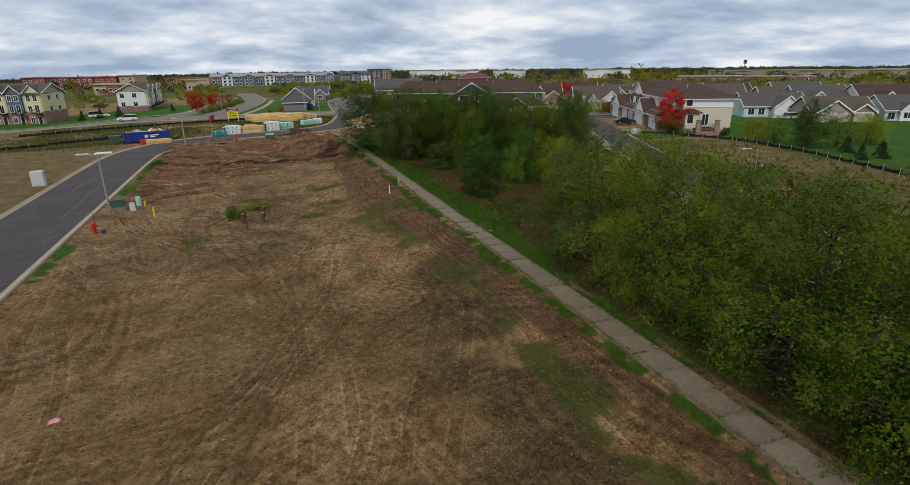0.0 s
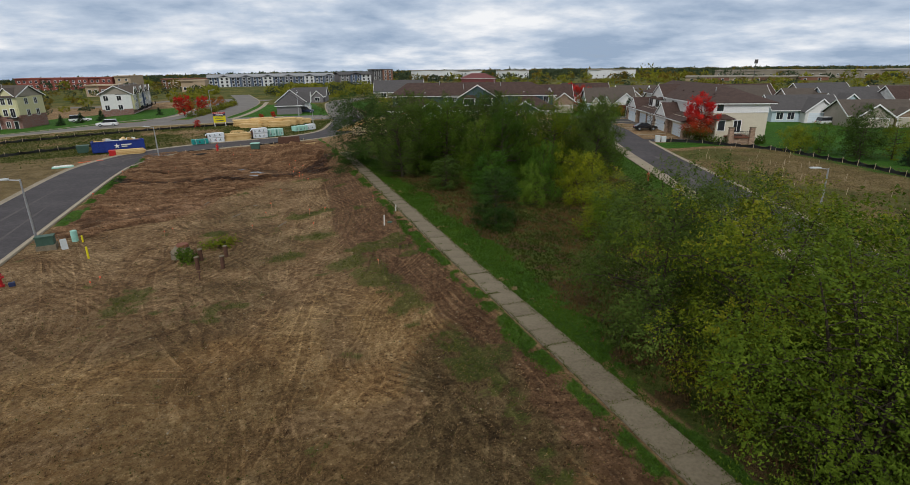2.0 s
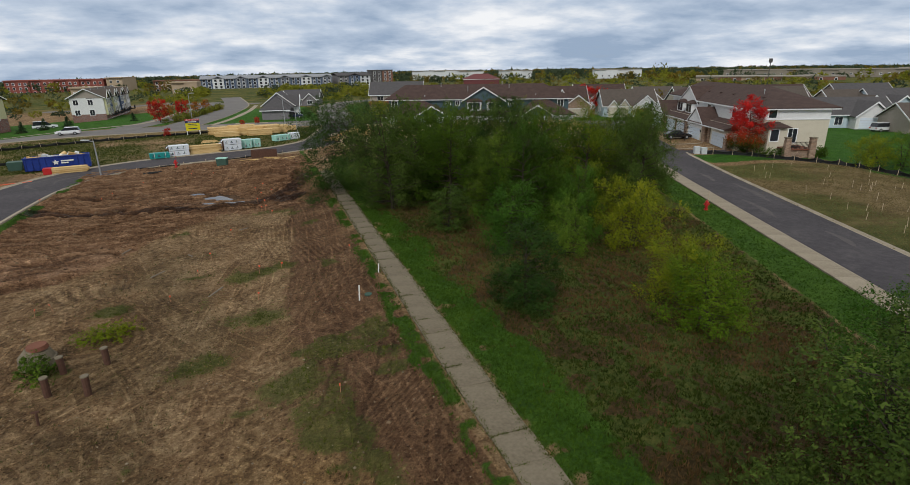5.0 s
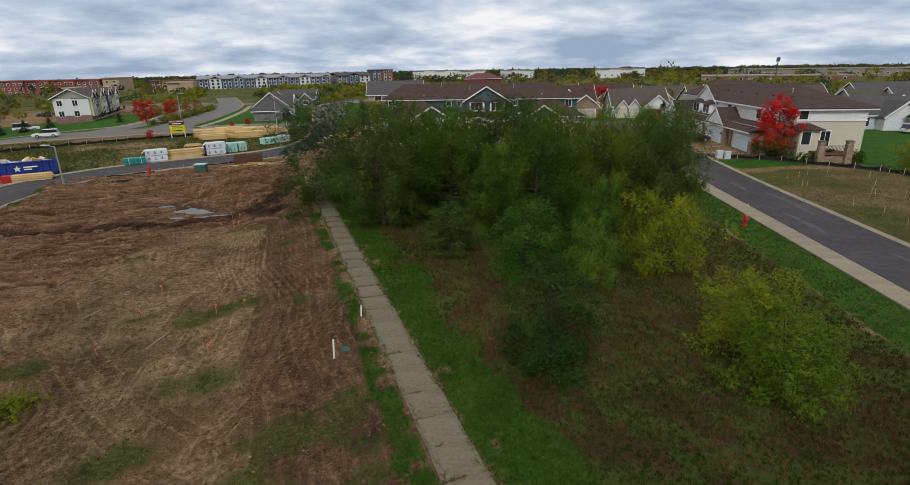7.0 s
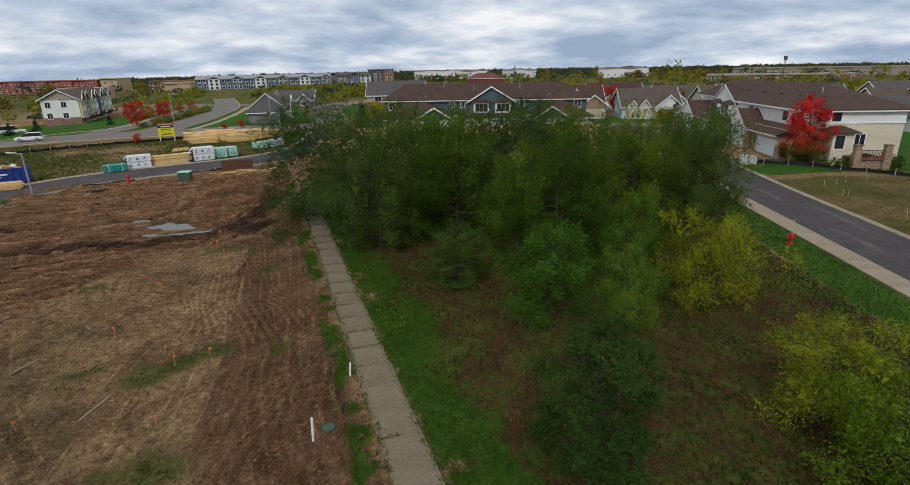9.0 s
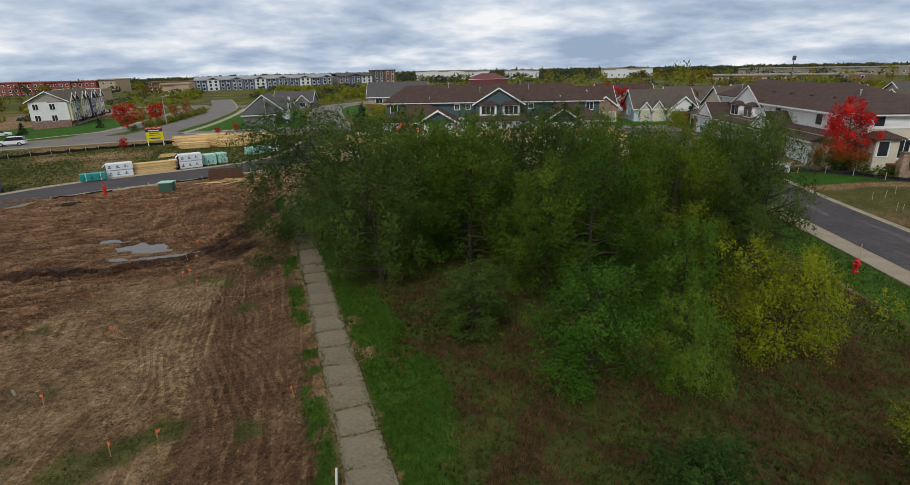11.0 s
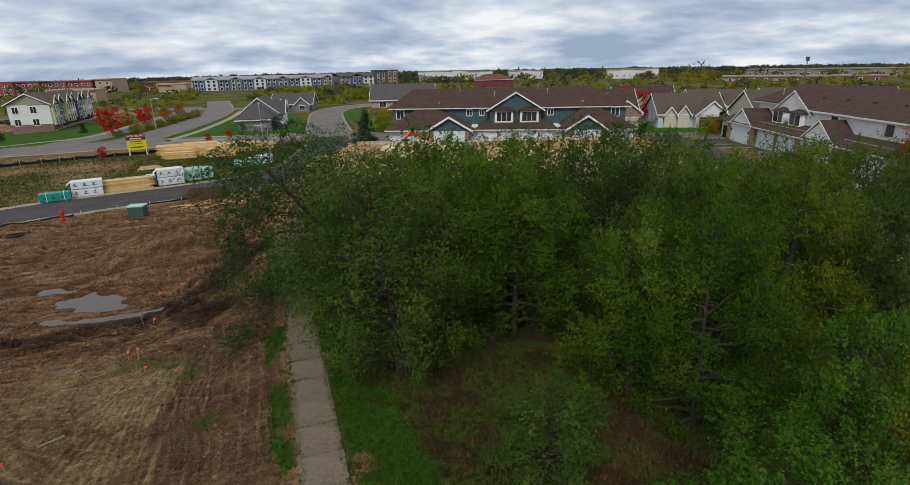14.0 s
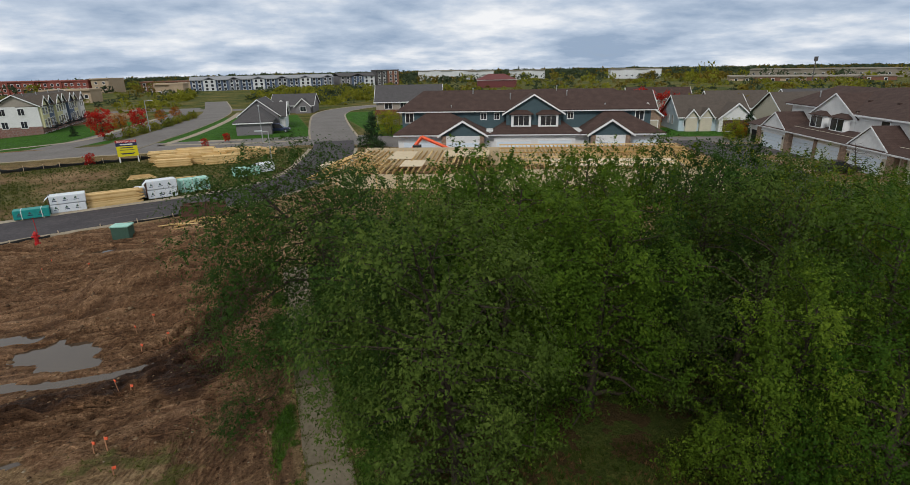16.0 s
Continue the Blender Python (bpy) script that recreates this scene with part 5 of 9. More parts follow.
    root = cc[pick] + d * cr_[pick][:, None] * 0.65
    ln = g.uniform(0.3, 1.0, count) * (0.25 + 0.06 * w)
    which = np.repeat(np.arange(count), 26)
    f = g.uniform(0, 1.08, len(which))[:, None]
    lead = g.normal(0, 1, (len(which), 3))
    lead /= np.linalg.norm(lead, axis=1)[:, None]
    spots.append(root[which] + d[which] * ln[which][:, None] * f + np.array([0, 0, -droop * 1.6]) * ln[which][:, None] * f ** 2 + lead * (0.035 + 0.085 * (1 - f)) * (0.5 + 0.08 * w))
    nrm = lead * 0.5 + co[pick][which] * 0.5 + np.array([0, 0, 0.55]) + g.normal(0, 0.3, (len(which), 3))
    normals.append(nrm / np.linalg.norm(nrm, axis=1)[:, None])
    sizes.append(leaf * g.uniform(0.6, 1.3, len(which)))
    tv, tf = tubes_np(limbs, 4)
    wv, wf = tubes_np(twigs, 3)
    tv, tf = np.concatenate((tv, wv)), np.concatenate((tf, wf + len(tv)))
    pos, nrm, size = np.concatenate(spots), np.concatenate(normals), np.concatenate(sizes)[:, None]
    pos[:, 2] = np.maximum(pos[:, 2], 0.08 + 0.5 * np.abs(pos[:, 2]) * (pos[:, 2] < 0.08))
    axis = g.normal(0, 1, pos.shape) + np.array([0, 0, -0.5])
    axis -= nrm * (axis * nrm).sum(1)[:, None]
    axis /= np.linalg.norm(axis, axis=1)[:, None] + 1e-9
    across = np.cross(axis, nrm)
    lv = np.stack((pos - axis * size * 0.6 - across * size * 0.2, pos + across * size * 0.38 + axis * size * 0.1, pos + axis * size * 0.62 - across * size * 0.22), 1).reshape(-1, 3)
    lf = np.arange(len(pos) * 3).reshape(-1, 3)
    trunk_me = mesh_np("trunk", tv, tf, M["bark"])
    trunk_me.polygons.foreach_set("use_smooth", np.ones(len(tf), bool))
    return trunk_me, mesh_np("crown", lv, lf, leaf_mat)


def tree(kind_meshes, x, y, s=1.0, rot=0.0, label="", name="tree", group="", sz=None, category="tree"):
    root = thing(name, pose(x, y, ground_z(x, y) - 0.05, 0, 0, rot) @ Matrix.Diagonal((s, s, sz or s, 1)), label, category, group)
    for nm, me in zip(("trunk", "crown"), kind_meshes):
        ob = new(nm, me)
        ob.parent = root
    return root


KIND = {
    "big": tree_meshes(1, 9.8, 9.8, M["leaf_dark"], 100000, 0.082, 0.12, "round", 3, 0.55, (-3.0, -0.3)),
    "grove_a": tree_meshes(2, 9, 6.4, M["leaf_green"], 40000, 0.076, 0.03, "skirt", 1),
    "grove_b": tree_meshes(3, 9, 6.2, M["leaf_dark"], 40000, 0.076, 0.03, "skirt", 2),
    "grove_c": tree_meshes(4, 8.5, 6.4, M["leaf_turning"], 40000, 0.076, 0.05, "skirt", 1),
    "grove_d": tree_meshes(5, 8, 6.6, M["leaf_fresh"], 40000, 0.076, 0.03, "skirt", 2),
    "back_a": tree_meshes(22, 9, 6.4, M["leaf_green"], 15000, 0.125, 0.05, "skirt", 1),
    "back_b": tree_meshes(23, 9, 6.2, M["leaf_dark"], 15000, 0.125, 0.05, "skirt", 2),
    "back_c": tree_meshes(24, 8.5, 6.4, M["leaf_turning"], 15000, 0.125, 0.05, "skirt", 1),
    "back_d": tree_meshes(25, 8, 6.6, M["leaf_fresh"], 15000, 0.125, 0.05, "skirt", 2),
    "young": tree_meshes(6, 5, 4.2, M["leaf_fresh"], 26000, 0.075, 0.05, "oval", 1),
    "young_dark": tree_meshes(7, 6, 3.7, M["leaf_dark"], 26000, 0.075, 0.05, "oval", 1),
    "yellow": tree_meshes(8, 5.1, 5.0, M["leaf_yellow"], 26000, 0.08, 0.10, "round", 3),
    "row_a": tree_meshes(9, 8.6, 6.8, M["leaf_turning"], 42000, 0.076, 0.03, "skirt", 2),
    "row_b": tree_meshes(10, 8.2, 6.4, M["leaf_green"], 42000, 0.076, 0.03, "skirt", 3),
    "row_dark": tree_meshes(16, 8.4, 6.6, M["leaf_dark"], 42000, 0.076, 0.03, "skirt", 2),
    "row_back": tree_meshes(17, 8.2, 6.6, M["leaf_turning"], 17000, 0.12, 0.04, "skirt", 2),
    "row_fresh": tree_meshes(15, 7.6, 6.4, M["leaf_fresh"], 26000, 0.09, 0.04, "skirt", 2),
    "lime": tree_meshes(18, 5.1, 4.6, M["leaf_lime"], 26000, 0.076, 0.08, "oval", 2),
    "red": tree_meshes(11, 8.8, 5.4, M["leaf_maple"], 24000, 0.13, 0.1, "oval", 1),
    "small_red": tree_meshes(12, 6.0, 4.2, M["leaf_red"], 5000, 0.18, 0.2, "round", 1),
    "small_orange": tree_meshes(13, 4.0, 3.0, M["leaf_orange"], 3000, 0.15, 0.25, "oval", 1),
    "conifer": tree_meshes(14, 6.0, 4.6, M["needle"], 10000, 0.14, 0.03, "cone", 1, 0.4),
}
# the lone leaning tree at the path's end
tree(KIND["big"], 17.3, 75.6, 1.0, 0, "tall spreading green tree leaning over the footpath")
GROVE = (
    ("grove_b", 17.5, 67.6, 1.0, 10), ("grove_a", 20.4, 70.8, 1.0, 100), ("grove_a", 26.4, 64.6, 0.78, 35), ("grove_a", 23.8, 70.0, 0.97, 50), ("grove_b", 28.0, 68.0, 0.98, 120), ("grove_a", 27.6, 62.3, 0.84, 200), ("grove_a", 31.4, 65.0, 0.95, 300),
    ("grove_c", 36.0, 66.0, 0.97, 20), ("grove_b", 41.0, 66.6, 0.92, 80), ("grove_b", 40.2, 63.4, 0.82, 150), ("grove_a", 21.4, 73.8, 1.0, 250),
    ("grove_c", 25.5, 74.5, 0.98, 310), ("grove_b", 30.0, 72.5, 1.0, 30), ("grove_c", 33.6, 70.6, 0.98, 75), ("grove_d", 38.5, 71.0, 0.9, 160), ("grove_a", 43.0, 70.5, 0.86, 220),
    ("grove_a", 46.2, 68.8, 0.86, 260), ("grove_d", 19.6, 80.0, 0.85, 15), ("grove_d", 23.0, 79.0, 0.9, 95), ("grove_a", 28.0, 78.0, 0.92, 130), ("grove_c", 33.0, 76.2, 0.95, 190),
    ("grove_b", 38.0, 75.6, 0.84, 240), ("grove_c", 43.0, 74.8, 0.82, 290), ("grove_a", 47.5, 73.5, 0.78, 335), ("grove_d", 25.5, 78.7, 0.92, 65), ("grove_c", 30.7, 77.0, 0.98, 165), ("grove_d", 35.6, 76.4, 0.86, 5), ("grove_d", 44.5, 79.0, 0.66, 10), ("grove_c", 50.2, 77.5, 0.64, 60),
)
for kind, x, y, s, r in GROVE:
    tree(KIND[kind.replace("grove", "back") if y > 73 else kind], x, y, s, r, sz=s * 1.11 + (0.1 - lay(x, y)) / 9.0, label={"grove_a": "leafy green tree in the dense grove", "grove_b": "dark green tree in the dense grove", "grove_c": "green tree turning yellow in the grove", "grove_d": "bright green tree at the grove's edge"}[kind], group="grove trees")
tree(KIND["young_dark"], 19.5, 45.9, 0.98, 0, "dark green young tree standing in brown meadow", "young_tree", sz=0.8)
tree(KIND["young"], 23.3, 55.7, 1.0, 70, "rounded bright green young tree in brown meadow", "young_tree")
tree(KIND["young"], 27.2, 54.5, 0.66, 160, "slim green young tree in brown meadow", "young_tree", sz=0.9)
tree(KIND["young"], 31.1, 59.4, 0.86, 30, "slim green tree before the grove", "young_tree", sz=1.3)
tree(KIND["young_dark"], 20.4, 60.8, 0.9, 230, "small green young tree before the grove", "young_tree", sz=0.62)
tree(KIND["yellow"], 34.4, 56.5, 0.92, 20, "broad yellow-green young tree", "young_tree", sz=1.15)
tree(KIND["yellow"], 29.8, 45.7, 0.85, 120, "yellow-green young tree in brown meadow", "young_tree")
tree(KIND["lime"], 28.6, 42.6, 0.9, 40, "bright lime-green young tree beside a yellow one", "young_tree", sz=0.85)
ROW = (
    ("row_dark", 18.5, 26.6, 1.0, 0), ("row_a", 18.9, 22.0, 1.0, 90), ("row_b", 17.9, 17.2, 1.0, 200), ("row_b", 17.9, 12.2, 0.98, 130), ("row_a", 17.8, 7.4, 0.97, 40), ("row_b", 17.9, 2.8, 0.95, 320), ("row_back", 23.0, 19.6, 0.96, 150), ("row_back", 22.8, 14.0, 1.0, 300),
    ("row_back", 23.2, 8.4, 0.98, 250), ("row_dark", 24.6, 28.0, 0.92, 50), ("row_back", 27.6, 12.4, 0.9, 20), ("row_back", 27.8, 19.4, 0.86, 120), ("row_fresh", 27.6, 32.8, 0.66, 10), ("row_back", 30.0, 25.5, 0.74, 210),
)
for kind, x, y, s, r in ROW:
    tree(KIND[kind], x, y, s * 1.05, r, sz=s * 1.04 + (0.1 - lay(x, y)) / 9.0, label={"row_a": "broad tree turning yellow beside the footpath", "row_b": "dense green tree beside the footpath", "row_dark": "dark green tree in the row by the footpath", "row_back": "green tree at the back of the row", "row_fresh": "rounded bright green tree near the lane"}[kind], group="trees along the path")
tree(KIND["red"], 75.4, 82.4, 1.0, 0, "bright red maple before the cream town house", "maple_tree")
for x, y, s, c in ((-16.6, 176.4, 1.05, "small_red"), (-13.2, 191.0, 0.86, "small_red"), (-15.9, 188.1, 1.0, "small_orange"), (-11.0, 206, 0.9, "small_orange"), (-9.2, 217, 0.9, "small_orange"), (-10.4, 141.5, 0.32, "small_red"), (3.5, 153.4, 0.3, "small_red"), (6.6, 160, 0.3, "small_red"), (43.5, 158, 1.35, "small_red"), (98, 163, 1.35, "small_red")):
    tree(KIND[c], x, y, s, x * 13, "bright red street tree" if c == "small_red" else "orange-brown autumn street tree", "street_tree", sz=s)
tree(KIND["conifer"], 95.4, 128.6, 0.8, 40, "dark green pine on a garden lawn", "pine_tree")
tree(KIND["conifer"], 29.4, 142.5, 1.05, 0, "dark green pine at the street corner", "pine_tree")
for x, y, s in ((83, 54.0, 0.46), (78.9, 49.1, 0.4), (82.4, 48.7, 0.47), (-37.6, 180, 0.5), (-42, 178, 0.5), (-46, 176, 0.5), (-24, 185, 0.4)):
    tree(KIND["conifer"], x, y, s, x * 7, "small dark green spruce on a lawn", "spruce_tree", group="young spruces")
for x, y, s, c in ((82.2, 59.6, 0.9, "back_b"), (85.5, 62.5, 0.7, "back_a"), (82.4, 65.6, 0.6, "back_d"), (80.6, 68.2, 0.8, "yellow"), (94.7, 58.5, 0.95, "yellow"), (86.5, 58.0, 0.7, "back_c"), (90.0, 126.6, 0.75, "yellow"), (91.6, 126.9, 0.8, "small_orange"), (96, 149.5, 1.3, "small_red"), (36, 158, 0.95, "yellow")):
    tree(KIND[c], x, y, s, x * 11, "garden tree on a mown lawn", "garden_tree")


# ---------- houses ----------
def chevron(bm, axis, a0, a1, c0, c1, ze, zr, th=0.2, mid=None):
    """A pitched roof shell: eaves at a0 and a1, ridge along the axis from c0 to c1."""
    m = (a0 + a1) / 2 if mid is None else mid
    prism(bm, [(a0, ze), (m, zr), (a1, ze), (a1, ze - th), (m, zr - th), (a0, ze - th)], axis, c0, c1)


def hip(bm, x0, x1, y0, y1, ze, zr, r0, r1, th=0.12):
    """A hipped roof: r0, r1 are the ends (x, y) of its ridge."""
    hull(bm, [(x, y, z) for x in (x0, x1) for y in (y0, y1) for z in (ze - th, ze)] + [(*r0, zr), (*r1, zr)])


def window(parent, axis, c, a0, a1, z0, z1, sgn=-1, bars=1, name="window"):
    """A framed window on a wall at c that faces along sgn of the axis ('y' or 'x')."""
    def slab(bm, p0, p1, q0, q1, d0, d1):
        lo, hi = sorted((c + sgn * d0, c + sgn * d1))
        if axis == "y":
            box(bm, p0, lo, q0, p1, hi, q1)
        else:
            box(bm, lo, p0, q0, hi, p1, q1)
    t = 0.11
    lo, hi = sorted((c - sgn * 0.05, c + sgn * 0.07))

    def at(a, z, d):
        return (a, d, z) if axis == "y" else (d, a, z)
    bm = bmesh.new()
    loops = []
    for grow, d in ((t, lo), (t, hi), (0, hi), (0, lo)):
        loops.append([bm.verts.new(at(a, z, d)) for a, z in ((a0 - grow, z0 - grow), (a1 + grow, z0 - grow), (a1 + grow, z1 + grow), (a0 - grow, z1 + grow))])
    for k in range(4):
        p, q = loops[k], loops[(k + 1) % 4]
        for i in range(4):
            j = (i + 1) % 4
            bm.faces.new((p[i], p[j], q[j], q[i]))
    bmesh.ops.recalc_face_normals(bm, faces=bm.faces[:])
    fr = part(name, bm, M["white_trim"], parent)
    for b in range(1, bars + 1):
        m = a0 + (a1 - a0) * b / (bars + 1)
        bm = bmesh.new()
        slab(bm, m - 0.03, m + 0.03, z0, z1, -0.03, 0.05)
        part("glazing_bar", bm, M["white_trim"], fr)
    bm = bmesh.new()
    slab(bm, a0, a1, z0, z1, -0.03, 0.025)
    part("pane", bm, M["glass"], fr)
    return fr


def garage_door(parent, axis, c, a0, a1, z0, z1, sgn=-1, mat="garage_door"):
    """A sectional door: four panels in a white surround."""
    def slab(bm, p0, p1, q0, q1, d0, d1):
        lo, hi = sorted((c + sgn * d0, c + sgn * d1))
        if axis == "y":
            box(bm, p0, lo, q0, p1, hi, q1)
        else:
            box(bm, lo, p0, q0, hi, p1, q1)
    bm = bmesh.new()
    lo, hi = sorted((c - sgn * 0.05, c + sgn * 0.06))
    prism(bm, [(a0 - 0.14, z0), (a0 - 0.14, z1 + 0.14), (a1 + 0.14, z1 + 0.14), (a1 + 0.14, z0), (a1, z0), (a1, z1), (a0, z1), (a0, z0)], axis, lo, hi)
    fr = part("garage_door", bm, M["white_trim"], parent, "white sectional garage door")
    k = 4
    for i in range(k):
        bm = bmesh.new()
        q0, q1 = z0 + (z1 - z0) * i / k + 0.012, z0 + (z1 - z0) * (i + 1) / k - 0.012
        slab(bm, a0, a1, q0, q1, -0.04, 0.02)
        part("door_panel", bm, M[mat + "_plain"] if mat + "_plain" in M else M[mat], fr)


M["maroon_door"] = material("maroon_door", ((0.06, 0.02, 0.035), (0.09, 0.03, 0.05)), rough=0.5, scale=1.5)
M["tan_door"] = material("tan_door", ((0.40, 0.36, 0.29), (0.48, 0.43, 0.35)), rough=0.5, scale=1.5)


def vent_pipe(parent, x, y, z, h=1.0):
    bm = bmesh.new()
    tube(bm, (x, y, z - 0.4), (x, y, z + h), 0.07)
    tube(bm, (x, y, z + h), (x, y, z + h + 0.14), 0.13, 0.10)
    part("vent_pipe", bm, M["steel"], parent)


def roof_vent(parent, x, y, z):
    bm = bmesh.new()
    box(bm, x - 0.2, y - 0.2, z - 0.1, x + 0.2, y + 0.2, z + 0.16)
    part("roof_vent", bm, M["shingle_brown"], parent, bevel=0.03)


def teal_row():
    """The long teal town-house row with three garage fronts."""
    r = thing("town_house_row", BLOCK, "teal two-storey town-house row with brown roof and white garages", "house")
    z0 = -0.75
    part("lower_wall", bx(-24.3, 137.2, z0 - 0.6, 15.1, 149.5, 2.9), M["siding_white"], r)
    part("upper_wall", bx(-24.2, 141.2, 2.6, 14.6, 149.6, 5.65), M["siding_teal"], r, "teal lap siding")
    bm = bmesh.new()
    hip(bm, -25.0, 15.4, 140.5, 151.2, 5.75, 8.55, (-21.2, 146), (9.6, 146))
    part("roof", bm, M["shingle_brown"], r)
    part("fascia", bx(-24.95, 140.55, 5.45, 15.35, 151.1, 5.64), M["white_trim"], r)
    # middle cross gable on the upper floor
    bm = bmesh.new()
    prism(bm, [(-7.7, 3.0), (0.6, 3.0), (0.6, 5.4), (-3.55, 7.9), (-7.7, 5.4)], "y", 139.0, 146)
    part("gable_wall", bm, M["siding_teal"], r)
    bm = bmesh.new()
    chevron(bm, "y", -8.25, 1.15, 138.6, 146, 5.3, 8.15, 0.16)
    part("gable_roof", bm, M["shingle_brown"], r)
    bm = bmesh.new()
    chevron(bm, "y", -8.32, 1.22, 138.5, 138.62, 5.3, 8.19, 0.24)
    part("rake_board", bm, M["white_trim"], r)
    for x0, x1 in ((-6.7, -4.2), (-2.6, -0.1)):
        bm = bmesh.new()
        box(bm, x0 - 0.25, 138.35, 3.25, x1 + 0.25, 139.1, 5.25)
        part("bay", bm, M["white_trim"], r)
        window(r, "y", 138.35, x0 + 0.1, x1 - 0.1, 3.6, 5.0, -1, 2)
        bm = bmesh.new()
        hip(bm, x0 - 0.6, x1 + 0.6, 138.0, 139.4, 5.3, 6.0, (x0 + 0.6, 139.3), (x1 - 0.6, 139.3))
        part("bay_roof", bm, M["shingle_brown"], r)
    for a, b in ((-11.6, -10.8), (-9.5, -8.8), (1.9, 2.7)):
        window(r, "y", 141.2, a, b, 4.3, 5.2, -1, 1)
    window(r, "y", 141.2, 12.3, 13.5, 4.0, 5.3, -1, 1)
    window(r, "y", 141.2, -23.6, -22.4, 3.9, 5.3, -1, 1)
    # left and right garage wings under hipped roofs, each with a front gable
    for x0, x1, ga, gb, ap in ((-24.5, -10.4, -17.9, -10.6, (-18.6, 6.3)), (3.6, 15.4, 4.3, 10.9, (8.6, 6.2))):
        bm = bmesh.new()
        hip(bm, x0 - 0.4, x1 + 0.3, 136.1, 147, 2.62, ap[1], (ap[0], 142.2), (ap[0], 144))
        part("wing_roof", bm, M["shingle_brown"], r)
        part("wing_fascia", bx(x0 - 0.36, 136.14, 2.32, x1 + 0.26, 138, 2.5), M["white_trim"], r)
        bm = bmesh.new()
        prism(bm, [(ga + 0.4, z0 - 0.6), (gb - 0.4, z0 - 0.6), (gb - 0.4, 2.5), ((ga + gb) / 2, 4.35), (ga + 0.4, 2.5)], "y", 136.0, 141)
        part("gable_wall", bm, M["siding_teal"], r)
        part("garage_front", bx(ga + 0.9, 135.94, z0 - 0.4, gb - 0.9, 136.2, 2.35), M["siding_white"], r)
        bm = bmesh.new()
        chevron(bm, "y", ga - 0.1, gb + 0.1, 135.5, 142.5, 2.45, 4.65, 0.16)
        part("gable_roof", bm, M["shingle_brown"], r)
        bm = bmesh.new()
        chevron(bm, "y", ga - 0.16, gb + 0.16, 135.4, 135.52, 2.45, 4.69, 0.32)
        part("rake_board", bm, M["white_trim"], r)
        for p in (ga + 0.42, gb - 1.12):
            part("stone_pier", bx(p, 135.9, z0 - 0.4, p + 0.7, 136.3, 2.35), M["stone_brown"], r)
        garage_door(r, "y", 135.93, ga + 1.3, gb - 1.3, z0, 1.35)
    garage_door(r, "y", 137.2, -23.4, -18.7, z0, 1.3)
    garage_door(r, "y", 137.2, 11.1, 14.7, z0, 1.45)
    # middle pair of garages under a lean-to roof
    part("garage_front", bx(-9.6, 136.6, z0 - 0.4, 2.6, 137.3, 2.5), M["siding_white"], r)
    bm = bmesh.new()
    hip(bm, -10.1, 3.1, 136.0, 144, 2.66, 4.3, (-7.4, 141.4), (0.6, 141.4))
    part("lean_to_roof", bm, M["shingle_brown"], r)
    part("lean_to_fascia", bx(-10.06, 136.04, 2.36, 3.06, 137.4, 2.54), M["white_trim"], r)
    garage_door(r, "y", 136.6, -9.1, -4.1, z0, 1.4)
    garage_door(r, "y", 136.6, -2.8, 1.9, z0, 1.5)
    part("stone_pier", bx(-3.9, 136.5, z0 - 0.4, -3.0, 136.8, 0.5), M["stone_brown"], r)
    for x, y, z in ((-16.3, 141.4, 5.6), (-7.0, 143.3, 7.2), (2.0, 144.2, 7.5), (7.6, 141.6, 5.6), (-13, 145, 8.0), (0.5, 145.6, 8.2)):
        vent_pipe(r, x, y, z, 0.8)
    return r


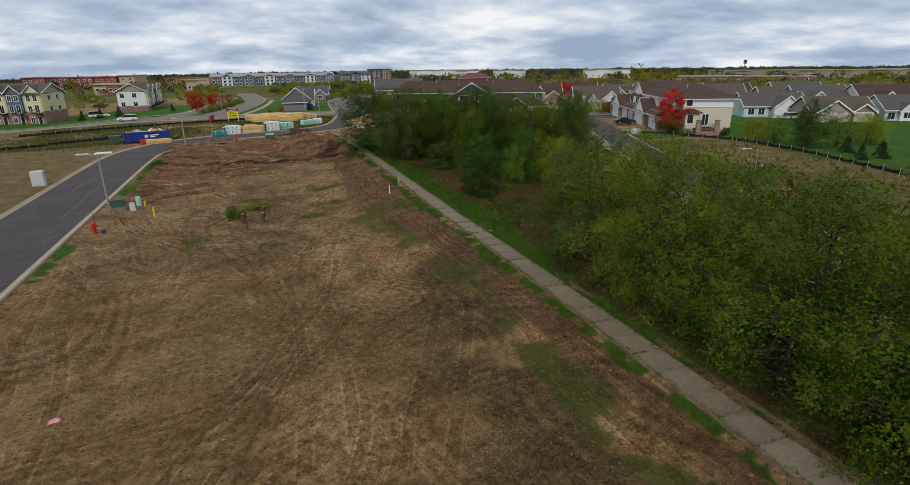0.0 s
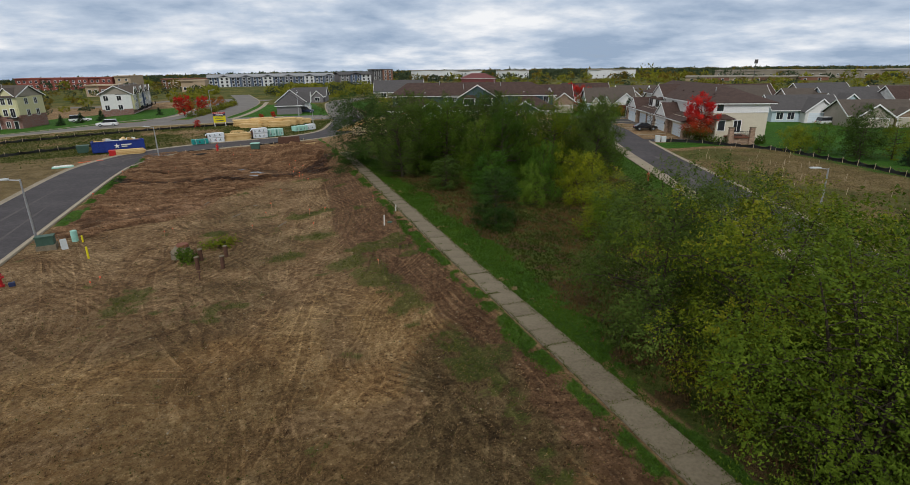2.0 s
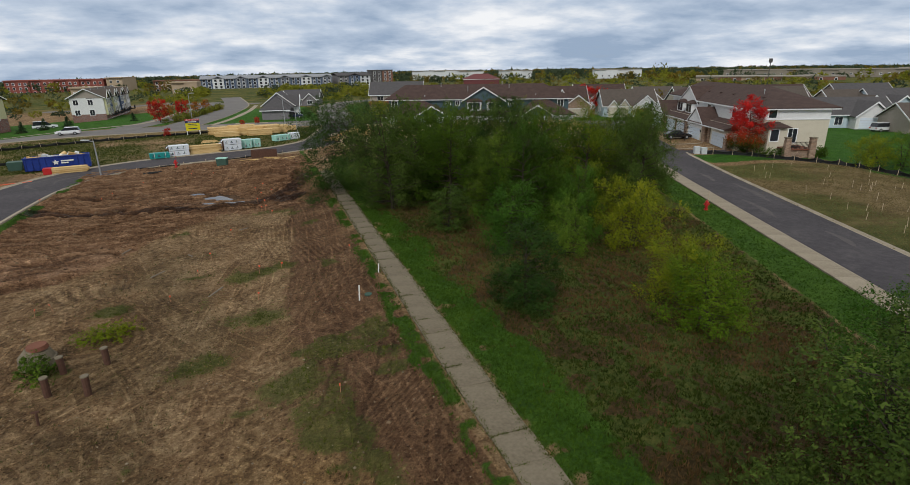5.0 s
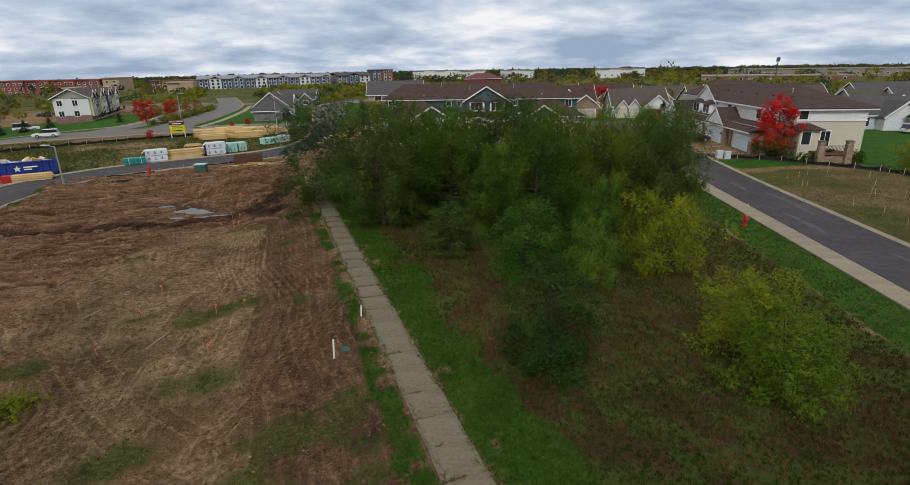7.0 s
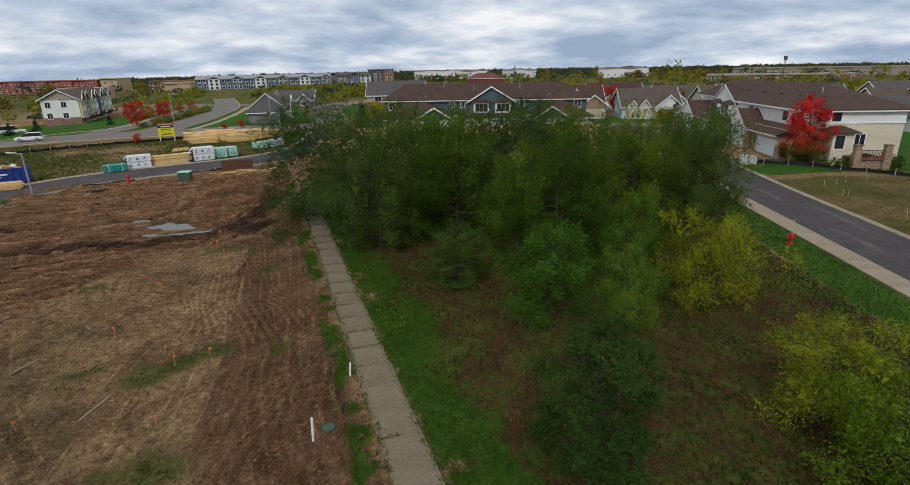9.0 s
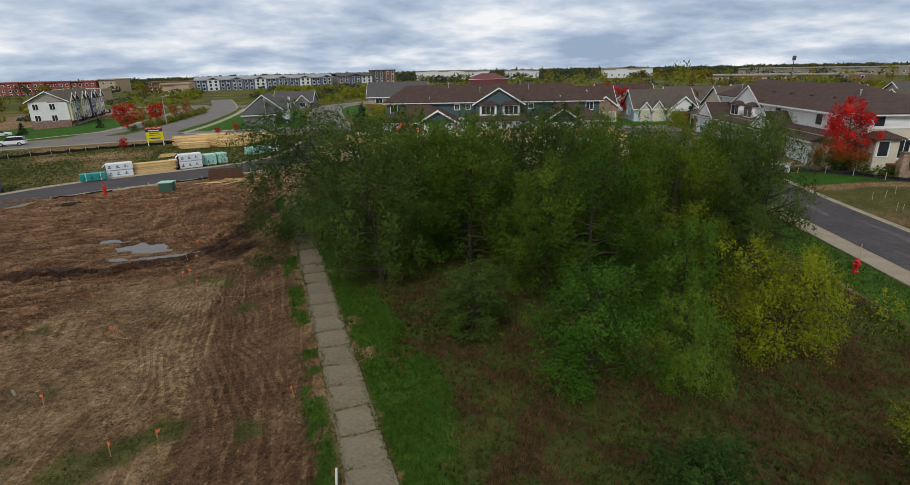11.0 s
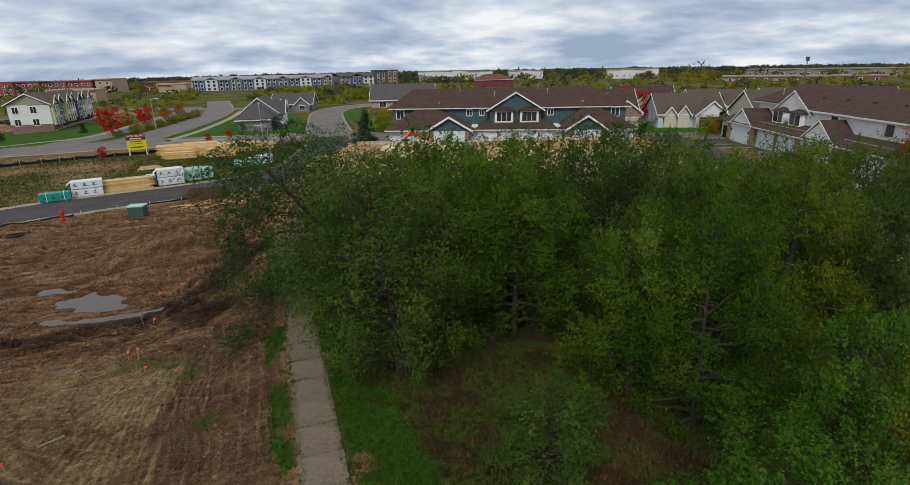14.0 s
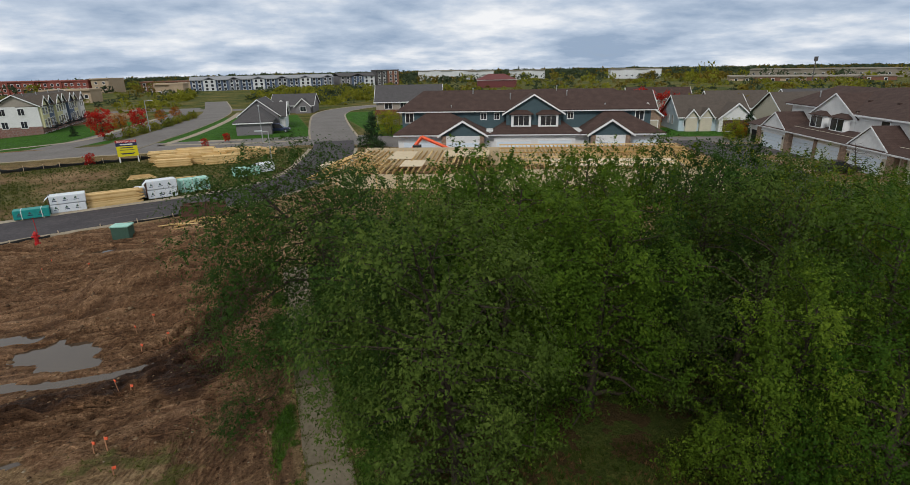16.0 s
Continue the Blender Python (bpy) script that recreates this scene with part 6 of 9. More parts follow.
def cream_row():
    """The cream and white row whose garages face the lane."""
    r = thing("town_house_row", BLOCK, "cream and white town-house row with brown roof and stone piers", "house")
    z0 = -0.75
    part("lower_wall", bx(35.4, 107.6, z0 - 0.8, 47.0, 147.5, 3.0), M["siding_cream"], r)
    part("end_wall", bx(37.9, 105.4, z0 - 0.8, 47.1, 112, 4.3), M["siding_cream"], r)
    part("end_wall_upper", bx(37.88, 105.38, 4.3, 47.12, 112, 6.0), M["siding_white"], r)
    part("belt_course", bx(37.8, 105.3, 4.22, 47.2, 106, 4.36), M["white_trim"], r)
    part("upper_wall", bx(38.0, 107.6, 3.0, 47.0, 146, 5.75), M["siding_white"], r, "white lap siding")
    bm = bmesh.new()
    hip(bm, 37.3, 48.2, 104.8, 147, 5.95, 8.6, (42.7, 115), (42.7, 143))
    part("roof", bm, M["shingle_brown"], r)
    part("fascia", bx(37.34, 104.84, 5.65, 48.1, 146.9, 5.84), M["white_trim"], r)
    # lower roof over the garages
    bm = bmesh.new()
    prism(bm, [(33.7, 2.42), (37.2, 3.55), (37.2, 2.3), (33.7, 2.32)], "y", 108.6, 147.6)
    part("garage_roof", bm, M["shingle_brown"], r)
    part("garage_fascia", bx(33.66, 108.6, 2.18, 33.78, 147.6, 2.36), M["white_trim"], r)
    part("gutter", bx(33.56, 108.6, 2.3, 33.66, 147.6, 2.38), M["white_trim"], r)
    part("garage_front", bx(34.5, 108.9, z0 - 0.5, 35.6, 147.3, 2.3), M["siding_cream"], r)
    for ya, yb, apex in ((117.4, 124.9, 4.9), (138.8, 146.6, 4.75)):
        mid_y = (ya + yb) / 2
        bm = bmesh.new()
        prism(bm, [(ya + 0.25, 1.75), (yb - 0.25, 1.75), (yb - 0.25, 2.32), (mid_y, apex - 0.1), (ya + 0.25, 2.32)], "x", 33.95, 38.2)
        part("gable_wall", bm, M["siding_white"], r)
        part("gable_lower", bx(34.0, ya + 0.25, z0 - 0.5, 35.4, yb - 0.25, 1.72), M["siding_cream"], r)
        part("belt_course", bx(33.9, ya + 0.2, 1.68, 34.1, yb - 0.2, 1.82), M["white_trim"], r)
        bm = bmesh.new()
        chevron(bm, "x", ya - 0.15, yb + 0.15, 33.82, 40.0, 2.28, apex + 0.12, 0.1)
        part("gable_roof", bm, M["shingle_brown"], r)
        bm = bmesh.new()
        chevron(bm, "x", ya - 0.15, yb + 0.15, 33.76, 33.82, 2.26, apex + 0.1, 0.2)
        part("rake_board", bm, M["white_trim"], r)
        garage_door(r, "x", 34.0, ya + 1.1, yb - 1.1, z0, 1.5)
        for p, wide_p in ((ya - 0.9, 1.1), (yb - 0.25, 1.3)):
            part("stone_pier", bx(33.9, p, z0 - 0.5, 35, p + wide_p, 2.25), M["stone_brown"], r)
        for p in (ya + 0.75, yb - 0.75):
            part("wall_lamp", bx(33.85, p - 0.09, 1.0, 33.99, p + 0.09, 1.35), M["black_cloth"], r)
    for ya, yb in ((109.6, 114.6), (126.9, 131.6), (132.4, 137.6)):
        garage_door(r, "x", 34.5, ya, yb, z0, 1.5)
    for p in (115.4, 131.7):
        part("stone_pier", bx(34.3, p, z0 - 0.5, 35, p + 0.6, 2.25), M["stone_brown"], r)
    part("stone_pier", bx(34.1, 108.3, z0 - 0.5, 35, 109.2, 1.0), M["stone_brown"], r)
    part("downspout", bx(34.3, 138.2, z0, 34.42, 138.32, 2.3), M["white_trim"], r)
    # low wing past the far gable, with a dark entry
    part("entry_wing", bx(34.6, 147.8, z0 - 0.5, 40, 151.5, 2.2), M["siding_white"], r)
    part("entry", bx(34.5, 148.6, z0, 34.62, 150.6, 1.3), M["black_cloth"], r)
    bm = bmesh.new()
    prism(bm, [(34.0, 2.3), (38.5, 3.7), (38.5, 2.2), (34.0, 2.2)], "y", 147.9, 151.9)
    part("wing_roof", bm, M["shingle_brown"], r)
    # upper cross gable with two bays
    bm = bmesh.new()
    prism(bm, [(128.7, 3.0), (138.4, 3.0), (138.4, 5.25), (133.55, 7.9), (128.7, 5.25)], "x", 36.9, 43)
    part("gable_wall", bm, M["siding_white"], r)
    bm = bmesh.new()
    chevron(bm, "x", 128.2, 138.9, 36.75, 43, 5.0, 8.05, 0.1)
    part("gable_roof", bm, M["shingle_brown"], r)
    bm = bmesh.new()
    chevron(bm, "x", 128.2, 138.9, 36.68, 36.75, 4.98, 8.03, 0.2)
    part("rake_board", bm, M["white_trim"], r)
    for y0, y1 in ((129.8, 132.5), (134.5, 137.2)):
        part("bay", bx(36.2, y0 - 0.25, 3.0, 37.0, y1 + 0.25, 5.0), M["white_trim"], r)
        window(r, "x", 36.2, y0, y1, 3.3, 4.8, -1, 1)
        bm = bmesh.new()
        hip(bm, 35.95, 37.0, y0 - 0.5, y1 + 0.5, 5.0, 5.5, (36.9, y0 + 0.6), (36.9, y1 - 0.6))
        part("bay_roof", bm, M["shingle_brown"], r)
    part("upper_wall", bx(36.95, 109.0, 3.0, 38.2, 128.7, 5.6), M["siding_white"], r, "white lap siding")
    bm = bmesh.new()
    prism(bm, [(36.5, 5.62), (39.2, 6.95), (39.2, 6.5), (36.5, 5.5)], "y", 108.4, 128.6)
    part("eave_roof", bm, M["shingle_brown"], r)
    part("fascia", bx(36.46, 108.4, 5.4, 36.56, 128.6, 5.6), M["white_trim"], r)
    window(r, "x", 36.95, 122.6, 124.0, 3.9, 5.2, -1, 0)
    window(r, "x", 36.95, 112.5, 113.9, 3.9, 5.2, -1, 0)
    # end wall: windows, bay and garden door
    window(r, "y", 105.38, 38.4, 39.5, 4.5, 5.7, -1, 0)
    part("bay", bx(37.9, 103.6, z0 - 0.5, 40.4, 105.5, 3.3), M["siding_cream"], r)
    bm = bmesh.new()
    hip(bm, 37.4, 40.9, 103.2, 105.6, 3.35, 4.0, (38.4, 105.5), (39.9, 105.5))
    part("bay_roof", bm, M["shingle_brown"], r)
    window(r, "y", 103.6, 38.2, 39.3, 1.4, 3.0, -1, 0)
    window(r, "x", 40.4, 104.0, 105.1, 1.4, 3.0, 1, 0)
    window(r, "y", 105.4, 41.6, 42.8, 0.9, 2.9, -1, 1, "garden_door")
    for k in range(6):
        roof_vent(r, 39.6, 110 + k * 5.2, 7.05)
    vent_pipe(r, 40.5, 112, 7.4, 0.7)
    vent_pipe(r, 39.5, 141.8, 6.9, 0.9)
    return r


teal_row()
cream_row()
# raised terrace on stone piers at the end wall
terrace = thing("terrace", BLOCK @ Matrix.Translation((0, 0, -0.9)), "raised wooden terrace on two brown stone piers", "terrace")
part("deck", bx(39.4, 101.2, 1.3, 43.2, 105.3, 1.5), M["deck_wood"], terrace)
for x in (39.2, 42.6):
    bm = bmesh.new()
    hull(bm, [(x - 0.1, 100.9, 0), (x + 0.8, 100.9, 0), (x - 0.1, 101.7, 0), (x + 0.8, 101.7, 0), (x + 0.02, 101.0, 3.0), (x + 0.68, 101.0, 3.0), (x + 0.02, 101.6, 3.0), (x + 0.68, 101.6, 3.0)])
    part("stone_pier", bm, M["stone_brown"], terrace)
    part("pier_cap", bx(x - 0.06, 100.92, 3.0, x + 0.76, 101.68, 3.1), M["concrete"], terrace)
part("side_wall", bx(39.5, 101.4, 0, 43.1, 101.7, 1.3), M["stone_brown"], terrace)
for k in range(16):
    part("baluster", bx(39.9 + k * 0.17, 101.3, 1.5, 39.93 + k * 0.17, 101.34, 2.4), M["black_cloth"], terrace)
part("handrail", bx(39.8, 101.28, 2.4, 42.6, 101.36, 2.46), M["black_cloth"], terrace)
bm = bmesh.new()
box(bm, 40.6, 102.2, 0.75, 41.9, 103.0, 0.82)
for x in (40.7, 41.8):
    for y in (102.3, 102.9):
        tube(bm, (x, y, 0.6), (x, y, 0.76), 0.03)
solo("patio_table", bm, M["black_cloth"], BLOCK, "black metal patio table on the wooden terrace", "table")


def house(m, w, d, eave, ridge, wall, roof, label, fronts=(), windows=(), axis="x", base=-0.9, name="house", hipped=False, side_windows=()):
    """A gabled or hipped house. Local x is along its front (y = 0), fronts are gabled projections (x0, x1, out, apex, wall, opening)."""
    r = thing(name, m, label, "house", "houses of the neighbourhood")
    if hipped:
        part("wall", bx(0, 0, base, w, d, eave), M[wall], r)
        bm = bmesh.new()
        k = min(w, d) / 2
        ends = ((k, d / 2), (w - k, d / 2)) if w >= d else ((w / 2, k), (w / 2, d - k))
        hip(bm, -0.5, w + 0.5, -0.5, d + 0.5, eave + 0.05, ridge, *ends)
    elif axis == "x":
        bm = bmesh.new()
        prism(bm, [(0, base), (d, base), (d, eave), (d / 2, ridge - 0.3), (0, eave)], "x", 0, w)
        part("wall", bm, M[wall], r)
        bm = bmesh.new()
        chevron(bm, "x", -0.5, d + 0.5, -0.4, w + 0.4, eave - 0.1, ridge, 0.2)
        tb = bmesh.new()
        chevron(tb, "x", -0.55, d + 0.55, -0.46, -0.38, eave - 0.1, ridge + 0.03, 0.24)
        part("rake_board", tb, M["white_trim"], r)
        tb = bmesh.new()
        chevron(tb, "x", -0.55, d + 0.55, w + 0.38, w + 0.46, eave - 0.1, ridge + 0.03, 0.24)
        part("rake_board", tb, M["white_trim"], r)
    else:
        bm = bmesh.new()
        prism(bm, [(0, base), (w, base), (w, eave), (w / 2, ridge - 0.3), (0, eave)], "y", 0, d)
        part("wall", bm, M[wall], r)
        bm = bmesh.new()
        chevron(bm, "y", -0.5, w + 0.5, -0.4, d + 0.4, eave - 0.1, ridge, 0.2)
        tb = bmesh.new()
        chevron(tb, "y", -0.55, w + 0.55, -0.46, -0.38, eave - 0.1, ridge + 0.03, 0.24)
        part("rake_board", tb, M["white_trim"], r)
    part("roof", bm, M[roof], r)
    if axis == "x" or hipped:
        part("fascia", bx(-0.46, -0.53, eave - 0.3, w + 0.46, -0.47, eave - 0.1), M["white_trim"], r)
    for x0, x1, out, apex, fwall, opening in fronts:
        e = eave - 0.2
        bm = bmesh.new()
        prism(bm, [(x0, base), (x1, base), (x1, e), ((x0 + x1) / 2, apex - 0.3), (x0, e)], "y", -out, d * 0.4)
        part("gable_wall", bm, M[fwall], r)
        bm = bmesh.new()
        chevron(bm, "y", x0 - 0.4, x1 + 0.4, -out - 0.4, d * 0.5, e - 0.1, apex, 0.18)
        part("gable_roof", bm, M[roof], r)
        bm = bmesh.new()
        chevron(bm, "y", x0 - 0.45, x1 + 0.45, -out - 0.5, -out - 0.38, e - 0.1, apex + 0.03, 0.3)
        part("rake_board", bm, M["white_trim"], r)
        if opening == "window":
            window(r, "y", -out, (x0 + x1) / 2 - 0.8, (x0 + x1) / 2 + 0.8, 0.9, 2.1, -1, 1)
        elif opening:
            mid_x, half = (x0 + x1) / 2, min(2.45, (x1 - x0) / 2 - 0.4)
            garage_door(r, "y", -out, mid_x - half, mid_x + half, -0.05, 2.1, -1, opening)
    for x0, x1, z0, z1 in windows:
        window(r, "y", 0, x0, x1, z0, z1, -1, 1)
    for y0, y1, z0, z1 in side_windows:
        window(r, "x", 0, y0, y1, z0, z1, -1, 1)
    vent_pipe(r, w * 0.3, d * 0.62, eave + (ridge - eave) * 0.7, 0.5)
    return r


def at_block(n, u, turn=0.0, z=-0.5):
    x, y = nu(n, u)
    return pose(x, y, z, 0, 0, -23.5 + turn)


house(at_block(14.0, 168, 0, -0.7), 9.5, 12, 3.4, 7.6, "stone_brown", "shingle_maroon" if "shingle_maroon" in M else "shingle_brown", "brown stone house with a tan garage door", ((3.6, 9.6, 2.5, 5.6, "stone_brown", "tan_door"), (0.6, 4.6, 0.6, 7.0, "siding_tan", "window")))
house(at_block(27.2, 165.5, 0, -0.6), 13.5, 11, 2.7, 6.6, "siding_paleblue", "shingle_taupe", "pale house with grey-brown roof and a maroon garage door", ((7.2, 13.4, 1.5, 5.3, "siding_white", "maroon_door"), (1.2, 3.4, 0.5, 4.2, "siding_cream", ""), (3.9, 6.2, 0.5, 4.4, "siding_cream", "")), ((1.0, 3.4, 0.8, 2.1),), side_windows=((3.5, 4.3, 1.0, 2.6), (6.0, 6.8, 1.0, 2.6)))
house(at_block(45.0, 161, 0, -0.5), 11, 13, 2.8, 7.0, "siding_cream", "shingle_taupe", "cream house with a broad grey-brown gable roof", ((0.5, 6.5, 2.5, 5.8, "siding_cream", "tan_door"),), axis="x")
house(at_block(64.5, 138, -4, -0.6), 14.5, 10, 2.6, 5.7, "siding_paleblue", "shingle_grey", "pale blue house with dark grey roof and white garage", ((6.0, 12.2, 2.5, 5.2, "siding_white", "garage_door"), (12.6, 15.4, 0.8, 4.0, "siding_white", "")), ((1.0, 2.4, 0.5, 2.0), (3.4, 4.8, 0.5, 2.0)))
house(at_block(72.5, 124, -6, -0.6), 12.8, 10, 2.6, 5.4, "siding_tan", "shingle_taupe", "tan house with grey-brown roof and stone gable", ((0.5, 7.2, 2.2, 4.9, "siding_tan", "tan_door"), (8.2, 12.4, 1.0, 4.1, "stone_brown", "tan_door")))
house(at_block(88.5, 124, -6, -0.6), 13, 10, 2.6, 5.6, "siding_paleblue", "shingle_grey", "pale blue house with grey roof and white garage doors", ((7.0, 13.0, 2.2, 4.8, "siding_white", "garage_door"), (2.6, 5.4, 0.9, 4.2, "siding_white", "window")), ((0.6, 2.0, 0.5, 2.0),))
house(at_block(104, 116, -6, -0.4), 14, 11, 2.8, 6.2, "siding_white", "shingle_taupe", "white house with a grey-brown gable roof", ((1.0, 7.4, 2.2, 5.4, "siding_white", "garage_door"),))
ROOFS = (
    (40, 183, "siding_tan", "shingle_taupe"), (56, 180, "siding_cream", "shingle_grey"), (60, 160, "siding_white", "shingle_taupe"), (76, 152, "siding_tan", "shingle_taupe"), (84, 150, "siding_paleblue", "shingle_grey"), (98, 146, "siding_white", "shingle_brown"),
    (114, 142, "siding_tan", "shingle_taupe"), (72, 178, "siding_cream", "shingle_brown"), (90, 172, "siding_tan", "shingle_grey"), (108, 168, "siding_white", "shingle_taupe"), (128, 138, "siding_white", "shingle_grey"), (24, 192, "siding_tan", "shingle_brown"), (2, 205, "siding_tan", "shingle_taupe"), (-12, 180, "siding_grey", "shingle_grey"),
)
for k, (n, u, wl_, rf) in enumerate(ROOFS):
    house(at_block(n, u, (k * 37) % 9 - 4, -0.4), 13 + k % 3, 11, 2.8, 6.3 + 0.3 * (k % 3), wl_, rf, "single-storey house with a " + ("grey" if "grey" in rf else "brown") + " shingle roof", ((1 + k % 4, 7 + k % 4, 2.0, 5.3, wl_, "garage_door"),), ((9.5, 11.0, 0.8, 2.0),))
house(pose(134, 355, 0, 0, 0, -20), 23, 14, 4.4, 7.6, "siding_maroon", "siding_maroon", "large maroon-roofed house far behind", hipped=True)
# grey houses beside the street
house(pose(7.8, 169.0, -0.4, 0, 0, -6), 6.6, 14, 2.9, 5.9, "siding_grey", "shingle_grey", "grey house with hipped grey roof at the corner", hipped=True)
house(pose(16.2, 177, 0, 0, 0, 82), 13, 8, 3.0, 6.4, "siding_grey", "shingle_grey", "grey house with white garage gable to the street", ((1.0, 6.6, 1.2, 5.6, "siding_white", "garage_door"), (8.5, 12.5, 0.8, 5.2, "siding_white", "window")), axis="x")
house(pose(15.5, 222, -0.3, 0, 0, -14), 12, 11, 2.6, 5.6, "siding_grey", "shingle_grey", "dark grey house with white-trimmed porch gables", ((7.2, 11.4, 1.5, 4.6, "siding_grey", "window"), (1.5, 5, 1.0, 4.2, "siding_grey", "window")))
house(pose(37.5, 177, 0, 0, 0, -16), 15, 12, 5.0, 8.4, "siding_tan", "shingle_grey", "tan house with grey roof and a rust-red deck", (), ((2.0, 3.6, 3.4, 4.6), (5.5, 6.8, 3.4, 4.6), (9.0, 10.6, 3.4, 4.6)))
deck = thing("deck", pose(36.6, 174.4, 0, 0, 0, -16), "rust-red raised wooden deck behind a house", "deck")
part("platform", bx(0, 0, 2.3, 5.5, 3, 2.5), M["deck_wood"], deck)
part("railing", bx(0, -0.04, 2.5, 5.5, 0.04, 3.4), M["deck_wood"], deck)
for x in (0.1, 2.7, 5.3):
    part("post", bx(x, 0, -0.5, x + 0.14, 0.14, 2.4), M["deck_wood"], deck)


def balcony(parent, axis, c, a0, a1, z, sgn, out=1.3):
    """A small balcony with a slatted dark rail."""
    def slab(bm, p0, p1, q0, q1, d0, d1):
        lo, hi = sorted((c + sgn * d0, c + sgn * d1))
        if axis == "y":
            box(bm, p0, lo, q0, p1, hi, q1)
        else:
            box(bm, lo, p0, q0, hi, p1, q1)
    bm = bmesh.new()
    slab(bm, a0, a1, z - 0.2, z, 0, out)
    floor = part("balcony", bm, M["black_cloth"], parent)
    bm = bmesh.new()
    slab(bm, a0, a1, z + 0.95, z + 1.02, out - 0.05, out)
    part("handrail", bm, M["black_cloth"], floor)
    k = int((a1 - a0) / 0.2)
    for i in range(k + 1):
        p = a0 + (a1 - a0) * i / k
        bm = bmesh.new()
        slab(bm, p - 0.015, p + 0.015, z, z + 0.98, out - 0.05, out - 0.02)
        part("baluster", bm, M["black_cloth"], floor)


def brick_row(m, bays, depth, label, long_side="y", width=4.6, end="siding_white"):
    """Three-storey town houses: brick base, coloured bays, each under a small gable. Fronts face -y; local x along the row."""
    r = thing("town_house_row", m, label, "house", "three-storey town houses")
    w = width * len(bays)
    part("base_wall", bx(0, 0, -0.8, w, depth, 3.6), M["brick_red"], r)
    part("upper_wall", bx(0.02, 0.02, 3.6, w - 0.02, depth - 0.02, 8.2), M[end], r)
    bm = bmesh.new()
    chevron(bm, "x", -0.6, depth + 0.6, -0.5, w + 0.5, 8.1, 10.7, 0.22)
    part("roof", bm, M["shingle_taupe"], r)
    for e in (-0.56, w + 0.48):
        bm = bmesh.new()
        chevron(bm, "x", -0.65, depth + 0.65, e, e + 0.08, 8.1, 10.73, 0.24)
        part("rake_board", bm, M["white_trim"], r)
    for side_x in (0.0, w):
        bm = bmesh.new()
        lo = side_x - 0.02 if side_x == 0 else side_x - 0.3
        prism(bm, [(0.1, 8.1), (depth - 0.1, 8.1), (depth / 2, 10.45)], "x", lo, lo + 0.32)
        part("gable_wall", bm, M["siding_tan"], r)
    for i, mat in enumerate(bays):
        x0 = i * width
        out = 0.5 if i % 2 == 0 else 0.12
        bm = bmesh.new()
        prism(bm, [(x0 + 0.3, 3.3), (x0 + width - 0.3, 3.3), (x0 + width - 0.3, 8.2), (x0 + width / 2, 9.9), (x0 + 0.3, 8.2)], "y", -out, 1.2)
        part("bay", bm, M[mat], r)
        bm = bmesh.new()
        chevron(bm, "y", x0, x0 + width, -out - 0.35, depth / 2, 8.1, 10.2, 0.14)
        part("bay_roof", bm, M["shingle_taupe"], r)
        bm = bmesh.new()
        chevron(bm, "y", x0 - 0.04, x0 + width + 0.04, -out - 0.43, -out - 0.33, 8.1, 10.23, 0.2)
        part("rake_board", bm, M["white_trim"], r)
        window(r, "y", -out, x0 + 0.8, x0 + 1.8, 3.5, 5.0, -1, 1)
        window(r, "y", -out, x0 + 2.6, x0 + 3.7, 3.2, 5.2, -1, 1)
        window(r, "y", -out, x0 + 0.8, x0 + 1.8, 6.2, 7.7, -1, 1)
        window(r, "y", -out, x0 + 2.6, x0 + 3.6, 6.2, 7.7, -1, 1)
        window(r, "y", 0, x0 + 0.7, x0 + 1.7, 0.6, 2.0, -1, 1)
        window(r, "y", 0, x0 + 2.7, x0 + 3.7, 0.0, 2.1, -1, 0, "entrance_door")
        balcony(r, "y", -out, x0 + 2.3, x0 + width - 0.4, 3.1, -1)
    for y0, z0 in ((2.6, 6.2), (2.6, 3.4), (6.0, 6.2), (6.0, 3.4)):
        window(r, "x", 0.0, y0, y0 + 1.1, z0, z0 + 1.4, -1, 1)
        window(r, "x", w, y0, y0 + 1.1, z0, z0 + 1.4, 1, 1)
    for k in range(4):
        vent_pipe(r, w * (0.1 + 0.25 * k), depth * 0.4, 10.2, 0.6)
    return r


# white-ended row: its fronts look towards the avenue, its near end faces the lot
brick_row(pose(-32.4, 195.0, -2.0, 0, 0, 91) @ Matrix.Diagonal((1, 1, 0.95, 1)), ("siding_yellow", "siding_navy", "siding_yellow", "siding_white", "siding_navy", "siding_yellow", "siding_white"), 8.0, "white-ended three-storey town houses with brick base", width=4.7)
brick_row(pose(-90.6, 189.5, -2.0, 0, 0, -18) @ Matrix.Diagonal((1, 1, 1.03, 1)), ("siding_maroon", "siding_yellow", "siding_navy", "siding_yellow", "siding_maroon", "siding_yellow", "siding_navy", "siding_yellow"), 9.5, "navy, yellow and maroon town houses with brick base", width=4.7, end="siding_yellow")


